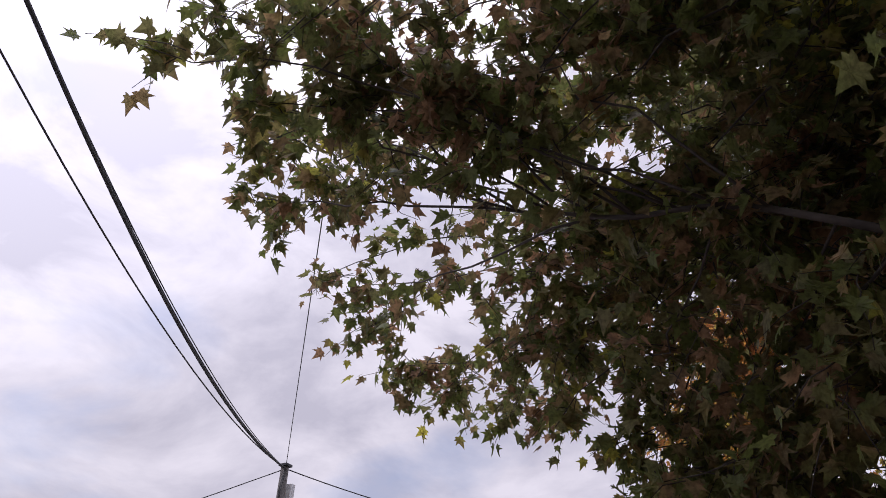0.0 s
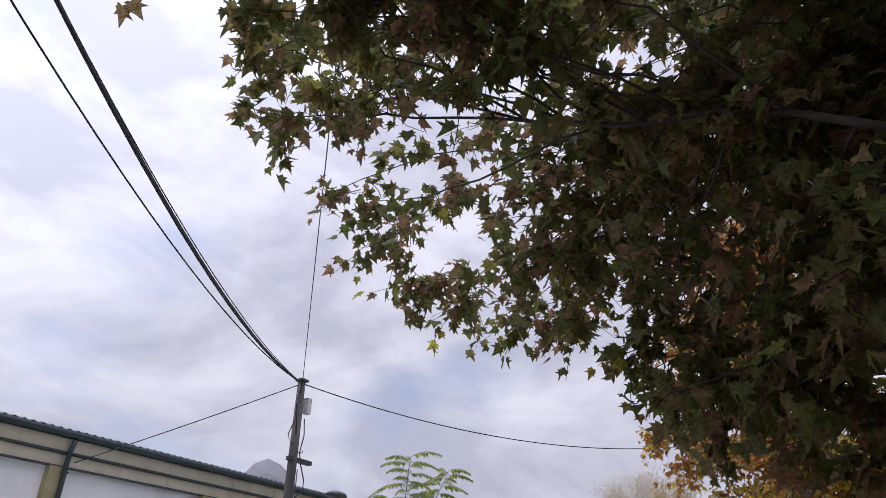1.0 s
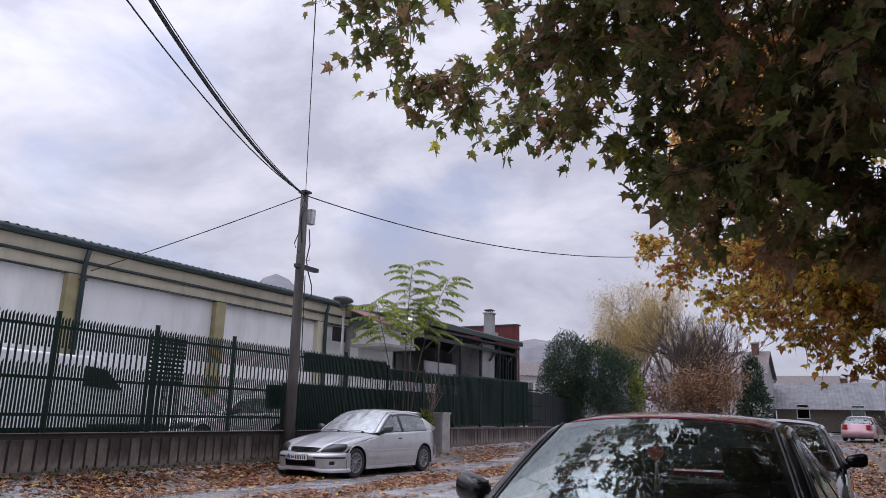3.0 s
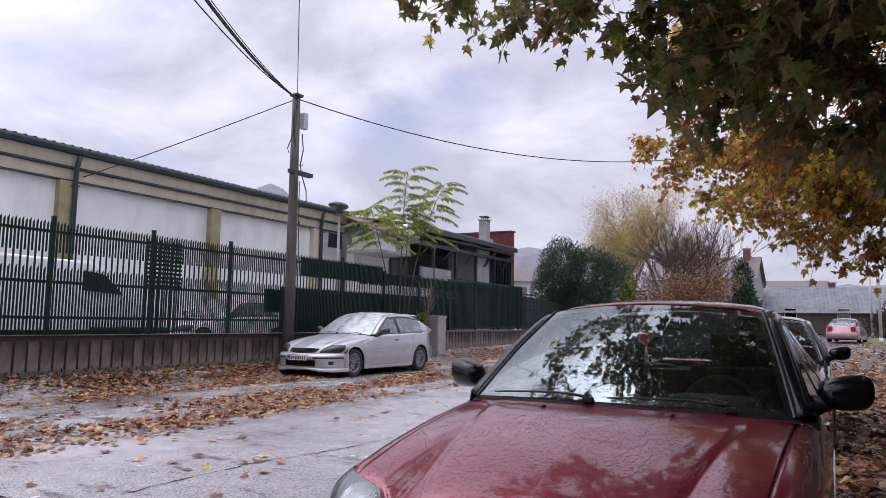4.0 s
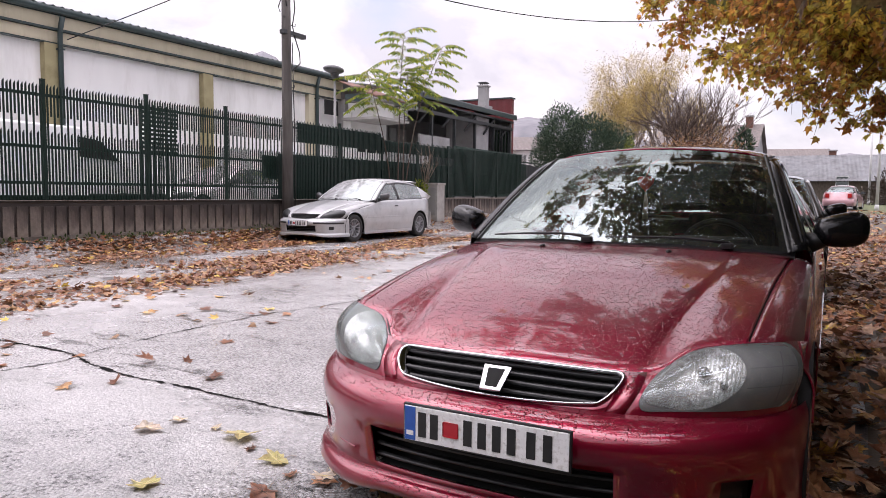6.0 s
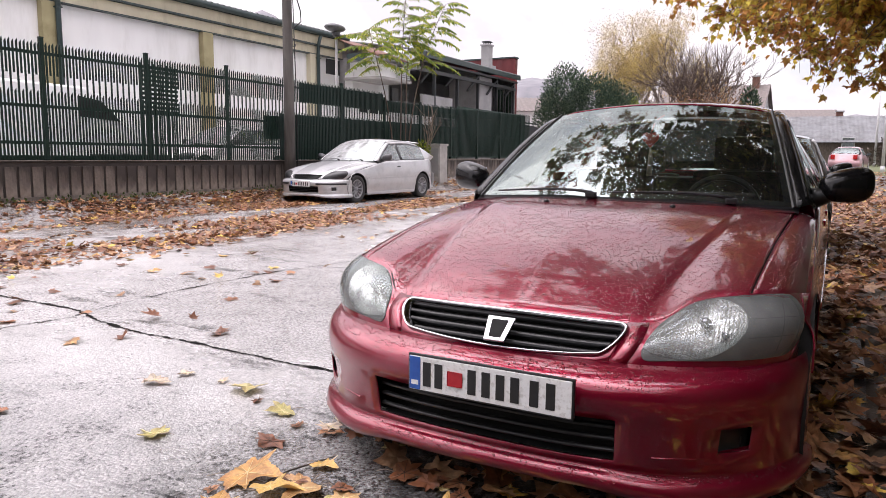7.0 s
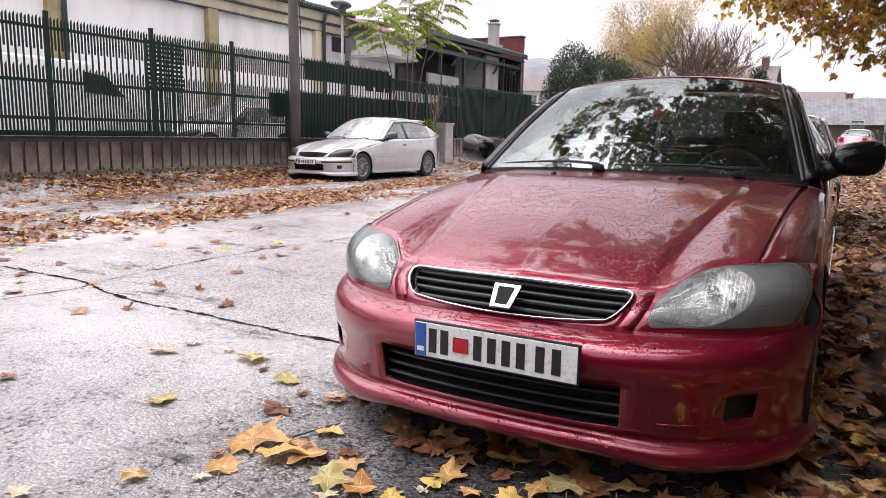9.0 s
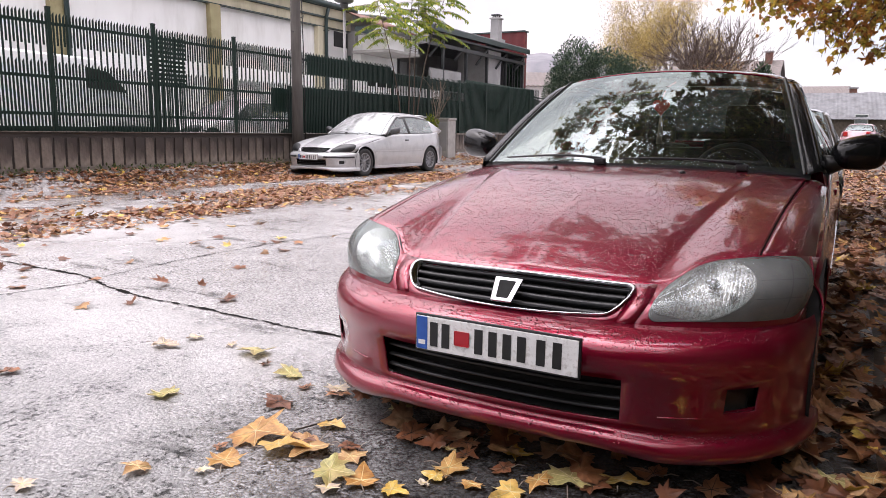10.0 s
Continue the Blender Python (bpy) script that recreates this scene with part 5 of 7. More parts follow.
def wheel(root, x, y, r, s, rim_mat):
    w = thing("wheel", (x, y, r), "", "")
    w.parent = root
    prof = ((r * 0.66, 0.085), (r * 0.74, 0.098), (r * 0.92, 0.100), (r * 0.985, 0.086), (r, 0.06), (r, -0.06), (r * 0.985, -0.086), (r * 0.9, -0.1), (r * 0.66, -0.085))
    pts = [[(s * o, rr * math.cos(a), rr * math.sin(a)) for a in np.linspace(0, 2 * math.pi, 37)] for rr, o in prof]
    sheet("tyre", pts, RUBBER, w)
    pts = [[(s * o, rr * math.cos(a), rr * math.sin(a)) for a in np.linspace(0, 2 * math.pi, 37)] for rr, o in ((r * 0.69, 0.090), (r * 0.665, 0.096), (r * 0.61, 0.085), (r * 0.60, -0.08))]
    rim = sheet("rim", pts, rim_mat, w)
    hub = [[(s * o, rr * math.cos(a), rr * math.sin(a)) for a in np.linspace(0, 2 * math.pi, 25)] for rr, o in ((0.0001, 0.075), (0.04, 0.075), (0.055, 0.06), (0.058, 0.02))]
    sheet("hub", hub, rim_mat, rim)
    sheet("brake_disc", [[(s * 0.01, rr * math.cos(a), rr * math.sin(a)) for a in np.linspace(0, 2 * math.pi, 25)] for rr in (0.001, r * 0.6)], UNDERSIDE, rim)
    for k in range(12):
        a = 2 * math.pi * k / 12
        ca, sa = math.cos(a), math.sin(a)
        quad = []
        for rr, hw, o in ((0.045, 0.010, 0.068), (r * 0.63, 0.014, 0.086)):
            quad.append([(s * (o - d), rr * ca - h * sa, rr * sa + h * ca) for h, d in ((-hw, 0.03), (-hw * 0.7, 0), (hw * 0.7, 0), (hw, 0.03))])
        sheet("spoke", quad, rim_mat, rim)


def car(name, at, rz, spec, label):
    root = thing(name, at, label, "car", rz=rz)
    paint, trim = spec["paint"], spec["trim"]
    front_end(root, spec)
    L, yf, yr, r = spec["length"], 0.80, 3.42, 0.29
    # flanks with wheel openings
    edge = ((0.50, 0.818, 0.513), (0.60, 0.824, 0.571), (0.72, 0.832, 0.641), (1.15, 0.828, 0.735), (1.58, 0.822, 0.815), (1.9, 0.815, 0.868), (2.7, 0.812, 0.890), (3.5, 0.805, 0.905), (L - 0.30, 0.76, spec["tail_z"] - 0.03), (L - 0.10, 0.70, spec["tail_z"] - 0.08))

    def low_z(y):
        z = 0.185
        for yc in (yf, yr):
            if abs(y - yc) < 0.335:
                z = max(z, r + math.sqrt(0.335 ** 2 - (y - yc) ** 2))
        return z
    ys = sorted(set([0.50, 0.505] + list(np.linspace(0.52, yf + 0.3349, 22)) + [yf + 0.3351] + list(np.linspace(1.2, yr - 0.36, 34)) + [yr - 0.3351] + list(np.linspace(yr - 0.3349, yr + 0.3349, 26)) + [yr + 0.3351] + list(np.linspace(yr + 0.36, L - 0.10, 10))))
    doors = spec["doors"]
    for s in (-1, 1):
        rows = []
        for k in range(15):
            f = k / 14
            row = []
            for y in ys:
                xe, ze = curve_through(edge, y)
                z0 = low_z(y)
                z = z0 + (ze - z0) * f
                full = HALF_W + 0.004
                tail = max(0, (y - (L - 0.55)) / 0.45)
                full -= 0.13 * tail ** 2
                a = max(0.0, (z - 0.52) / max(ze - 0.52, 0.05))
                x = full - (full - xe) * min(1, a) ** 2.2 if z > 0.52 else full - 0.10 * max(0, (0.42 - z) / 0.42) ** 2
                if 0.545 < z < 0.575:
                    x += 0.003
                row.append((s * x, y, z))
            rows.append(row)
        sheet("flank", rows, paint, root, thick=0.006)
        for yc in (yf, yr):
            arch = [[(s * x, yc + rr * math.cos(a), r + rr * math.sin(a)) for a in np.linspace(-0.32, math.pi + 0.32, 22)] for x, rr in ((0.852, 0.333), (0.60, 0.345), (0.55, 0.20))]
            sheet("arch_liner", arch, UNDERSIDE, root)
            wheel(root, s * 0.752, yc, r, s, spec["rim"])
        for yd in doors:
            gap = [[(s * (HALF_W + 0.006 - (HALF_W + 0.005 - curve_through(edge, yd)[0]) * max(0, (z - 0.52) / (float(curve_through(edge, yd)[1]) - 0.52)) ** 2.2 - 0.10 * max(0, (0.42 - z) / 0.42) ** 2), yd + d, z) for d in (-0.004, 0.004)] for z in np.linspace(0.22, float(curve_through(edge, yd)[1]) - 0.012, 14)]
            sheet("door_gap", gap, UNDERSIDE, root)
        for yd in doors[1:]:
            part("door_handle", boxes((s * 0.838, yd - 0.20, 0.735, s * 0.852, yd - 0.06, 0.765), bevel=0.006), spec.get("handle", paint), root)
        part("side_strip", boxes((s * 0.850, 1.20, 0.50, s * 0.868, 3.02, 0.53), bevel=0.005), paint if not spec.get("rub_strip") else SILVER_PAINT, root)
        part("sill", boxes((s * 0.70, 1.16, 0.15, s * 0.845, 3.06, 0.215), bevel=0.012), paint, root)
    # roof, screens and pillars
    RE, RZ = spec["roof_end"], spec["roof_end_z"]

    def screen(q, t, out=0.0):
        b = np.array((0.745 * q, 1.375 + 0.150 * q * q, 0.884 - 0.022 * q * q))
        e = np.array((0.575 * q, 2.135 + 0.115 * q * q, 1.352 - 0.042 * q * q))
        p = b + (e - b) * t
        k = 0.022 * math.sin(math.pi * t) + out
        return (p[0], p[1] - 0.5 * k, p[2] + 0.85 * k)
    qs, ts = np.linspace(-1, 1, 29), np.linspace(0, 1, 15)
    glass_ob = sheet("windscreen", [[screen(q * 0.985, 0.01 + 0.98 * t) for q in qs] for t in ts], spec.get("screen", WINDSHIELD), root)
    glass_ob.visible_shadow = False
    for t0, t1 in ((0.0, 0.055), (0.945, 1.0)):
        sheet("screen_band", [[screen(q * 0.985, t, -0.006) for q in qs] for t in (t0, (t0 + t1) / 2, t1)], BLACK_PLASTIC, root)
    for s in (-1, 1):
        sheet("screen_band", [[screen(s * q, t, -0.006) for q in (0.94, 0.965, 0.99)] for t in ts], BLACK_PLASTIC, root)
        sheet("screen_trim", [[screen(s * q, t, o) for q, o in ((0.975, 0.0), (0.982, 0.008), (0.992, 0.010), (1.0, 0.004))] for t in ts], BLACK_PLASTIC, root)
        outer = []
        for t in ts:
            a = Vector(screen(s * 0.998, t, 0.004))
            b = Vector((s * (0.812 - 0.187 * t), 1.60 + 0.72 * t, 0.868 + 0.432 * t + 0.02 * math.sin(math.pi * t)))
            drop = Vector((0, 0, -0.022 * max(0.0, (t - 0.8) / 0.2) ** 2))
            a, b = a + drop, b + drop
            mid = (a + b) / 2 + Vector((s * 0.012, -0.012, 0.012))
            outer.append([a, a.lerp(mid, 0.6), mid, mid.lerp(b, 0.5), b])
        sheet("front_pillar", outer, spec.get("pillar", paint), root, thick=0.004)
    roof_y = list(np.linspace(0, 1, 15))

    def roof_pt(q, t):
        f = Vector((0.575 * q, 2.135 + 0.115 * q * q, 1.352 - 0.042 * q * q))
        b = Vector((0.565 * q, RE, RZ - 0.042 * q * q))
        p = f.lerp(b, t)
        p.z += 0.050 * math.sin(math.pi * min(1, 0.06 + t * 0.94)) - 0.050 * math.sin(math.pi * 0.06)
        p.z -= 0.02 * max(0, (abs(q) - 0.8) / 0.2) ** 2
        return p
    sheet("roof", [[roof_pt(q, t) for q in np.linspace(-1, 1, 25)] for t in roof_y], paint, root, thick=0.006)
    for s in (-1, 1):
        rail = []
        for t in roof_y:
            a = roof_pt(s, t)
            rail.append([a, a + Vector((s * 0.025, 0.01, -0.004)), a + Vector((s * 0.045, 0.03, -0.022)), a + Vector((s * 0.052, 0.05, -0.05))])
        sheet("roof_rail", rail, spec.get("pillar", paint), root, thick=0.004)
        sheet("drip_trim", [[roof_pt(s * 1.0, t) + Vector((s * d, 0, h)) for d, h in ((-0.012, 0.002), (0.0, 0.008), (0.014, 0.003))] for t in roof_y], BLACK_PLASTIC, root)
        # side windows between belt and rail
        def side_pt(y, v):
            xe, ze = curve_through(edge, y)
            a = Vector((s * (xe - 0.004), y, ze + 0.002))
            if y < 2.32:
                t = (y - 1.60) / 0.72
                b = Vector((s * (0.812 - 0.187 * t), y, 0.868 + 0.432 * t + 0.02 * math.sin(math.pi * t)))
            else:
                tt = (y - 2.32) / max(RE + 0.05 - 2.32, 0.1)
                if y <= RE + 0.05:
                    p = roof_pt(s, min(1, (y - 2.30) / (RE - 2.25)))
                    b = Vector((p.x + s * 0.050, y, p.z - 0.045))
                else:
                    k = (y - RE - 0.05) / (spec["glass_end"] - RE - 0.05)
                    b = Vector((s * (0.615 + 0.165 * k), y, (RZ - 0.10) * (1 - k) + (spec["tail_z"] + 0.01) * k))
            return a.lerp(b, v)
        spans = spec["windows"]
        for y0, y1 in spans:
            yy = np.linspace(y0, y1, 12)[::s]
            gl = sheet("side_window", [[side_pt(y, v) for y in yy] for v in np.linspace(0.03, 0.95, 5)], spec.get("side_glass", SIDE_GLASS), root)
            gl.visible_shadow = False
            sheet("window_trim", [[side_pt(y, v) + Vector((s * 0.004, 0, 0)) for y in yy] for v in (0.0, 0.05)], BLACK_PLASTIC, root)
            sheet("window_trim", [[side_pt(y, v) + Vector((s * 0.004, 0, 0)) for y in yy] for v in (0.93, 1.0)], BLACK_PLASTIC, root)
        posts = [(1.60, spans[0][0])] + [(spans[k][1], spans[k + 1][0]) for k in range(len(spans) - 1)]
        for k, (y0, y1) in enumerate(posts):
            sheet("window_post", [[side_pt(y, v) for y in np.linspace(y0, y1, 5)] for v in np.linspace(0, 1, 5)], BLACK_PLASTIC, root, thick=0.004)
        sheet("rear_pillar", [[side_pt(y, v) for y in np.linspace(spans[-1][1], spec["glass_end"], 10)] for v in np.linspace(0, 1, 7)], paint, root, thick=0.004)
        # door mirror
        mirror = thing("door_mirror", (s * 0.92, 1.80, 0.955), "", "", rz=s * 22.0)
        mirror.parent = root
        bm = bmesh.new()
        bmesh.ops.create_uvsphere(bm, u_segments=24, v_segments=14, radius=1.0)
        for v in bm.verts:
            x, y, z = v.co
            x = math.copysign(abs(x) ** 0.7, x)
            z = math.copysign(abs(z) ** 0.72, z)
            y = math.copysign(abs(y) ** 0.8, y) if y < 0 else min(y, 0.25)
            v.co = (x * 0.112, y * 0.085, z * 0.080 * (0.94 + 0.16 * x * s) + 0.012 * x * s)
        part("mirror_housing", bm, spec.get("mirror", BLACK_PLASTIC), mirror, "black door mirror housing", smooth=True)
        part("mirror_glass", boxes((-0.085, 0.017, -0.05, 0.085, 0.024, 0.05), bevel=0.002), CHROME, mirror)
        foot = [(-s * 0.13, 0.02, -0.06), (-s * 0.10, 0.0, -0.05), (-s * 0.06, -0.01, -0.035)]
        tube("mirror_foot", foot, [0.05, 0.04, 0.035], BLACK_PLASTIC, mirror)
    # tail: rear screen, boot, rear bumper
    GE, TZ = spec["glass_end"], spec["tail_z"]

    def tail_pt(q, t):
        a = roof_pt(q, 1.0)
        b = Vector((0.72 * q, GE, TZ + 0.02 - 0.015 * q * q))
        p = a.lerp(b, t)
        p.z += 0.03 * math.sin(math.pi * t)
        return p
    rw = sheet("rear_screen", [[tail_pt(q * 0.97, t) for q in np.linspace(-1, 1, 15)] for t in np.linspace(0.04, 0.96, 7)], SIDE_GLASS, root)
    rw.visible_shadow = False
    prof = ((GE, TZ + 0.02, 0.715), (L - 0.16, TZ + 0.01, 0.685), (L - 0.09, TZ - 0.03, 0.69), (L - 0.07, 0.62, 0.77), (L - 0.02, 0.58, 0.80), (L, 0.42, 0.80), (L - 0.04, 0.24, 0.78), (L - 0.2, 0.2, 0.75))
    sheet("boot", [[(w * q, y - 0.10 * q * q * (k > 1), z - 0.015 * q * q) for q in np.linspace(-1, 1, 17)] for k, (y, z, w) in enumerate(prof)], paint, root, thick=0.006)
    for s in (-1, 1):
        part("tail_lamp", boxes((s * 0.46, L - 0.20, 0.66, s * 0.66, L - 0.045, TZ - 0.06), bevel=0.02), TAIL_RED, root)
    if spec.get("spoiler"):
        lip = [[(0.60 * q, RE + d + 0.03 * q * q, RZ + h - 0.04 * q * q) for q in np.linspace(-1, 1, 15)] for d, h in ((-0.10, 0.004), (0.02, 0.016), (0.11, 0.012), (0.10, -0.012), (0.0, -0.02))]
        sheet("roof_spoiler", lip, paint, root, thick=0.006)
    # floor and cabin
    part("underbody", boxes((-0.70, 0.25, 0.16, 0.70, L - 0.25, 0.30)), UNDERSIDE, root)
    part("engine_bay", boxes((-0.52, 0.34, 0.24, 0.52, 1.35, 0.55)), UNDERSIDE, root)
    part("bulkhead", boxes((-0.74, 1.30, 0.25, 0.74, 1.44, 0.80)), UNDERSIDE, root)
    part("cabin_floor", boxes((-0.74, 1.40, 0.28, 0.74, L - 0.6, 0.36)), CABIN, root)
    part("dashboard", boxes((-0.73, 1.46, 0.55, 0.73, 2.00, 0.845), bevel=0.04), CABIN, root)
    part("parcel_shelf", boxes((-0.62, 3.30, 0.84, 0.62, GE - 0.06, TZ - 0.02), bevel=0.01), CABIN, root)
    part("binnacle", boxes((0.17, 1.80, 0.80, 0.55, 2.02, 0.90), bevel=0.03), CABIN, root)
    for x in (-0.36, 0.36):
        for y, h in ((2.55, 0.0), (3.40, -0.04)):
            if y > 3 and RE < 3.2:
                continue
            seat = thing("seat", (x, y, 0.30), "", "")
            seat.parent = root
            part("cushion", boxes((-0.24, -0.34, 0.02, 0.24, 0.16, 0.20), bevel=0.05), CABIN, seat)
            b = part("backrest", boxes((-0.24, 0.08, 0.15, 0.24, 0.22, 0.70 + h), bevel=0.05), CABIN, seat)
            part("headrest", boxes((-0.13, 0.14, 0.70 + h, 0.13, 0.24, 0.90 + h), bevel=0.04), CABIN, b)
    ring = [(0.36 + 0.185 * math.cos(a), 2.12 + 0.07 * math.sin(a), 0.80 + 0.17 * math.sin(a)) for a in np.linspace(0, 2 * math.pi, 33)]
    tube("steering_wheel", ring, 0.016, BLACK_PLASTIC, root, sides=8)
    tube("steering_hub", [(0.36, 1.98, 0.78), (0.36, 2.12, 0.80)], [0.05, 0.07], BLACK_PLASTIC, root)
    part("inner_mirror", boxes((-0.02, 2.16, 1.215, 0.20, 2.19, 1.275), bevel=0.012), BLACK_PLASTIC, root)
    # wipers
    for x0, x1, y in ((-0.10, -0.62, 0.0), (0.50, -0.02, 0.0)):
        def low_edge(x, up, out):
            return screen(x / 0.745, up, out)
        pts = [low_edge(x, u, 0.022) for x, u in zip(np.linspace(x0, x1, 7), (0.010, 0.028, 0.034, 0.032, 0.028, 0.022, 0.016))]
        tube("wiper_blade", pts, [0.009, 0.007, 0.006, 0.006, 0.005, 0.005, 0.004], BLACK_PLASTIC, root, sides=6)
        c = low_edge(x0, 0.005, 0.012)
        part("wiper_arm", boxes((c[0] - 0.03, c[1] - 0.016, c[2] - 0.012, c[0] + 0.02, c[1] + 0.016, c[2] + 0.014), bevel=0.008), BLACK_PLASTIC, root)
    sheet("cowl", [[(0.755 * q, y0 + 0.16 * q * q, z0 - 0.022 * q * q) for q in np.linspace(-1, 1, 21)] for y0, z0 in ((1.30, 0.868), (1.345, 0.862), (1.40, 0.888))], BLACK_PLASTIC, root)
    return root


SEDAN = dict(plate_x=0.044, plate_z=0.418, paint=RED_PAINT, mirror=GLOSS_BLACK, pillar=GLOSS_BLACK, trim=BLACK_PLASTIC, lamp_body=LAMP_BODY, chrome_grille=True, badge=True, rim=ALLOY, length=4.42, doors=(1.22, 2.40, 3.18), windows=((1.68, 2.40), (2.48, 3.16)), roof_end=3.28, roof_end_z=1.345, glass_end=3.86, tail_z=0.955)
HATCH = dict(paint=SILVER_PAINT, screen=PALE_SCREEN, side_glass=PALE_SIDE, trim=BLACK_PLASTIC, lamp_body=BLACK_PLASTIC, bowl=False, rub_strip=True, rim=DULL_ALLOY, mirror=GREY_PLASTIC, handle=BLACK_PLASTIC, plate_z=0.40, length=4.14, doors=(1.22, 2.52), windows=((1.68, 2.50), (2.60, 3.60)), roof_end=3.50, roof_end_z=1.342, glass_end=4.04, tail_z=0.965, spoiler=True)
car("red_sedan", (-0.74, 1.955, 0.0), 0.0, SEDAN, "deep red sedan wet with rain, parked on leaf-strewn asphalt")
silver_car = car("silver_hatchback", (-10.08, 12.20, 0.0), -1.0, HATCH, "silver three-door hatchback parked beside the concrete wall")
silver_car.matrix_world = silver_car.matrix_world @ Matrix.Scale(1.055, 4)
# ---- trees ----
def branch_path(a, b, sag, seed, steps=8):
    rnd = random.Random(seed)
    a, b = Vector(a), Vector(b)
    out = []
    for k in range(steps + 1):
        t = k / steps
        p = a.lerp(b, t)
        p.z += sag * math.sin(math.pi * t)
        w = 0.06 * (b - a).length * math.sin(math.pi * t)
        p += Vector((rnd.uniform(-1, 1), rnd.uniform(-1, 1), rnd.uniform(-1, 1))) * w * 0.6
        out.append(p)
    return out


def plane_tree(name, base, crotch, clumps, leaf_mat, per_area, size, seed, label, fine=True):
    """Trunk, limbs that reach each clump, twigs and lobed leaves; each clump is centre and radius."""
    rnd = random.Random(seed)
    root = thing(name, base, label, "tree", "street trees")
    o = Vector(base)
    top = Vector(crotch) - o
    trunk_pts = [Vector((0, 0, -0.1)), Vector((0.02, 0.02, 0.25)), top * 0.5 + Vector((0.05, 0, 0)), top, top + Vector((0.1, 0.15, 1.6)), top + Vector((-0.05, 0.2, 3.2))]
    tube("trunk", trunk_pts, [0.30, 0.22, 0.19, 0.17, 0.11, 0.05], BARK, root, sides=14)
    twigs = []
    lv, lf = [], []

    def foliage(c, cr, path, count):
        per_twig = 9
        for ti in range(max(2, count // per_twig)):
            d = Vector((rnd.gauss(0, 1), rnd.gauss(0, 1), rnd.gauss(0, 0.8))).normalized()
            q = c + d * cr * rnd.uniform(0.25, 1.0) ** 0.6
            s = c.lerp(path[-3], rnd.random() * 0.6) + Vector((rnd.uniform(-1, 1), rnd.uniform(-1, 1), rnd.uniform(-1, 1))) * cr * 0.25
            tw = branch_path(s, q + Vector((0, 0, -0.10)), 0.05, rnd.randrange(10**6), 5)
            twigs.append((tw, [0.005, 0.0045, 0.004, 0.0035, 0.003, 0.002]))
            for li in range(per_twig):
                t = 0.2 + 0.8 * (li + rnd.random()) / per_twig
                k = min(4, int(t * 5))
                p = tw[k].lerp(tw[k + 1], t * 5 - k) + Vector((rnd.uniform(-1, 1), rnd.uniform(-1, 1), rnd.uniform(-1, 1))) * 0.08
                rib = Vector((rnd.gauss(0, 0.7), rnd.gauss(0, 0.7), -0.75 + rnd.gauss(0, 0.35))) + d * 0.5
                rib.normalize()
                nrm = Vector((rnd.gauss(0, 0.7), rnd.gauss(0, 0.7), 1.0)).normalized()
                side = rib.cross(nrm).normalized()
                nrm = side.cross(rib)
                m = Matrix((side, rib, nrm)).transposed().to_4x4()
                m.translation = p
                v, f = leaf_data(m, size * rnd.uniform(0.55, 1.15), rnd.uniform(-0.25, 0.45), len(lv), rnd.uniform(0, 0.3)) if fine else small_leaf(m, size * rnd.uniform(0.6, 1.2), rnd.uniform(-0.3, 0.5), len(lv))
                lv.extend(v)
                lf.extend(f)
    # main limbs part at the crotch towards the furthest clumps; lesser ones leave them on the way
    seeds = [Vector(clumps[0][:3]) - o]
    while len(seeds) < min(9, len(clumps)):
        seeds.append(max((Vector(q[:3]) - o for q in clumps), key=lambda p: min((p - k).length for k in seeds)))
    forks = []
    for k, seed_point in enumerate(seeds):
        a = top + Vector((0.03 * math.sin(k * 2.1), 0.03 * math.cos(k * 2.1), 0.30 * k - 0.2))
        main = branch_path(a, a.lerp(seed_point, 0.62), rnd.uniform(-0.1, 0.3), seed * 7 + k, 16)
        main = [main[0]] + [(main[q - 1] + main[q] * 2 + main[q + 1]) / 4 for q in range(1, 16)] + [main[16]]
        tube("main_limb", main, [0.034 - 0.0016 * q for q in range(17)], TWIG, root, sides=8)
        forks += main[3:]
    used = {}
    for ci, (cx, cy, cz, cr) in enumerate(clumps):
        c = Vector((cx, cy, cz)) - o
        pick = min(range(len(forks)), key=lambda q: abs((forks[q] - c).length - 1.6) + 0.35 * (forks[q] - c).length + 0.4 * rnd.random() + 1.3 * used.get(q, 0))
        used[pick] = used.get(pick, 0) + 1
        start = forks[pick]
        path = branch_path(start, c, rnd.uniform(-0.25, 0.5), seed + ci)
        n = len(path) - 1
        tube("limb", path, [0.0065 * (1 - k / n) ** 0.8 + 0.0028 for k in range(n + 1)], TWIG, root, sides=6)
        foliage(c, cr * (1.10 if cr < 0.5 else 1.0), path, max(22, int(per_area * (1.7 if cr < 0.5 else 0.84 if cr > 0.85 else 1.0) * cr * cr)))
        for k, f in ((6, 0.8), (5, 0.9), (3, 1.0)):
            rr = max(0.34, cr * f)
            foliage(path[k] + Vector((0, 0, 0.05)), rr, path, int(per_area * 0.62 * rr * rr))
    tubes("twig_mass", twigs, TWIG, root, sides=3)["kind"] = "stuff"
    linked("crown", lv, lf, leaf_mat, root, smooth=False)["kind"] = "stuff"
    return root


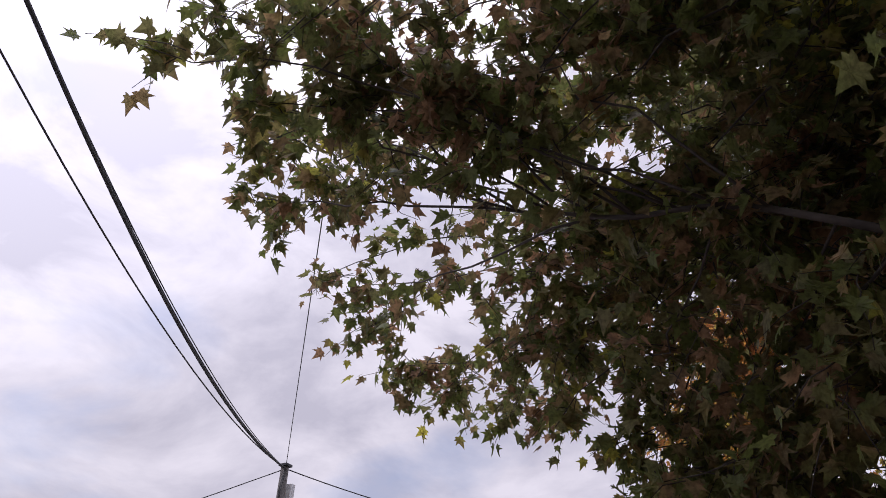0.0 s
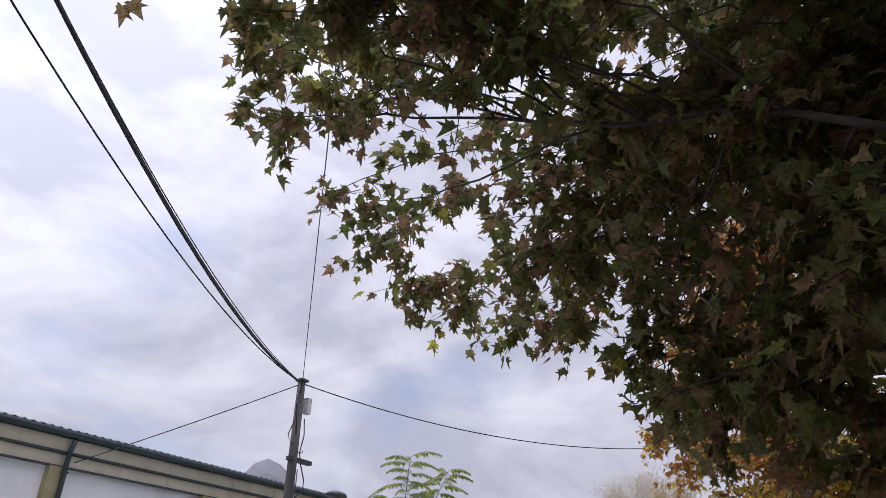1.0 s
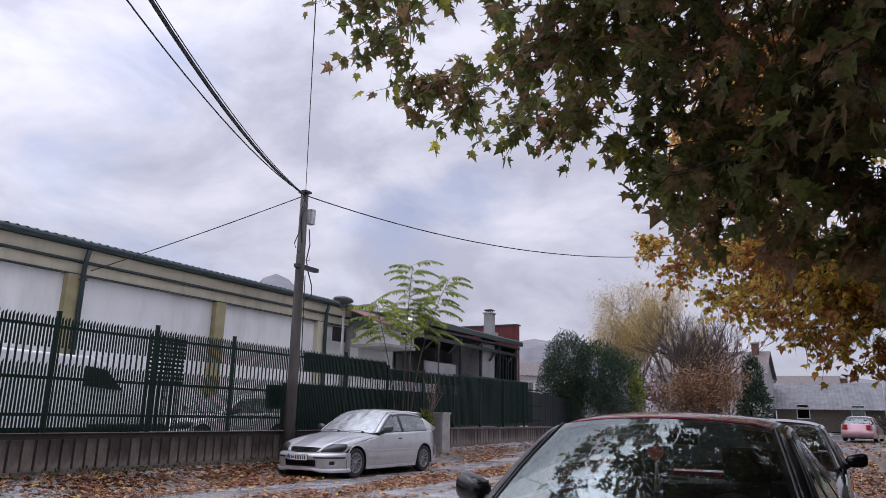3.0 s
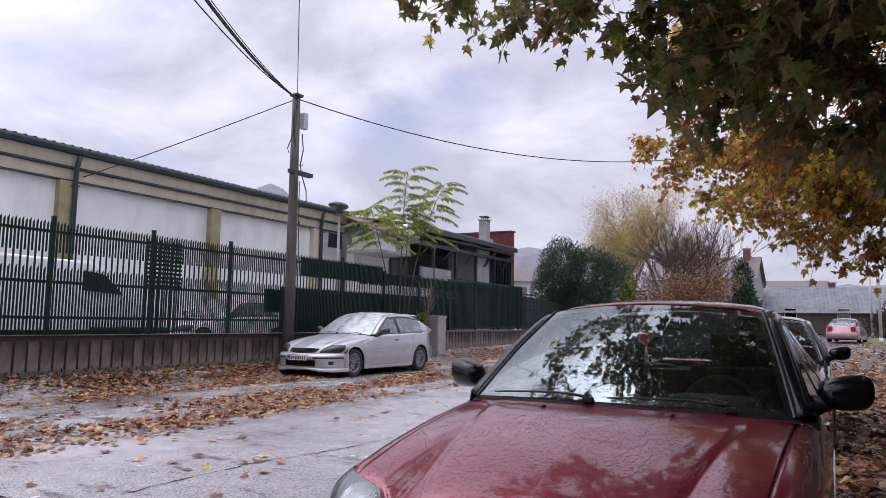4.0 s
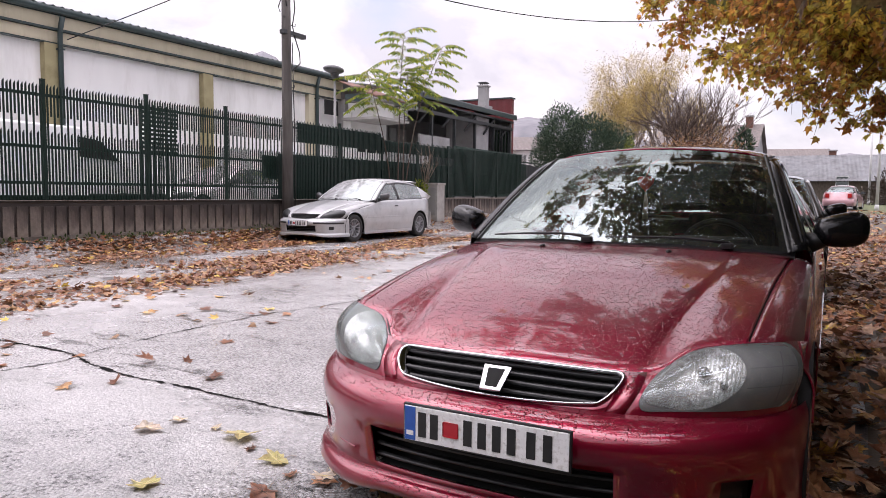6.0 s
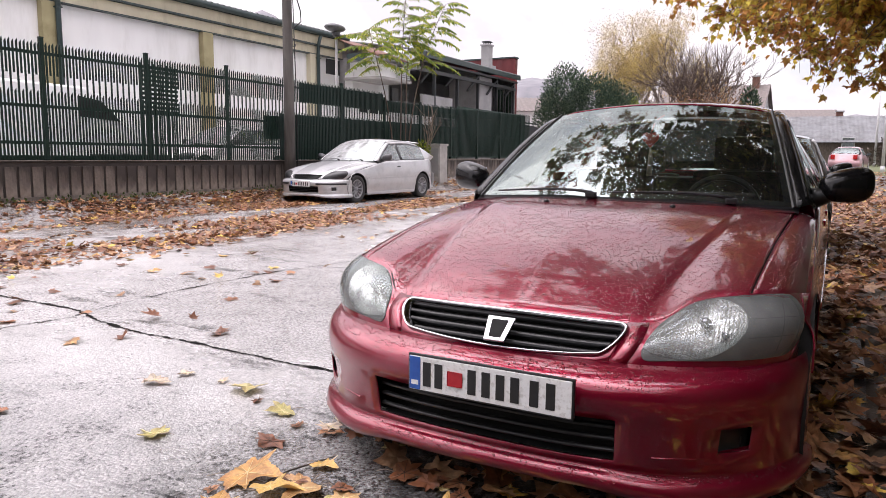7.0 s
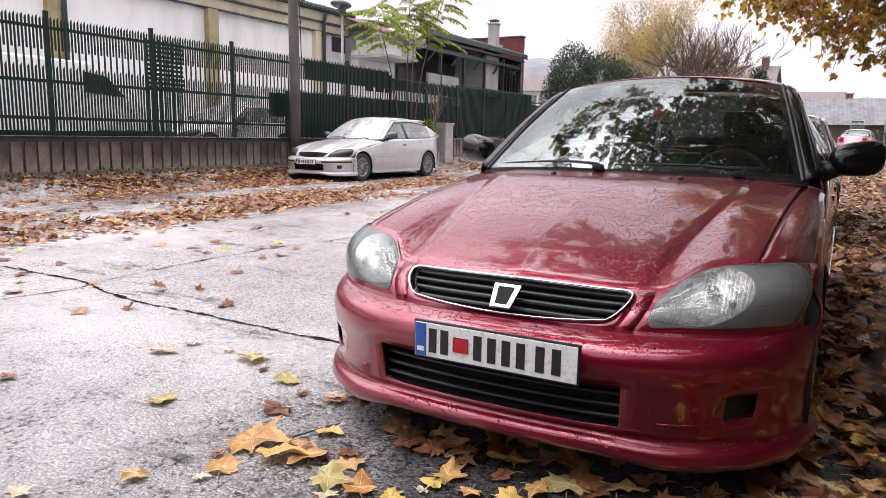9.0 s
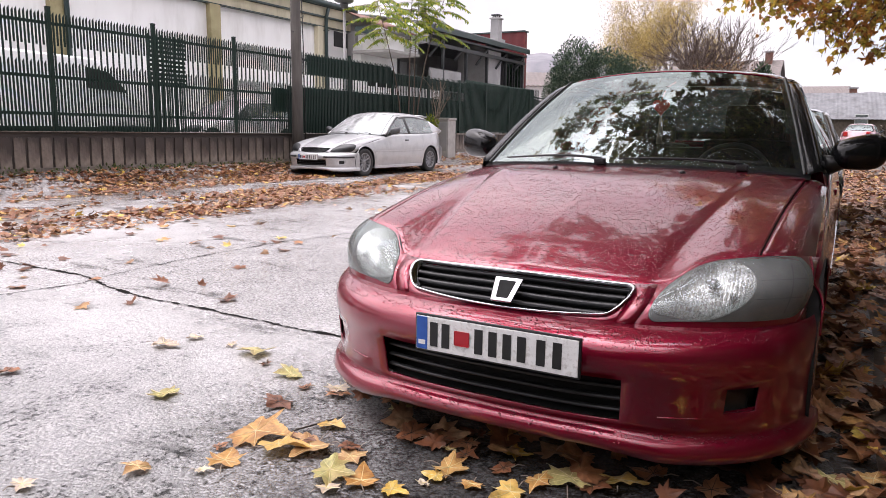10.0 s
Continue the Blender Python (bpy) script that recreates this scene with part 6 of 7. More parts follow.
GREEN_TIPS = [(-3.44, 3.20, 5.15, 0.26), (-3.11, 3.00, 5.61, 0.45), (-3.31, 3.49, 5.02, 0.22), (-3.48, 4.26, 4.90, 0.27), (-3.35, 5.00, 4.75, 0.45), (-3.20, 5.45, 4.50, 0.45), (-3.00, 6.05, 4.45, 0.42), (-2.45, 6.20, 4.20, 0.42), (-3.20, 4.65, 5.00, 0.35), (-3.00, 3.55, 5.35, 0.40), (-1.80, 5.79, 3.90, 0.45), (-1.00, 4.75, 3.10, 0.30), (-0.60, 4.10, 2.72, 0.24), (-2.19, 2.4, 5.55, 0.34), (-1.76, 2.4, 5.10, 0.32), (-1.42, 2.4, 5.00, 0.32)]
GREEN_RIM = [(-1.46, 2.4, 4.66, 0.22), (-1.15, 2.4, 4.62, 0.28), (-1.98, 2.4, 4.80, 0.30), (-2.45, 2.4, 4.92, 0.24), (-1.39, 4.6, 3.32, 0.20), (-1.00, 4.6, 3.14, 0.22), (-0.65, 4.6, 2.96, 0.22), (-0.33, 4.6, 2.84, 0.22), (-0.02, 4.6, 2.80, 0.25), (0.27, 4.6, 2.80, 0.25), (-0.12, 5.0, 2.52, 0.26), (0.14, 5.0, 2.42, 0.26), (0.36, 4.9, 2.28, 0.25), (0.44, 4.6, 2.08, 0.20), (0.24, 5.2, 2.72, 0.36), (0.58, 5.0, 2.55, 0.36), (-0.36, 5.2, 2.72, 0.26), (-0.48, 4.6, 3.18, 0.3), (0.14, 4.6, 3.10, 0.3), (0.44, 4.6, 2.66, 0.2)]
GREEN_EDGE = [(-2.26, 2.00, 4.87, 0.26), (-2.37, 2.13, 4.70, 0.22), (-2.67, 2.52, 4.78, 0.26), (-2.05, 1.85, 5.00, 0.28), (-1.00, 4.45, 4.15, 0.52), (-1.35, 4.70, 3.95, 0.42), (-1.60, 5.00, 4.10, 0.40), (-0.66, 4.95, 2.84, 0.26), (-0.50, 5.10, 2.68, 0.26), (-0.85, 5.00, 3.00, 0.24), (-1.05, 3.60, 5.15, 0.45), (-0.55, 3.70, 5.30, 0.50), (-1.50, 4.40, 4.50, 0.40), (-0.75, 4.10, 4.70, 0.50), (-1.27, 2.90, 4.20, 0.30), (-0.94, 3.07, 4.34, 0.34), (-0.61, 3.27, 4.07, 0.36), (-0.20, 3.33, 4.09, 0.40), (0.16, 3.33, 3.78, 0.40)]
GREEN_HEART = [(-0.04, 3.90, 3.92, 1.05), (0.25, 3.45, 2.82, 0.50), (-1.19, 4.31, 4.78, 0.85), (-1.97, 3.48, 5.28, 0.65), (-0.80, 4.57, 3.55, 0.60), (-1.85, 4.92, 4.45, 0.60), (0.64, 3.63, 4.27, 0.95), (0.50, 3.30, 3.15, 0.55), (-0.05, 4.15, 2.85, 0.36), (-2.20, 4.66, 5.48, 0.30)]
GREEN_HIGH = [(-0.3, 3.0, 5.6, 0.6), (0.5, 3.2, 5.5, 0.7), (-1.5, 2.7, 5.7, 0.5), (0.9, 3.4, 5.1, 0.7), (-2.99, 1.63, 5.05, 0.27), (-2.62, 1.77, 5.30, 0.33), (-1.96, 2.37, 5.42, 0.55), (-0.98, 2.97, 5.45, 0.65), (0.07, 2.98, 4.95, 0.75), (0.6, 4.2, 6.0, 1.1), (2.0, 5.0, 5.6, 1.4), (1.6, 3.2, 4.5, 1.0), (2.4, 6.4, 4.9, 1.2), (3.5, 4.2, 5.0, 1.2), (0.9, 5.3, 4.2, 0.9), (1.0, 3.4, 3.3, 0.6)]
# clumps out of view, added to shade the verge and darken the bonnet's reflections
GREEN_UNSEEN = [(1.4, 6.2, 3.0, 0.8), (2.2, 7.4, 3.2, 0.9), (1.2, 2.2, 3.6, 0.8), (2.0, 1.0, 3.4, 0.9), (3.0, 3.6, 3.4, 1.0), (3.2, 6.0, 3.4, 1.0), (1.7, 8.4, 3.2, 0.6), (1.2, 1.2, 5.0, 1.0), (3.4, 1.6, 4.6, 1.3), (2.4, 2.6, 6.6, 1.3), (-0.6, 1.2, 6.0, 0.7), (3.8, 2.6, 3.6, 1.2), (2.2, 0.2, 4.2, 1.2), (4.0, 5.6, 3.8, 1.2), (1.9, 4.6, 3.2, 0.8), (3.4, 7.6, 3.6, 1.2)]
GREEN_TOP = [(0.1, 5.6, 4.7, 0.8), (-0.2, 6.6, 5.6, 0.9), (0.5, 6.0, 5.4, 0.9), (0.4, 6.4, 6.5, 1.3), (2.0, 7.0, 7.4, 1.4), (-0.5, 5.4, 7.0, 0.9), (1.5, 8.2, 6.6, 1.3), (-0.9, 4.4, 6.2, 0.8), (2.6, 2.0, 5.6, 1.3), (0.6, 0.4, 6.2, 1.0)]
plane_tree("plane_tree", (2.4, 3.0, 0.0), (2.35, 3.1, 2.9), GREEN_TIPS + GREEN_RIM + GREEN_EDGE + GREEN_HEART + GREEN_HIGH + GREEN_UNSEEN + GREEN_TOP, GREEN_LEAF, 345, 0.122, 11, "plane tree with mostly green broad lobed leaves")
GOLD_TIPS = [(-2.66, 12.5, 4.35, 0.42), (-2.30, 12.7, 3.85, 0.45), (-1.62, 12.4, 3.35, 0.42), (-0.98, 12.0, 3.02, 0.40), (-0.39, 11.1, 2.70, 0.38), (-0.03, 10.6, 2.48, 0.34), (0.27, 10.1, 2.60, 0.36), (0.48, 9.15, 2.05, 0.28), (-2.0, 12.6, 4.55, 0.6), (-1.2, 11.9, 3.85, 0.6), (-0.45, 9.75, 3.6, 0.8), (0.40, 8.95, 3.15, 0.7), (-0.60, 8.60, 4.40, 0.8), (-0.4, 10.6, 3.2, 0.5), (0.15, 9.4, 2.75, 0.45), (-0.62, 10.2, 2.62, 0.26), (-0.30, 9.6, 2.30, 0.26), (0.02, 9.4, 2.12, 0.22), (0.25, 9.2, 2.25, 0.26), (-1.05, 10.4, 2.85, 0.25), (0.40, 9.6, 1.95, 0.18)]
GOLD_BACK = [(-0.8, 10.0, 6.4, 1.2), (0.8, 11.0, 6.8, 1.4), (-1.6, 12.6, 6.4, 1.1), (1.2, 8.6, 7.0, 1.3), (1.2, 10.5, 4.0, 1.2), (2.2, 12.0, 5.0, 1.5), (-0.9, 11.3, 4.9, 1.0), (2.8, 9.2, 4.2, 1.2), (0.9, 8.8, 5.2, 1.0), (-1.4, 12.4, 4.1, 0.6), (0.9, 8.4, 2.6, 0.4), (0.0, 9.6, 3.1, 0.5), (-1.1, 13.0, 3.5, 0.5), (-0.2, 8.4, 5.6, 0.9), (-1.8, 11.5, 5.6, 0.8)]
plane_tree("plane_tree", (2.6, 10.2, 0.0), (2.55, 10.2, 2.8), GOLD_TIPS + GOLD_BACK, GOLD_LEAF, 620, 0.092, 23, "plane tree with golden and brown autumn leaves")
# unseen tree behind the camera, added so the bumper reflects something dark
UNSEEN_CROWN = [(1.6, -5.5, 4.2, 1.6), (3.6, -5.0, 4.6, 1.8), (2.6, -7.5, 5.0, 1.8), (0.4, -6.8, 4.8, 1.4), (2.4, -3.2, 4.4, 1.5), (4.8, -6.8, 4.2, 1.6), (2.6, -5.5, 6.4, 1.6), (0.6, -4.6, 3.4, 1.1), (-0.7, -6.2, 4.2, 1.3), (1.2, -8.6, 3.4, 1.5), (-0.4, -8.8, 5.2, 1.5)]
plane_tree("plane_tree", (2.6, -5.6, 0.0), (2.6, -5.6, 2.8), UNSEEN_CROWN, GREEN_LEAF, 130, 0.2, 29, "plane tree with mostly green broad lobed leaves", False)


def pinnate_tree(name, base, stems, seed, label):
    """Slim stems with arching fronds of paired leaflets at the top."""
    rnd = random.Random(seed)
    root = thing(name, base, label, "tree")
    lv, lf = [], []
    ribs = []
    for dx, dy, h, lx, ly, n, reach in stems:
        pts = [Vector((dx + lx * t * t, dy + ly * t * t, h * t)) + Vector((0.03 * math.sin(5 * t + dx), 0.03 * math.cos(4 * t + dy), 0)) for t in np.linspace(0, 1, 9)]
        tube("stem", pts, [0.024 - 0.002 * k for k in range(9)], BARE_TWIG, root, sides=8)
        for k in range(n):
            t = 1.0 - reach * (k / n) ** 1.1
            i = min(7, int(t * 8))
            s = pts[i].lerp(pts[i + 1], t * 8 - i)
            # fronds leave on alternate sides, in loose tiers, and arch over
            a = k * 2.4 + rnd.uniform(-0.5, 0.5)
            ln = rnd.uniform(0.65, 1.12)
            lift = rnd.uniform(0.25, 0.6) * (1.0 - 0.5 * k / n)
            dirh = Vector((math.cos(a), math.sin(a), 0))
            rib = [s + dirh * ln * u + Vector((0, 0, ln * (lift * u - 0.52 * u * u))) for u in np.linspace(0, 1, 8)]
            ribs.append((rib, [0.007] * 4 + [0.005, 0.004, 0.003, 0.002]))
            sd = Vector((-dirh.y, dirh.x, 0))
            for m in range(15):
                u = 0.16 + 0.84 * m / 14
                j = min(6, int(u * 7))
                p = rib[j].lerp(rib[j + 1], u * 7 - j)
                for sg in (-1, 1):
                    L = 0.22 * (1 - 0.8 * abs(u - 0.45)) * rnd.uniform(0.75, 1.2)
                    e = p + sd * sg * L * rnd.uniform(0.45, 0.8) + dirh * L * rnd.uniform(0.1, 0.4) + Vector((0, 0, -L * rnd.uniform(0.45, 0.85)))
                    w = dirh * 0.033
                    mid = p.lerp(e, 0.4)
                    b = len(lv)
                    lv += [p, mid + w, e, mid - w]
                    lf += [(b, b + 1, b + 2, b + 3)]
    tubes("leaf_rib_mass", ribs, PALE_TWIG, root, sides=4)["kind"] = "stuff"
    linked("crown", lv, lf, AILANTHUS, root, smooth=False)["kind"] = "stuff"
    return root


pinnate_tree("tree_of_heaven", (-11.25, 18.0, 0.24), [(0.0, 0.0, 5.70, -0.15, 0.7, 27, 0.36), (0.02, 0.35, 5.55, 0.25, 2.0, 27, 0.38), (-0.05, -0.25, 4.25, -0.1, -1.0, 24, 0.24), (0.05, 0.2, 4.5, 0.0, 0.4, 12, 0.16)], 5, "slim tree of heaven with pale yellow-green feathery leaves")


def twiggy(name, base, height, spread, seed, mat, label, levels=5, leaf=None, leaves=0, leaf_size=0.05, trunk=0.09, fan=0.5, lean=0.0, forks=3):
    """A recursive bare tree; leaf clumps of small quads at the tips if leaf is given."""
    rnd = random.Random(seed)
    root = thing(name, base, label, "tree")
    trunk_lines, lines, tips = [], [], []

    def grow(p, d, ln, r, level):
        n = 4
        pts, q, dd = [p], p, d
        for k in range(n):
            dd = (dd + Vector((rnd.gauss(0, 0.10), rnd.gauss(0, 0.10), rnd.gauss(0.04, 0.06)))).normalized()
            q = q + dd * ln / n
            pts.append(q)
        (trunk_lines if level == 0 else lines).append((pts, [r * (1 - 0.12 * k) for k in range(n + 1)]))
        if level >= levels:
            tips.append((q, dd))
            return
        for k in range(forks if level else forks + 2):
            ax = Vector((rnd.gauss(0, 1), rnd.gauss(0, 1), rnd.gauss(0, 0.5))).normalized()
            nd = (dd + ax * fan * rnd.uniform(0.6, 1.3)).normalized()
            start = pts[-1] if k == 0 else pts[2 + rnd.randrange(3)]
            grow(start, nd, ln * rnd.uniform(0.62, 0.85) * spread, r * 0.6, level + 1)
    grow(Vector((0, 0, -0.05)), Vector((lean, 0, 1)).normalized(), height * 0.30, trunk, 0)
    tubes("trunk", trunk_lines, mat, root, sides=8)
    tubes("branch_mass", lines, mat, root, sides=3)["kind"] = "stuff"
    if leaf is not None:
        lv, lf = [], []
        for q, dd in tips:
            for k in range(leaves):
                c = q + Vector((rnd.gauss(0, 1), rnd.gauss(0, 1), rnd.gauss(-0.7, 1.3))) * 0.26
                u = Vector((rnd.gauss(0, 1), rnd.gauss(0, 1), rnd.gauss(0, 1))).normalized() * leaf_size
                w = u.orthogonal().normalized() * leaf_size * 0.6
                b = len(lv)
                lv += [c - u, c + w, c + u, c - w]
                lf.append((b, b + 1, b + 2, b + 3))
        linked("crown", lv, lf, leaf, root, smooth=False)["kind"] = "stuff"
    return root


twiggy("bare_sapling", (-11.2, 19.2, 0.26), 3.1, 1.0, 3, PALE_TWIG, "leafless pale sapling beside the cabinet", 3, trunk=0.03, fan=0.45)
twiggy("birch_tree", (-11.2, 44.0, 0.5), 9.6, 1.0, 8, PALE_BARE, "tall birch with thin yellow autumn leaves", 5, BIRCH_LEAF, 34, 0.042, 0.12, 0.47)
twiggy("birch_tree", (-9.6, 45.5, 0.5), 9.5, 1.0, 18, PALE_BARE, "tall birch with thin yellow autumn leaves", 5, BIRCH_LEAF, 36, 0.042, 0.11, 0.47)
twiggy("birch_tree", (-12.8, 46.0, 0.5), 8.2, 1.0, 19, PALE_BARE, "tall birch with thin yellow autumn leaves", 5, BIRCH_LEAF, 22, 0.042, 0.11, 0.47)
for k, (x, y, h) in enumerate(((-7.9, 42.0, 7.8), (-6.9, 41.0, 7.4), (-6.6, 43.0, 6.8), (-8.6, 44.0, 8.6), (-6.9, 45.0, 8.4))):
    twiggy("bare_tree", (x, y, 0.5), h, 1.0, 31 + 6 * k, BARE_TWIG, "leafless brown-branched garden tree", 5, trunk=0.13, fan=0.53)
RUST = leaf_material("rusty_shrub_leaf", ((0.0, (0.10, 0.05, 0.025)), (0.6, (0.20, 0.10, 0.045)), (1.0, (0.30, 0.17, 0.06))), 0.3)
for k, (x, y, h) in enumerate(((-7.0, 39.0, 4.4), (-5.8, 39.5, 4.6), (-5.0, 40.5, 4.6), (-8.2, 38.5, 4.2), (-6.4, 40.4, 5.0))):
    twiggy("rusty_shrub", (x, y, 0.3), h, 1.0, 51 + k, BARE_TWIG, "rust-brown thinning autumn shrub", 4, RUST, 14, 0.07, 0.06, 0.7)


def spray_mass(name, base, blobs, count, size, mat, seed, label, category="hedge", up=0.5):
    """A dense evergreen or ivy mass of many small sprays round a few lobes."""
    rnd = random.Random(seed)
    root = thing(name, base, label, category)
    lv, lf = [], []
    total = sum(b[3] * b[5] for b in blobs)
    for x, y, z, rx, ry, rz in blobs:
        for k in range(int(count * rx * rz / total)):
            d = Vector((rnd.gauss(0, 1), rnd.gauss(0, 1), rnd.gauss(0, 1))).normalized()
            k2 = rnd.uniform(0.62, 1.06)
            wob = 1 + 0.16 * noise.noise((d.x * 3 + x, d.y * 3, d.z * 3 + z))
            c = Vector((x + d.x * rx * k2 * wob, y + d.y * ry * k2 * wob, max(0.02, z + d.z * rz * k2 * wob)))
            g = (d + Vector((rnd.gauss(0, 0.4), rnd.gauss(0, 0.4), up + rnd.gauss(0, 0.4)))).normalized() * size * rnd.uniform(0.6, 1.4)
            w = g.orthogonal().normalized()
            w = (Matrix.Rotation(rnd.uniform(0, 6.28), 3, g.normalized()) @ w) * size * (0.2 if mat is CONIFER else 0.32)
            b = len(lv)
            lv += [c, c + g * 0.55 + w, c + g, c + g * 0.45 - w]
            lf.append((b, b + 1, b + 2, b + 3))
    tube("trunk", [(blobs[0][0], blobs[0][1], -0.1), (blobs[0][0], blobs[0][1], blobs[0][2])], 0.12, BARK, root)
    linked("foliage", lv, lf, mat, root, smooth=False)["kind"] = "stuff"
    return root


spray_mass("conifer_hedge", (-12.4, 35.0, 0.4), [(-0.2, 0, 2.0, 1.1, 1.2, 2.2), (0.2, 0.4, 3.4, 1.2, 1.2, 1.9), (1.4, 1.0, 3.0, 1.4, 1.3, 1.9), (2.4, 1.5, 2.4, 1.3, 1.2, 2.0), (1.0, 0.5, 1.3, 2.3, 1.3, 1.6)], 60000, 0.11, CONIFER, 61, "dense dark green evergreen hedge mass")
spray_mass("ivy_column", (-8.9, 36.0, 0.3), [(0, 0, 1.7, 0.35, 0.35, 1.9)], 1500, 0.12, IVY, 63, "yellow-green ivy on a post", "climber", -0.6)
spray_mass("conifer", (-4.7, 47.0, 0.4), [(0, 0, 1.6, 0.9, 0.9, 1.7), (0, 0, 3.4, 0.5, 0.5, 1.5)], 3000, 0.25, CONIFER, 67, "small dark spruce beside a house", "tree")
spray_mass("shrub", (-11.1, 18.3, 0.25), [(0, 0, 0.45, 0.35, 0.5, 0.45), (0.05, 0.7, 0.75, 0.25, 0.35, 0.5)], 900, 0.09, IVY, 71, "low yellow-green weeds at the wall", "shrub", 0.4)
BARK_LEAF = leaf_material("dark_brown_leaf", ((0.0, (0.03, 0.022, 0.018)), (1.0, (0.10, 0.075, 0.055))), 0.2)
spray_mass("dark_bush", (2.6, 62.0, 0.5), [(0.6, 0, 0.7, 1.2, 1.0, 0.9), (1.8, 0, 1.2, 1.5, 1.2, 1.7), (3.6, 0, 1.4, 1.4, 1.2, 1.9)], 5000, 0.16, BARK_LEAF, 73, "brown half-bare bush by the far road", "shrub")
WEED = leaf_material("dark_weed", ((0.0, (0.03, 0.05, 0.015)), (0.7, (0.07, 0.10, 0.03)), (1.0, (0.16, 0.15, 0.05))), 0.3)
rnd = random.Random(91)
spray_mass("weed_strip", (-11.3, 9.0, 0.22), [(rnd.uniform(-0.08, 0.12), y, 0.03, 0.16, 0.3, rnd.uniform(0.02, 0.07)) for y in np.linspace(-5.5, 8.5, 34)], 750, 0.06, WEED, 93, "dark green weeds along the foot of the wall", "weeds", 0.8)
# ---- pole, wires, lamp, cabinet, far houses ----
PX, PY = -11.33, 13.28
pole = thing("utility_pole", (PX, PY, 0.24), "weathered grey wooden utility pole beside the wall", "utility pole")
tube("shaft", [(0, 0, -0.1), (0, 0, 2.0), (0.0, -0.02, 4.5), (0.0, -0.03, 6.52)], [0.135, 0.125, 0.11, 0.095], WOOD_POLE, pole, sides=14)
part("crossarm", boxes((-0.05, -0.20, 4.56, 0.09, 0.60, 4.66), bevel=0.012), DARK_FRAME, pole)
part("junction_box", boxes((0.0, 0.11, 5.72, 0.16, 0.26, 6.12), bevel=0.02), LIGHT_PAINT, pole, "light grey junction box")
part("pole_cap", boxes((-0.12, -0.14, 6.50, 0.12, 0.10, 6.56), bevel=0.01), DARK_FRAME, pole)
for pts, r in ((((0.06, 0.16, 5.6), (0.08, 0.20, 5.2), (0.06, 0.13, 4.8), (0.08, 0.18, 4.55), (0.08, 0.36, 4.2), (0.08, 0.38, 3.95), (0.05, 0.14, 3.75)), 0.014),
               (((0.08, -0.12, 6.4), (0.10, -0.24, 5.9), (0.10, -0.22, 5.5), (0.12, -0.42, 5.1), (0.12, -0.36, 5.0)), 0.013),
               (((0.08, -0.10, 6.3), (0.08, -0.18, 5.8), (0.08, -0.10, 5.2)), 0.012),
               (((0.06, 0.12, 4.4), (0.12, 0.11, 2.5), (0.14, 0.12, 0.1)), 0.012)):
    tube("pole_cable", pts, r, WIRE, pole, sides=6)
for z, dy in ((4.95, -0.22), (4.80, 0.24), (3.35, 0.2), (3.0, -0.22), (2.55, 0.2)):
    tube("pole_hook", [(0.02, 0, z), (0.05, dy, z), (0.05, dy * 1.02, z + 0.06)], 0.010, DARK_FRAME, pole, sides=6)
TOP = Vector((PX, PY, 6.70))


def wire(path, r, label):
    ob = tube("overhead_wire", path, r, WIRE, sides=6)
    return tagged(ob, label, "wire", "overhead wires")


def sagging(end, a, b, s_end, off=(0, 0, 0), steps=30):
    """Span from the pole towards end (x, y) with height a*s + b*s*s along it."""
    e = Vector((*end, 0))
    return [Vector((TOP.x + (e.x - TOP.x) * s, TOP.y + (e.y - TOP.y) * s, TOP.z + a * s + b * s * s)) + Vector(off) * (1 - s) for s in np.linspace(0, s_end, steps)]


wire(sagging((-5.1, 1.63), -2.2, 2.39, 1.7), 0.024, "thick black overhead cable bundle")
wire(sagging((-5.1, 1.63), -2.12, 2.34, 1.7, (0, 0.05, 0.0)), 0.013, "thin black overhead cable")
wire(sagging((-5.1, 1.63), -1.79, 1.99, 1.7), 0.009, "thin black overhead cable")
wire(sagging((-5.45, 1.72), -2.1, 1.96, 1.7), 0.012, "thin black overhead cable")
wire([Vector((PX, PY, 6.72)).lerp(Vector((2.4, -2.6, 7.9)), t) + Vector((0, 0, -0.25 * math.sin(math.pi * t))) for t in np.linspace(0, 1, 20)], 0.008, "thin overhead wire crossing the street")
wire([Vector((TOP.x + 6.13 * s, TOP.y + 10.22 * s, TOP.z - 2.01 * s + 1.97 * s * s)) for s in np.linspace(0, 1.25, 30)], 0.014, "black overhead cable running down the street")
wire([TOP.lerp(Vector((-16.0, 10.85, 4.66)), t) + Vector((0, 0, -0.03 * math.sin(math.pi * t))) for t in np.linspace(0, 1, 16)], 0.012, "black cable from the pole to the hall")

lamp = thing("street_lamp", (-12.0, 16.0, 0.74), "grey yard lamp behind the fence", "street lamp")
tube("post", [(0, 0, -0.34), (0, 0, 3.62)], [0.045, 0.034], GREY_WALL, lamp, sides=12)
bm = bmesh.new()
bmesh.ops.create_uvsphere(bm, u_segments=20, v_segments=10, radius=1.0, matrix=Matrix.Translation((0, -0.05, 3.72)) @ Matrix.Diagonal((0.22, 0.38, 0.11, 1)))
part("lamp_head", bm, GREY_PLASTIC, lamp, "dark grey rounded lamp head", smooth=True)
tube("collar", [(0, 0, 3.5), (0, 0, 3.66)], [0.09, 0.13], GREY_PLASTIC, lamp)

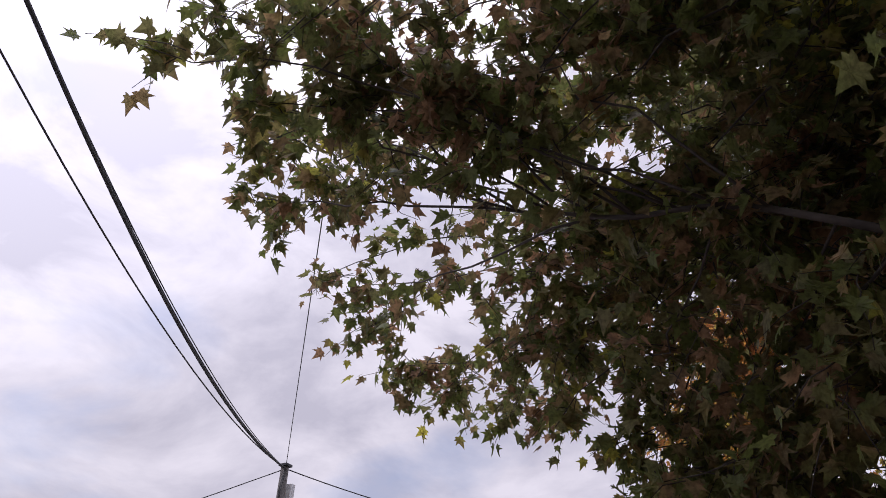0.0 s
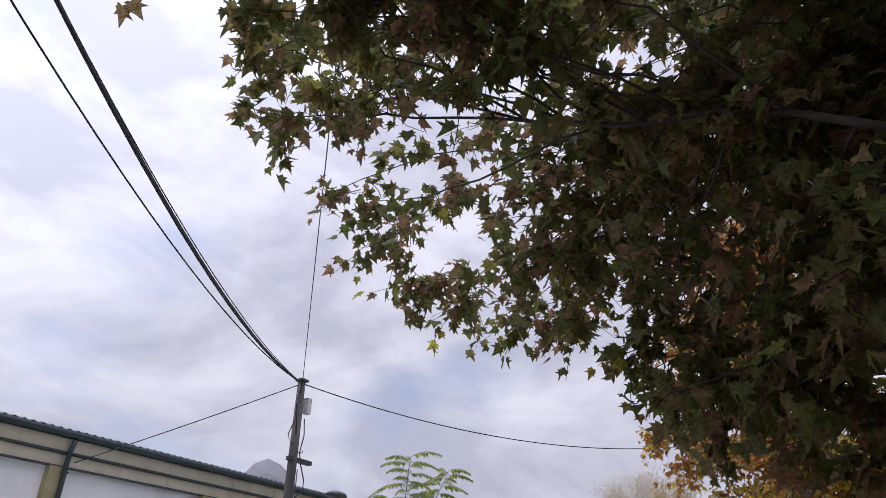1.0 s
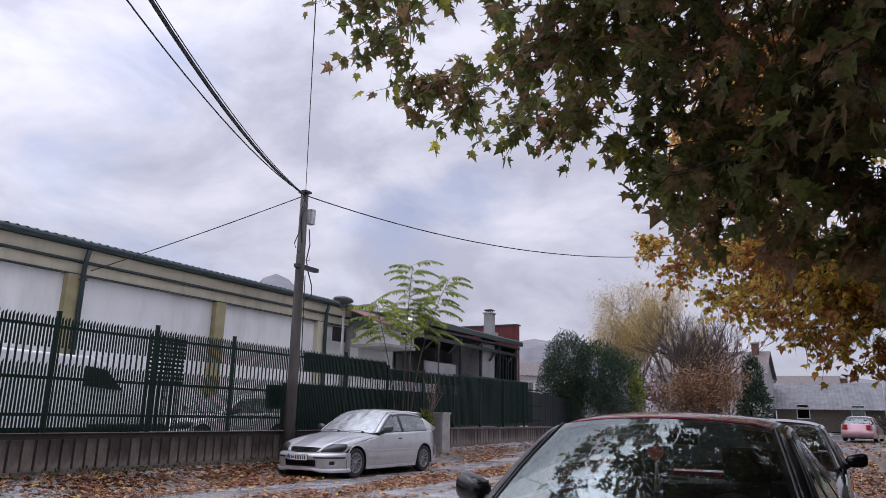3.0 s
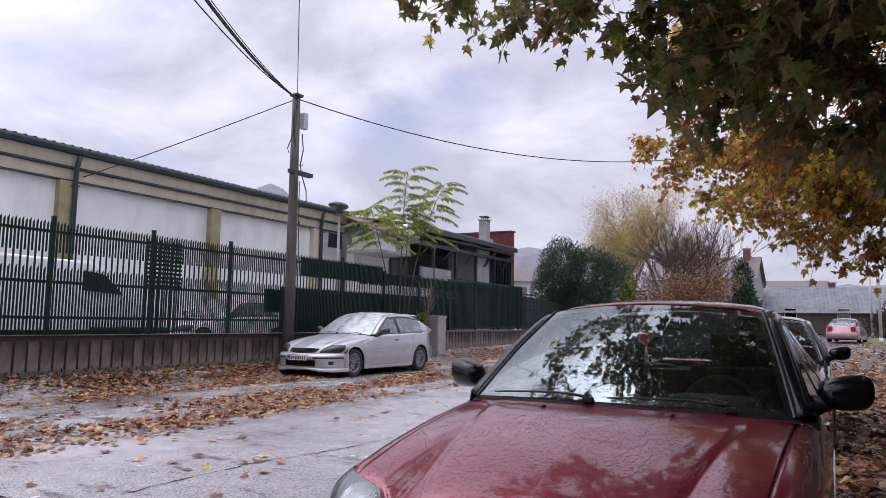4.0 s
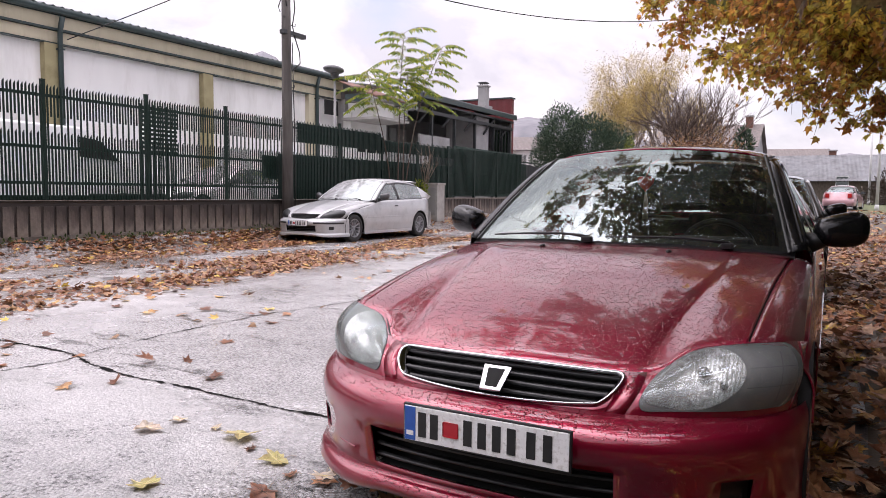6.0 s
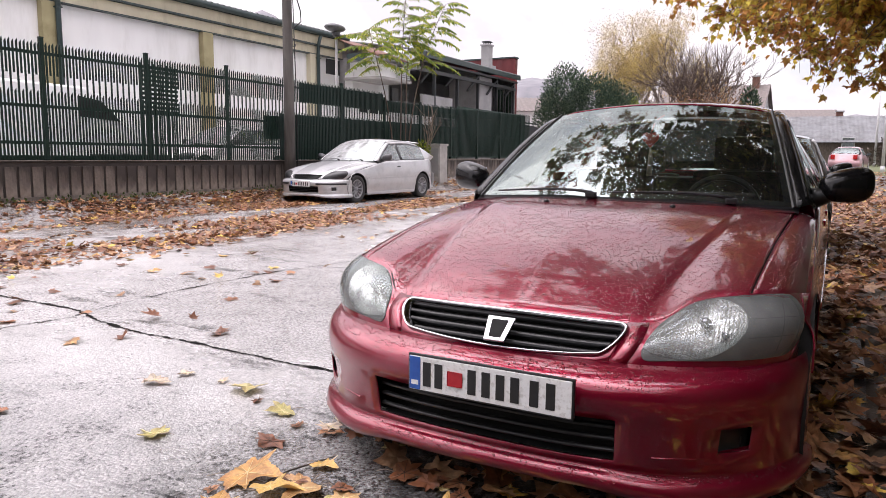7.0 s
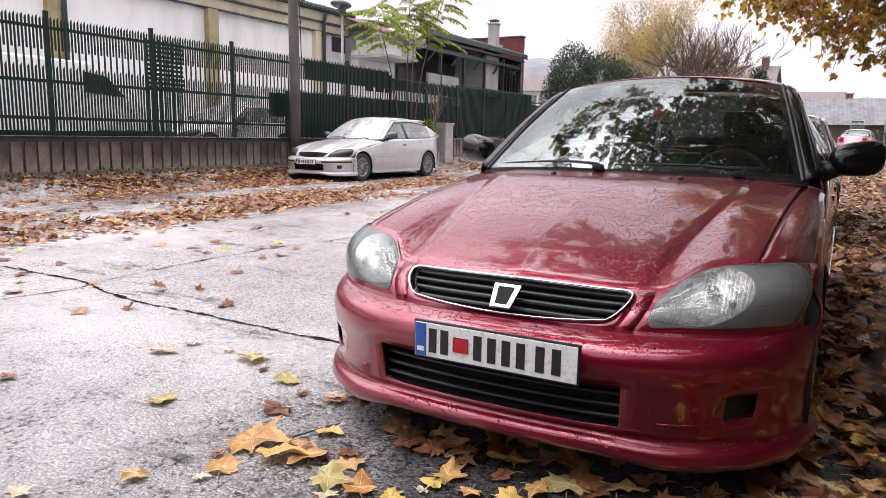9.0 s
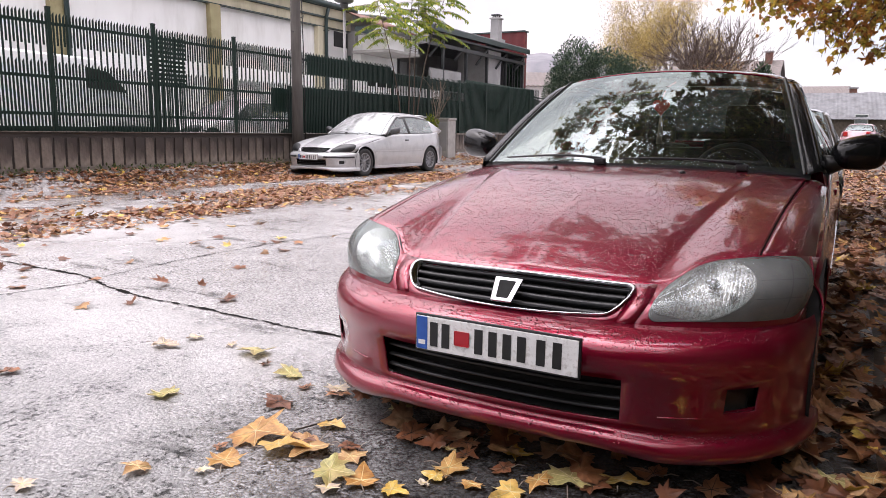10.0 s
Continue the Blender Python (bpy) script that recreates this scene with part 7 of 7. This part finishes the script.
cabinet = thing("utility_cabinet", (-11.22, 20.3, 0.27), "pale weathered concrete utility cabinet", "cabinet")
part("body", boxes((-0.22, -0.25, -0.1, 0.22, 0.25, 1.10), bevel=0.02), CONCRETE_CAP, cabinet)
part("lid", boxes((-0.245, -0.275, 1.10, 0.245, 0.275, 1.17), bevel=0.015), CONCRETE_CAP, cabinet)
part("door", boxes((-0.17, -0.265, 0.12, 0.17, -0.252, 1.02), bevel=0.004), GREY_WALL, cabinet)

vent = thing("louvre_screen", (-12.1, 9.80, 0.74), "dark slatted ventilation screen behind the fence", "screen")
for k in range(11):
    part("slat", boxes((0, -0.02, 1.12 + 0.088 * k, 0.03, 0.86, 1.175 + 0.088 * k)), FENCE_GREEN, vent)
for y in np.linspace(0, 0.84, 9):
    part("bar", boxes((-0.03, y - 0.012, -0.34, -0.001, y + 0.012, 2.10)), FENCE_GREEN, vent)

# parked things in the yard, seen between the pickets
van = thing("van", (-14.0, 0.0, 0.40), "white panel van parked in the yard behind the fence", "van")
body = bmesh.new()
side = [body.verts.new((0.9, y, z)) for y, z in ((5.4, 0.45), (11.15, 0.45), (11.22, 0.95), (11.0, 1.10), (10.15, 1.24), (9.6, 1.82), (9.25, 1.95), (5.5, 2.0), (5.35, 1.9))]
ext = bmesh.ops.extrude_face_region(body, geom=[body.faces.new(side)])
bmesh.ops.translate(body, vec=(-1.8, 0, 0), verts=[v for v in ext["geom"] if isinstance(v, bmesh.types.BMVert)])
bmesh.ops.bevel(body, geom=list(body.edges), offset=0.06, segments=3, affect="EDGES", profile=0.6)
part("body", body, VAN_WHITE, van, smooth=True)
cab = bmesh.new()
cab.faces.new([cab.verts.new((0.905, y, z)) for y, z in ((9.12, 1.36), (10.02, 1.30), (9.58, 1.70), (9.12, 1.76))])
ext = bmesh.ops.extrude_face_region(cab, geom=list(cab.faces))
bmesh.ops.translate(cab, vec=(0.01, 0, 0), verts=[v for v in ext["geom"] if isinstance(v, bmesh.types.BMVert)])
part("side_window", cab, UNDERSIDE, van, "dark cab side window")
part("skirt", boxes((-0.86, 9.3, 0.30, 0.93, 11.2, 0.62), bevel=0.03), BLACK_PLASTIC, van, "black plastic bumper and skirt")
for x in (-0.78, 0.78):
    for y in (6.4, 10.1):
        tyre = [[(x + o, y + rr * math.cos(a), 0.33 + rr * math.sin(a)) for a in np.linspace(0, 2 * math.pi, 25)] for rr, o in ((0.01, 0.13), (0.2, 0.13), (0.31, 0.12), (0.33, 0.08), (0.33, -0.08), (0.30, -0.12), (0.01, -0.12))]
        sheet("wheel", tyre, RUBBER, van)
YARD = dict(HATCH, paint=WHITE_PAINT, rub_strip=False, mirror=BLACK_PLASTIC)
car("yard_car", (-14.2, 11.7, 0.40), 0.0, YARD, "white hatchback parked in the yard behind the fence")
DARK = dict(SEDAN, paint=BLACK_PAINT, pillar=BLACK_PAINT, chrome_grille=False, badge=False)
car("dark_sedan", (-0.73, 7.60, 0.0), 0.0, DARK, "black sedan parked behind the red car under the trees")
FAR_CAR = dict(SEDAN, paint=WINE_PAINT, pillar=WINE_PAINT, chrome_grille=False, badge=False)
car("wine_sedan", (1.1, 50.5, 0.43), 172.0, FAR_CAR, "faded wine-red sedan parked far down the street")

for x, y, h in ((2.38, 46.0, 6.5), (2.62, 62.0, 7.0)):
    p = thing("white_pole", (x, y, rise(x, y)), "white painted steel street pole", "street pole", "white poles")
    tube("shaft", [(0, 0, -0.1), (0, 0, h)], [0.09, 0.06], LIGHT_PAINT, p, sides=12)
    tube("foot", [(0, 0, 0), (0, 0, 0.35)], [0.12, 0.11], LIGHT_PAINT, p, sides=12)


def gable_house(name, at, size, eave, ridge, wall, roof, label, rz=0.0, windows=3, chimney=None):
    w, d = size
    root = thing(name, at, label, "house", rz=rz)
    part("wall", boxes((-w / 2, -d / 2, 0, w / 2, d / 2, eave)), wall, root)
    n = int(w / 0.15)
    for sg in (-1, 1):
        pts = []
        for k in range(5):
            t = k / 4
            yy, zz = sg * (d / 2 + 0.4) * (1 - t), eave - 0.15 + (ridge - eave + 0.15) * t
            pts.append([(-w / 2 - 0.3 + (w + 0.6) * i / n, yy, zz + 0.035 * (i % 2)) for i in range(n + 1)])
        sheet("roof", pts, roof, root, smooth=False, thick=0.05)
    for sx in (-1, 1):
        bm = bmesh.new()
        bm.faces.new([bm.verts.new(p) for p in ((sx * (w / 2 - 0.01), -d / 2, eave), (sx * (w / 2 - 0.01), d / 2, eave), (sx * (w / 2 - 0.01), 0, ridge - 0.05))])
        part("gable", bm, wall, root)
    for k in range(windows):
        x = -w / 2 + w * (k + 0.5) / windows
        win = part("window", boxes((x - 0.5, -d / 2 - 0.04, 1.0, x + 0.5, -d / 2 - 0.005, 2.2)), LIGHT_PAINT, root)
        part("pane", boxes((x - 0.43, -d / 2 - 0.05, 1.07, x + 0.43, -d / 2 - 0.041, 2.13)), PANE, win)
    if chimney:
        cx, cy, top = chimney
        ch = part("chimney", boxes((cx - 0.28, cy - 0.28, eave, cx + 0.28, cy + 0.28, top)), CLAY, root)
        part("chimney_cap", boxes((cx - 0.36, cy - 0.36, top, cx + 0.36, cy + 0.36, top + 0.12)), GREY_WALL, ch)
    return root


# low house: the dark bark colour on its walls paints in shade under the roof
gable_house("low_house", (2.6, 72.0, 0.7), (16.0, 8.0), 1.9, 4.1, BARK, LOW_ROOF, "low house with a weathered grey corrugated roof", 4.0, 4, (-2.5, 0.4, 4.5))
gable_house("far_house", (-9.6, 66.0, 0.6), (8.4, 8.0), 4.6, 6.6, GREY_WALL, OLD_TILE, "old house with a brown tiled roof and chimney", 0.0, 3, (3.4, -0.5, 7.2))
gable_house("far_house", (-3.5, 90.0, 0.9), (6.0, 8.0), 4.4, 5.6, WHITE_WALL, OLD_TILE, "white walled house far down the street", 10.0, 3)
gable_house("garden_house", (-21.0, 46.0, 0.5), (9.0, 7.0), 3.6, 4.6, WHITE_WALL, OLD_TILE, "low white house with a brown tiled roof", 30.0, 3)

hill_pts = []
for k, dist in enumerate((650.0, 760.0, 900.0, 1000.0)):
    row = []
    for a in np.linspace(-75, 60, 136):
        el = 3.0 + 7.9 * math.exp(-((a + 42.9) / 4.2) ** 2) + 3.4 * math.exp(-((a + 21) / 9.0) ** 2) + 3.4 * math.exp(-((a + 60) / 9.0) ** 2) + 1.2 * math.exp(-((a - 20) / 15) ** 2)
        el += 0.25 * noise.noise((a * 0.6, 0, 0)) + 0.10 * noise.noise((a * 3.0, 1, 0))
        h = (0.0, 0.75, 1.0, 0.6)[k] * 900 * math.tan(radians(el)) - 3
        row.append((dist * math.sin(radians(a)), dist * math.cos(radians(a)), h))
    hill_pts.append(row)
tagged(sheet("hill", hill_pts, HAZE_WOOD), "hazy wooded hills beyond the town", "hill", kind="structure")

# small things on and in the red car
heart = thing("heart_pendant", (-0.76, 4.09, 1.17), "red felt heart hanging from the car's inner mirror", "pendant")
bm = bmesh.new()
outline = []
for k in range(28):
    t = 2 * math.pi * k / 28
    outline.append((0.0030 * 16 * math.sin(t) ** 3 * 0.9, 0.0030 * (13 * math.cos(t) - 5 * math.cos(2 * t) - 2 * math.cos(3 * t) - math.cos(4 * t))))
f = bm.faces.new([bm.verts.new((x, 0, z)) for x, z in outline])
ext = bmesh.ops.extrude_face_region(bm, geom=[f])
bmesh.ops.translate(bm, vec=(0, 0.025, 0), verts=[v for v in ext["geom"] if isinstance(v, bmesh.types.BMVert)])
bmesh.ops.triangulate(bm, faces=[f for f in bm.faces if len(f.verts) > 4])
part("heart", bm, RED_TOY, heart)
tube("cord", [(0, 0.012, 0.03), (0.02, 0.03, 0.10), (0.06, 0.05, 0.13)], 0.003, RED_TOY, heart, sides=5)
tassel = tube("tassel", [(0, 0.012, -0.04), (0.004, 0.012, -0.10), (0.0, 0.012, -0.20)], [0.003, 0.012, 0.016], PALE_TWIG, heart, sides=8)
# ---- fallen leaves ----
def litter(name, count, place, size, seed, label, mat=FALLEN, raised=0.02):
    rnd = random.Random(seed)
    lv, lf = [], []
    for k in range(count):
        x, y = place(rnd)
        z = rise(x, y) + 0.006 + rnd.random() * raised + (0.02 if x > 0.3 else 0)
        m = pose(x, y, z, rnd.gauss(0, 20), rnd.gauss(0, 20), rnd.uniform(0, 360))
        if rnd.random() < 0.4:
            m = m @ pose(0, 0, 0, 180, 0, 0)
        if -1.8 < x < 1.3 and 0.6 < y < 2.9 and name == "leaf_litter" and seed in (104, 106):
            v, f = fine_leaf(m, size * rnd.uniform(0.55, 1.15), rnd.uniform(-0.3, 0.5), len(lv), rnd)
        elif y > 6.0 or y < 0.4 or x < -5.5:
            v, f = small_leaf(m, size * rnd.uniform(0.35, 1.2), rnd.uniform(-0.4, 0.5), len(lv))
        else:
            v, f = leaf_data(m, size * rnd.uniform(0.55, 1.15), rnd.uniform(-0.3, 0.4), len(lv), rnd.uniform(-0.1, 0.25))
        v = [Vector((p.x, p.y, max(p.z, rise(p.x, p.y) + 0.005))) for p in v]
        lv += v
        lf += f
    ob = linked(name, lv, lf, mat, smooth=False)
    return tagged(ob, label, "leaves", kind="stuff")


def band(x0, x1, y0, y1, clump=1.6):
    def place(rnd):
        for _ in range(30):
            x, y = rnd.uniform(x0, x1), y0 + (y1 - y0) * rnd.random() ** 1.25
            e = min(x - x0, x1 - x) / (x1 - x0) * 4
            if rnd.random() < min(1, e) * (0.55 + clump * noise.noise((x * 1.1, y * 0.4, 4.0))):
                return x, y
        return x, y
    return place


litter("leaf_litter", 15500, band(-8.9, -6.0, 1.5, 34), 0.085, 101, "drift of wet brown and orange leaves along the street")
litter("leaf_litter", 11500, band(-11.5, -9.2, 2.0, 34), 0.085, 102, "brown leaves heaped along the foot of the wall")
litter("leaf_litter", 600, band(-9.8, -2.4, 2.5, 30, 0.6), 0.10, 103, "scattered leaves on the wet street")
def under_trees(rnd):
    """Thick by the car, thinning out raggedly towards the added side wall and behind."""
    while True:
        x, y = 0.06 + 4.2 * rnd.random() ** 1.25, -5.0 + 30.0 * rnd.random()
        keep = min(1.0, (4.3 - x) / 1.6) * min(1.0, (y + 5.0) / 3.5) * min(1.0, (25.5 - y) / 6.0)
        keep *= 1.0 if y > 1.2 else 0.35 + 0.5 * max(0.0, noise.noise((x * 1.3, y * 1.1, 2.0)))
        if y > 12:
            keep *= 0.55
        if rnd.random() < keep:
            return x, y


litter("leaf_litter", 11500, under_trees, 0.105, 104, "thick carpet of brown and golden leaves under the trees", raised=0.05)
litter("leaf_litter", 2200, lambda r: (r.uniform(-0.6, 7.0), r.uniform(20, 46)), 0.14, 105, "leaves scattered across the far verge")
litter("leaf_litter", 135, lambda r: (r.uniform(-1.45, 0.3), r.uniform(2.0, 4.2)), 0.12, 106, "leaves lying under the red car")
litter("leaf_litter", 16, lambda r: (r.uniform(-1.15, 0.45), r.triangular(1.7, 2.7, 2.3)), 0.10, 109, "brown leaves strewn before the red car bumper")

litter("leaf_litter", 2600, band(-11.45, -10.0, 3.0, 13.5, 0.7), 0.085, 107, "damp brown leaves banked against the wall")

OCHRE = [(-1.53, 1.77, 0.19), (-1.28, 1.83, 0.15), (-1.00, 1.69, 0.14), (-1.43, 1.57, 0.10), (-1.63, 1.43, 0.09), (-0.85, 1.91, 0.11), (-0.72, 1.86, 0.06), (-0.57, 1.96, 0.08), (-1.13, 1.84, 0.12), (-5.19, 4.34, 0.10), (0.12, 2.25, 0.13), (-0.12, 1.98, 0.11), (0.28, 2.52, 0.12)]
YELLOW = [(-1.38, 1.72, 0.14), (-1.35, 1.97, 0.09), (-0.92, 1.71, 0.08), (-0.90, 2.02, 0.05), (-0.82, 1.84, 0.07), (-0.60, 1.89, 0.12), (-0.35, 2.07, 0.11), (-4.41, 5.11, 0.10), (-0.71, 2.10, 0.08), (0.05, 1.80, 0.12)]
GREENISH = [(-1.14, 1.69, 0.13), (-2.04, 1.87, 0.13), (-2.15, 2.44, 0.14), (-1.79, 2.31, 0.12), (-0.48, 2.00, 0.14), (-1.21, 2.19, 0.09), (0.20, 2.44, 0.12)]
BROWN = [(-1.35, 1.83, 0.10), (-1.63, 2.05, 0.12), (-1.64, 2.21, 0.06), (-1.99, 2.35, 0.05), (-1.53, 1.64, 0.05), (-1.08, 2.05, 0.13), (-0.96, 2.06, 0.11), (-0.85, 2.10, 0.10), (-0.85, 2.17, 0.08), (-0.84, 2.01, 0.08), (-0.67, 2.00, 0.09), (-0.43, 2.03, 0.10), (-3.02, 3.08, 0.11), (-4.34, 2.58, 0.11), (-2.82, 1.69, 0.08), (-1.50, 2.22, 0.08), (-1.19, 1.86, 0.09), (-0.26, 2.19, 0.10), (-0.13, 2.19, 0.11), (0.23, 2.73, 0.11), (-0.25, 1.85, 0.12)]
PALE = [(-2.60, 2.28, 0.12), (-2.53, 2.44, 0.07), (-2.31, 2.44, 0.06), (-1.82, 1.17, 0.07), (-1.46, 1.50, 0.05), (-0.84, 1.78, 0.04), (-1.53, 2.27, 0.10), (-1.07, 1.60, 0.08)]
LOBE_TIPS = [k for k in range(len(FINE_RIM)) if (lambda r: r[0] > 0.42 and r[0] > r[1] and r[0] > r[2])([math.hypot(FINE_RIM[q % len(FINE_RIM)][0], FINE_RIM[q % len(FINE_RIM)][1] - 0.3) for q in (k, k - 4, k + 4)]) and k % 4 == 0]
rnd = random.Random(77)
SINGLES = [(*spot, mat, vein, tone) for spots, mat, vein, tone in ((OCHRE, LEAF_OCHRE, VEIN_PALE, "ochre"), (YELLOW, LEAF_YELLOW, VEIN_PALE, "yellow"), (GREENISH, LEAF_GREENISH, VEIN_PALE, "yellow-green"), (BROWN, LEAF_BROWN, TWIG, "dark brown"), (PALE, LEAF_PALE, VEIN_PALE, "pale buff")) for spot in spots]
for x, y, s, leaf_look, vein_look, tone in SINGLES:
    a = rnd.uniform(0, 360)
    s *= 0.92
    v, f = fine_leaf(Matrix.Identity(4), s, rnd.uniform(-0.10, 0.30), 0, rnd)
    low = min(p.z for p in v)
    v = [Vector((p.x, p.y, p.z - low)) for p in v]
    ob = linked("fallen_leaf", v, f, leaf_look, smooth=True)
    k = len(FINE_RIM)
    up = Vector((0, 0, 0.0006))
    tubes("vein", [([v[q] + up for q in (0, 1 + tip, 1 + k + tip, 1 + 2 * k + tip)], [0.0011, 0.0009, 0.0006, 0.0003]) for tip in LOBE_TIPS], vein_look, ob, sides=4)
    ob.matrix_world = pose(x, y, rise(x, y) + 0.006 + (0.02 if x > 0.3 else 0), rnd.gauss(0, 5), rnd.gauss(0, 5), a)
    stalk = [(0, -0.1 * s, 0.004), (0.05 * s, -0.35 * s, 0.012), (0.12 * s, -0.6 * s, 0.006)]
    tube("stalk", stalk, [0.0022, 0.0018, 0.0015], PALE_TWIG, ob, sides=4)
    tagged(ob, f"wet {tone} lobed autumn leaf lying on the street", "leaf", "single fallen leaves")

stick = tube("fallen_twig", [(-1.42, 1.79, 0.006), (-1.40, 1.87, 0.012), (-1.375, 1.95, 0.010), (-1.345, 2.05, 0.006)], [0.0025, 0.0035, 0.003, 0.002], TWIG, sides=6)
tagged(stick, "thin dark wet twig lying among fallen leaves", "twig")

for x, y, z, tilt, s in ((-0.98, 3.93, 1.105, -34.0, 0.06), (-0.30, 2.75, 0.775, -14.0, 0.035), (-0.62, 4.50, 1.405, 0.0, 0.05)):
    v, f = fine_leaf(Matrix.Identity(4), s, 0.35, 0, rnd)
    low = min(p.z for p in v)
    ob = linked("fallen_leaf", [Vector((p.x, p.y, p.z - low)) for p in v], f, LEAF_BROWN)
    ob.matrix_world = pose(x, y, z, -tilt, 0, rnd.uniform(0, 360) if not tilt else 0)
    tagged(ob, "small brown leaf stuck on the wet red car", "leaf", "single fallen leaves")
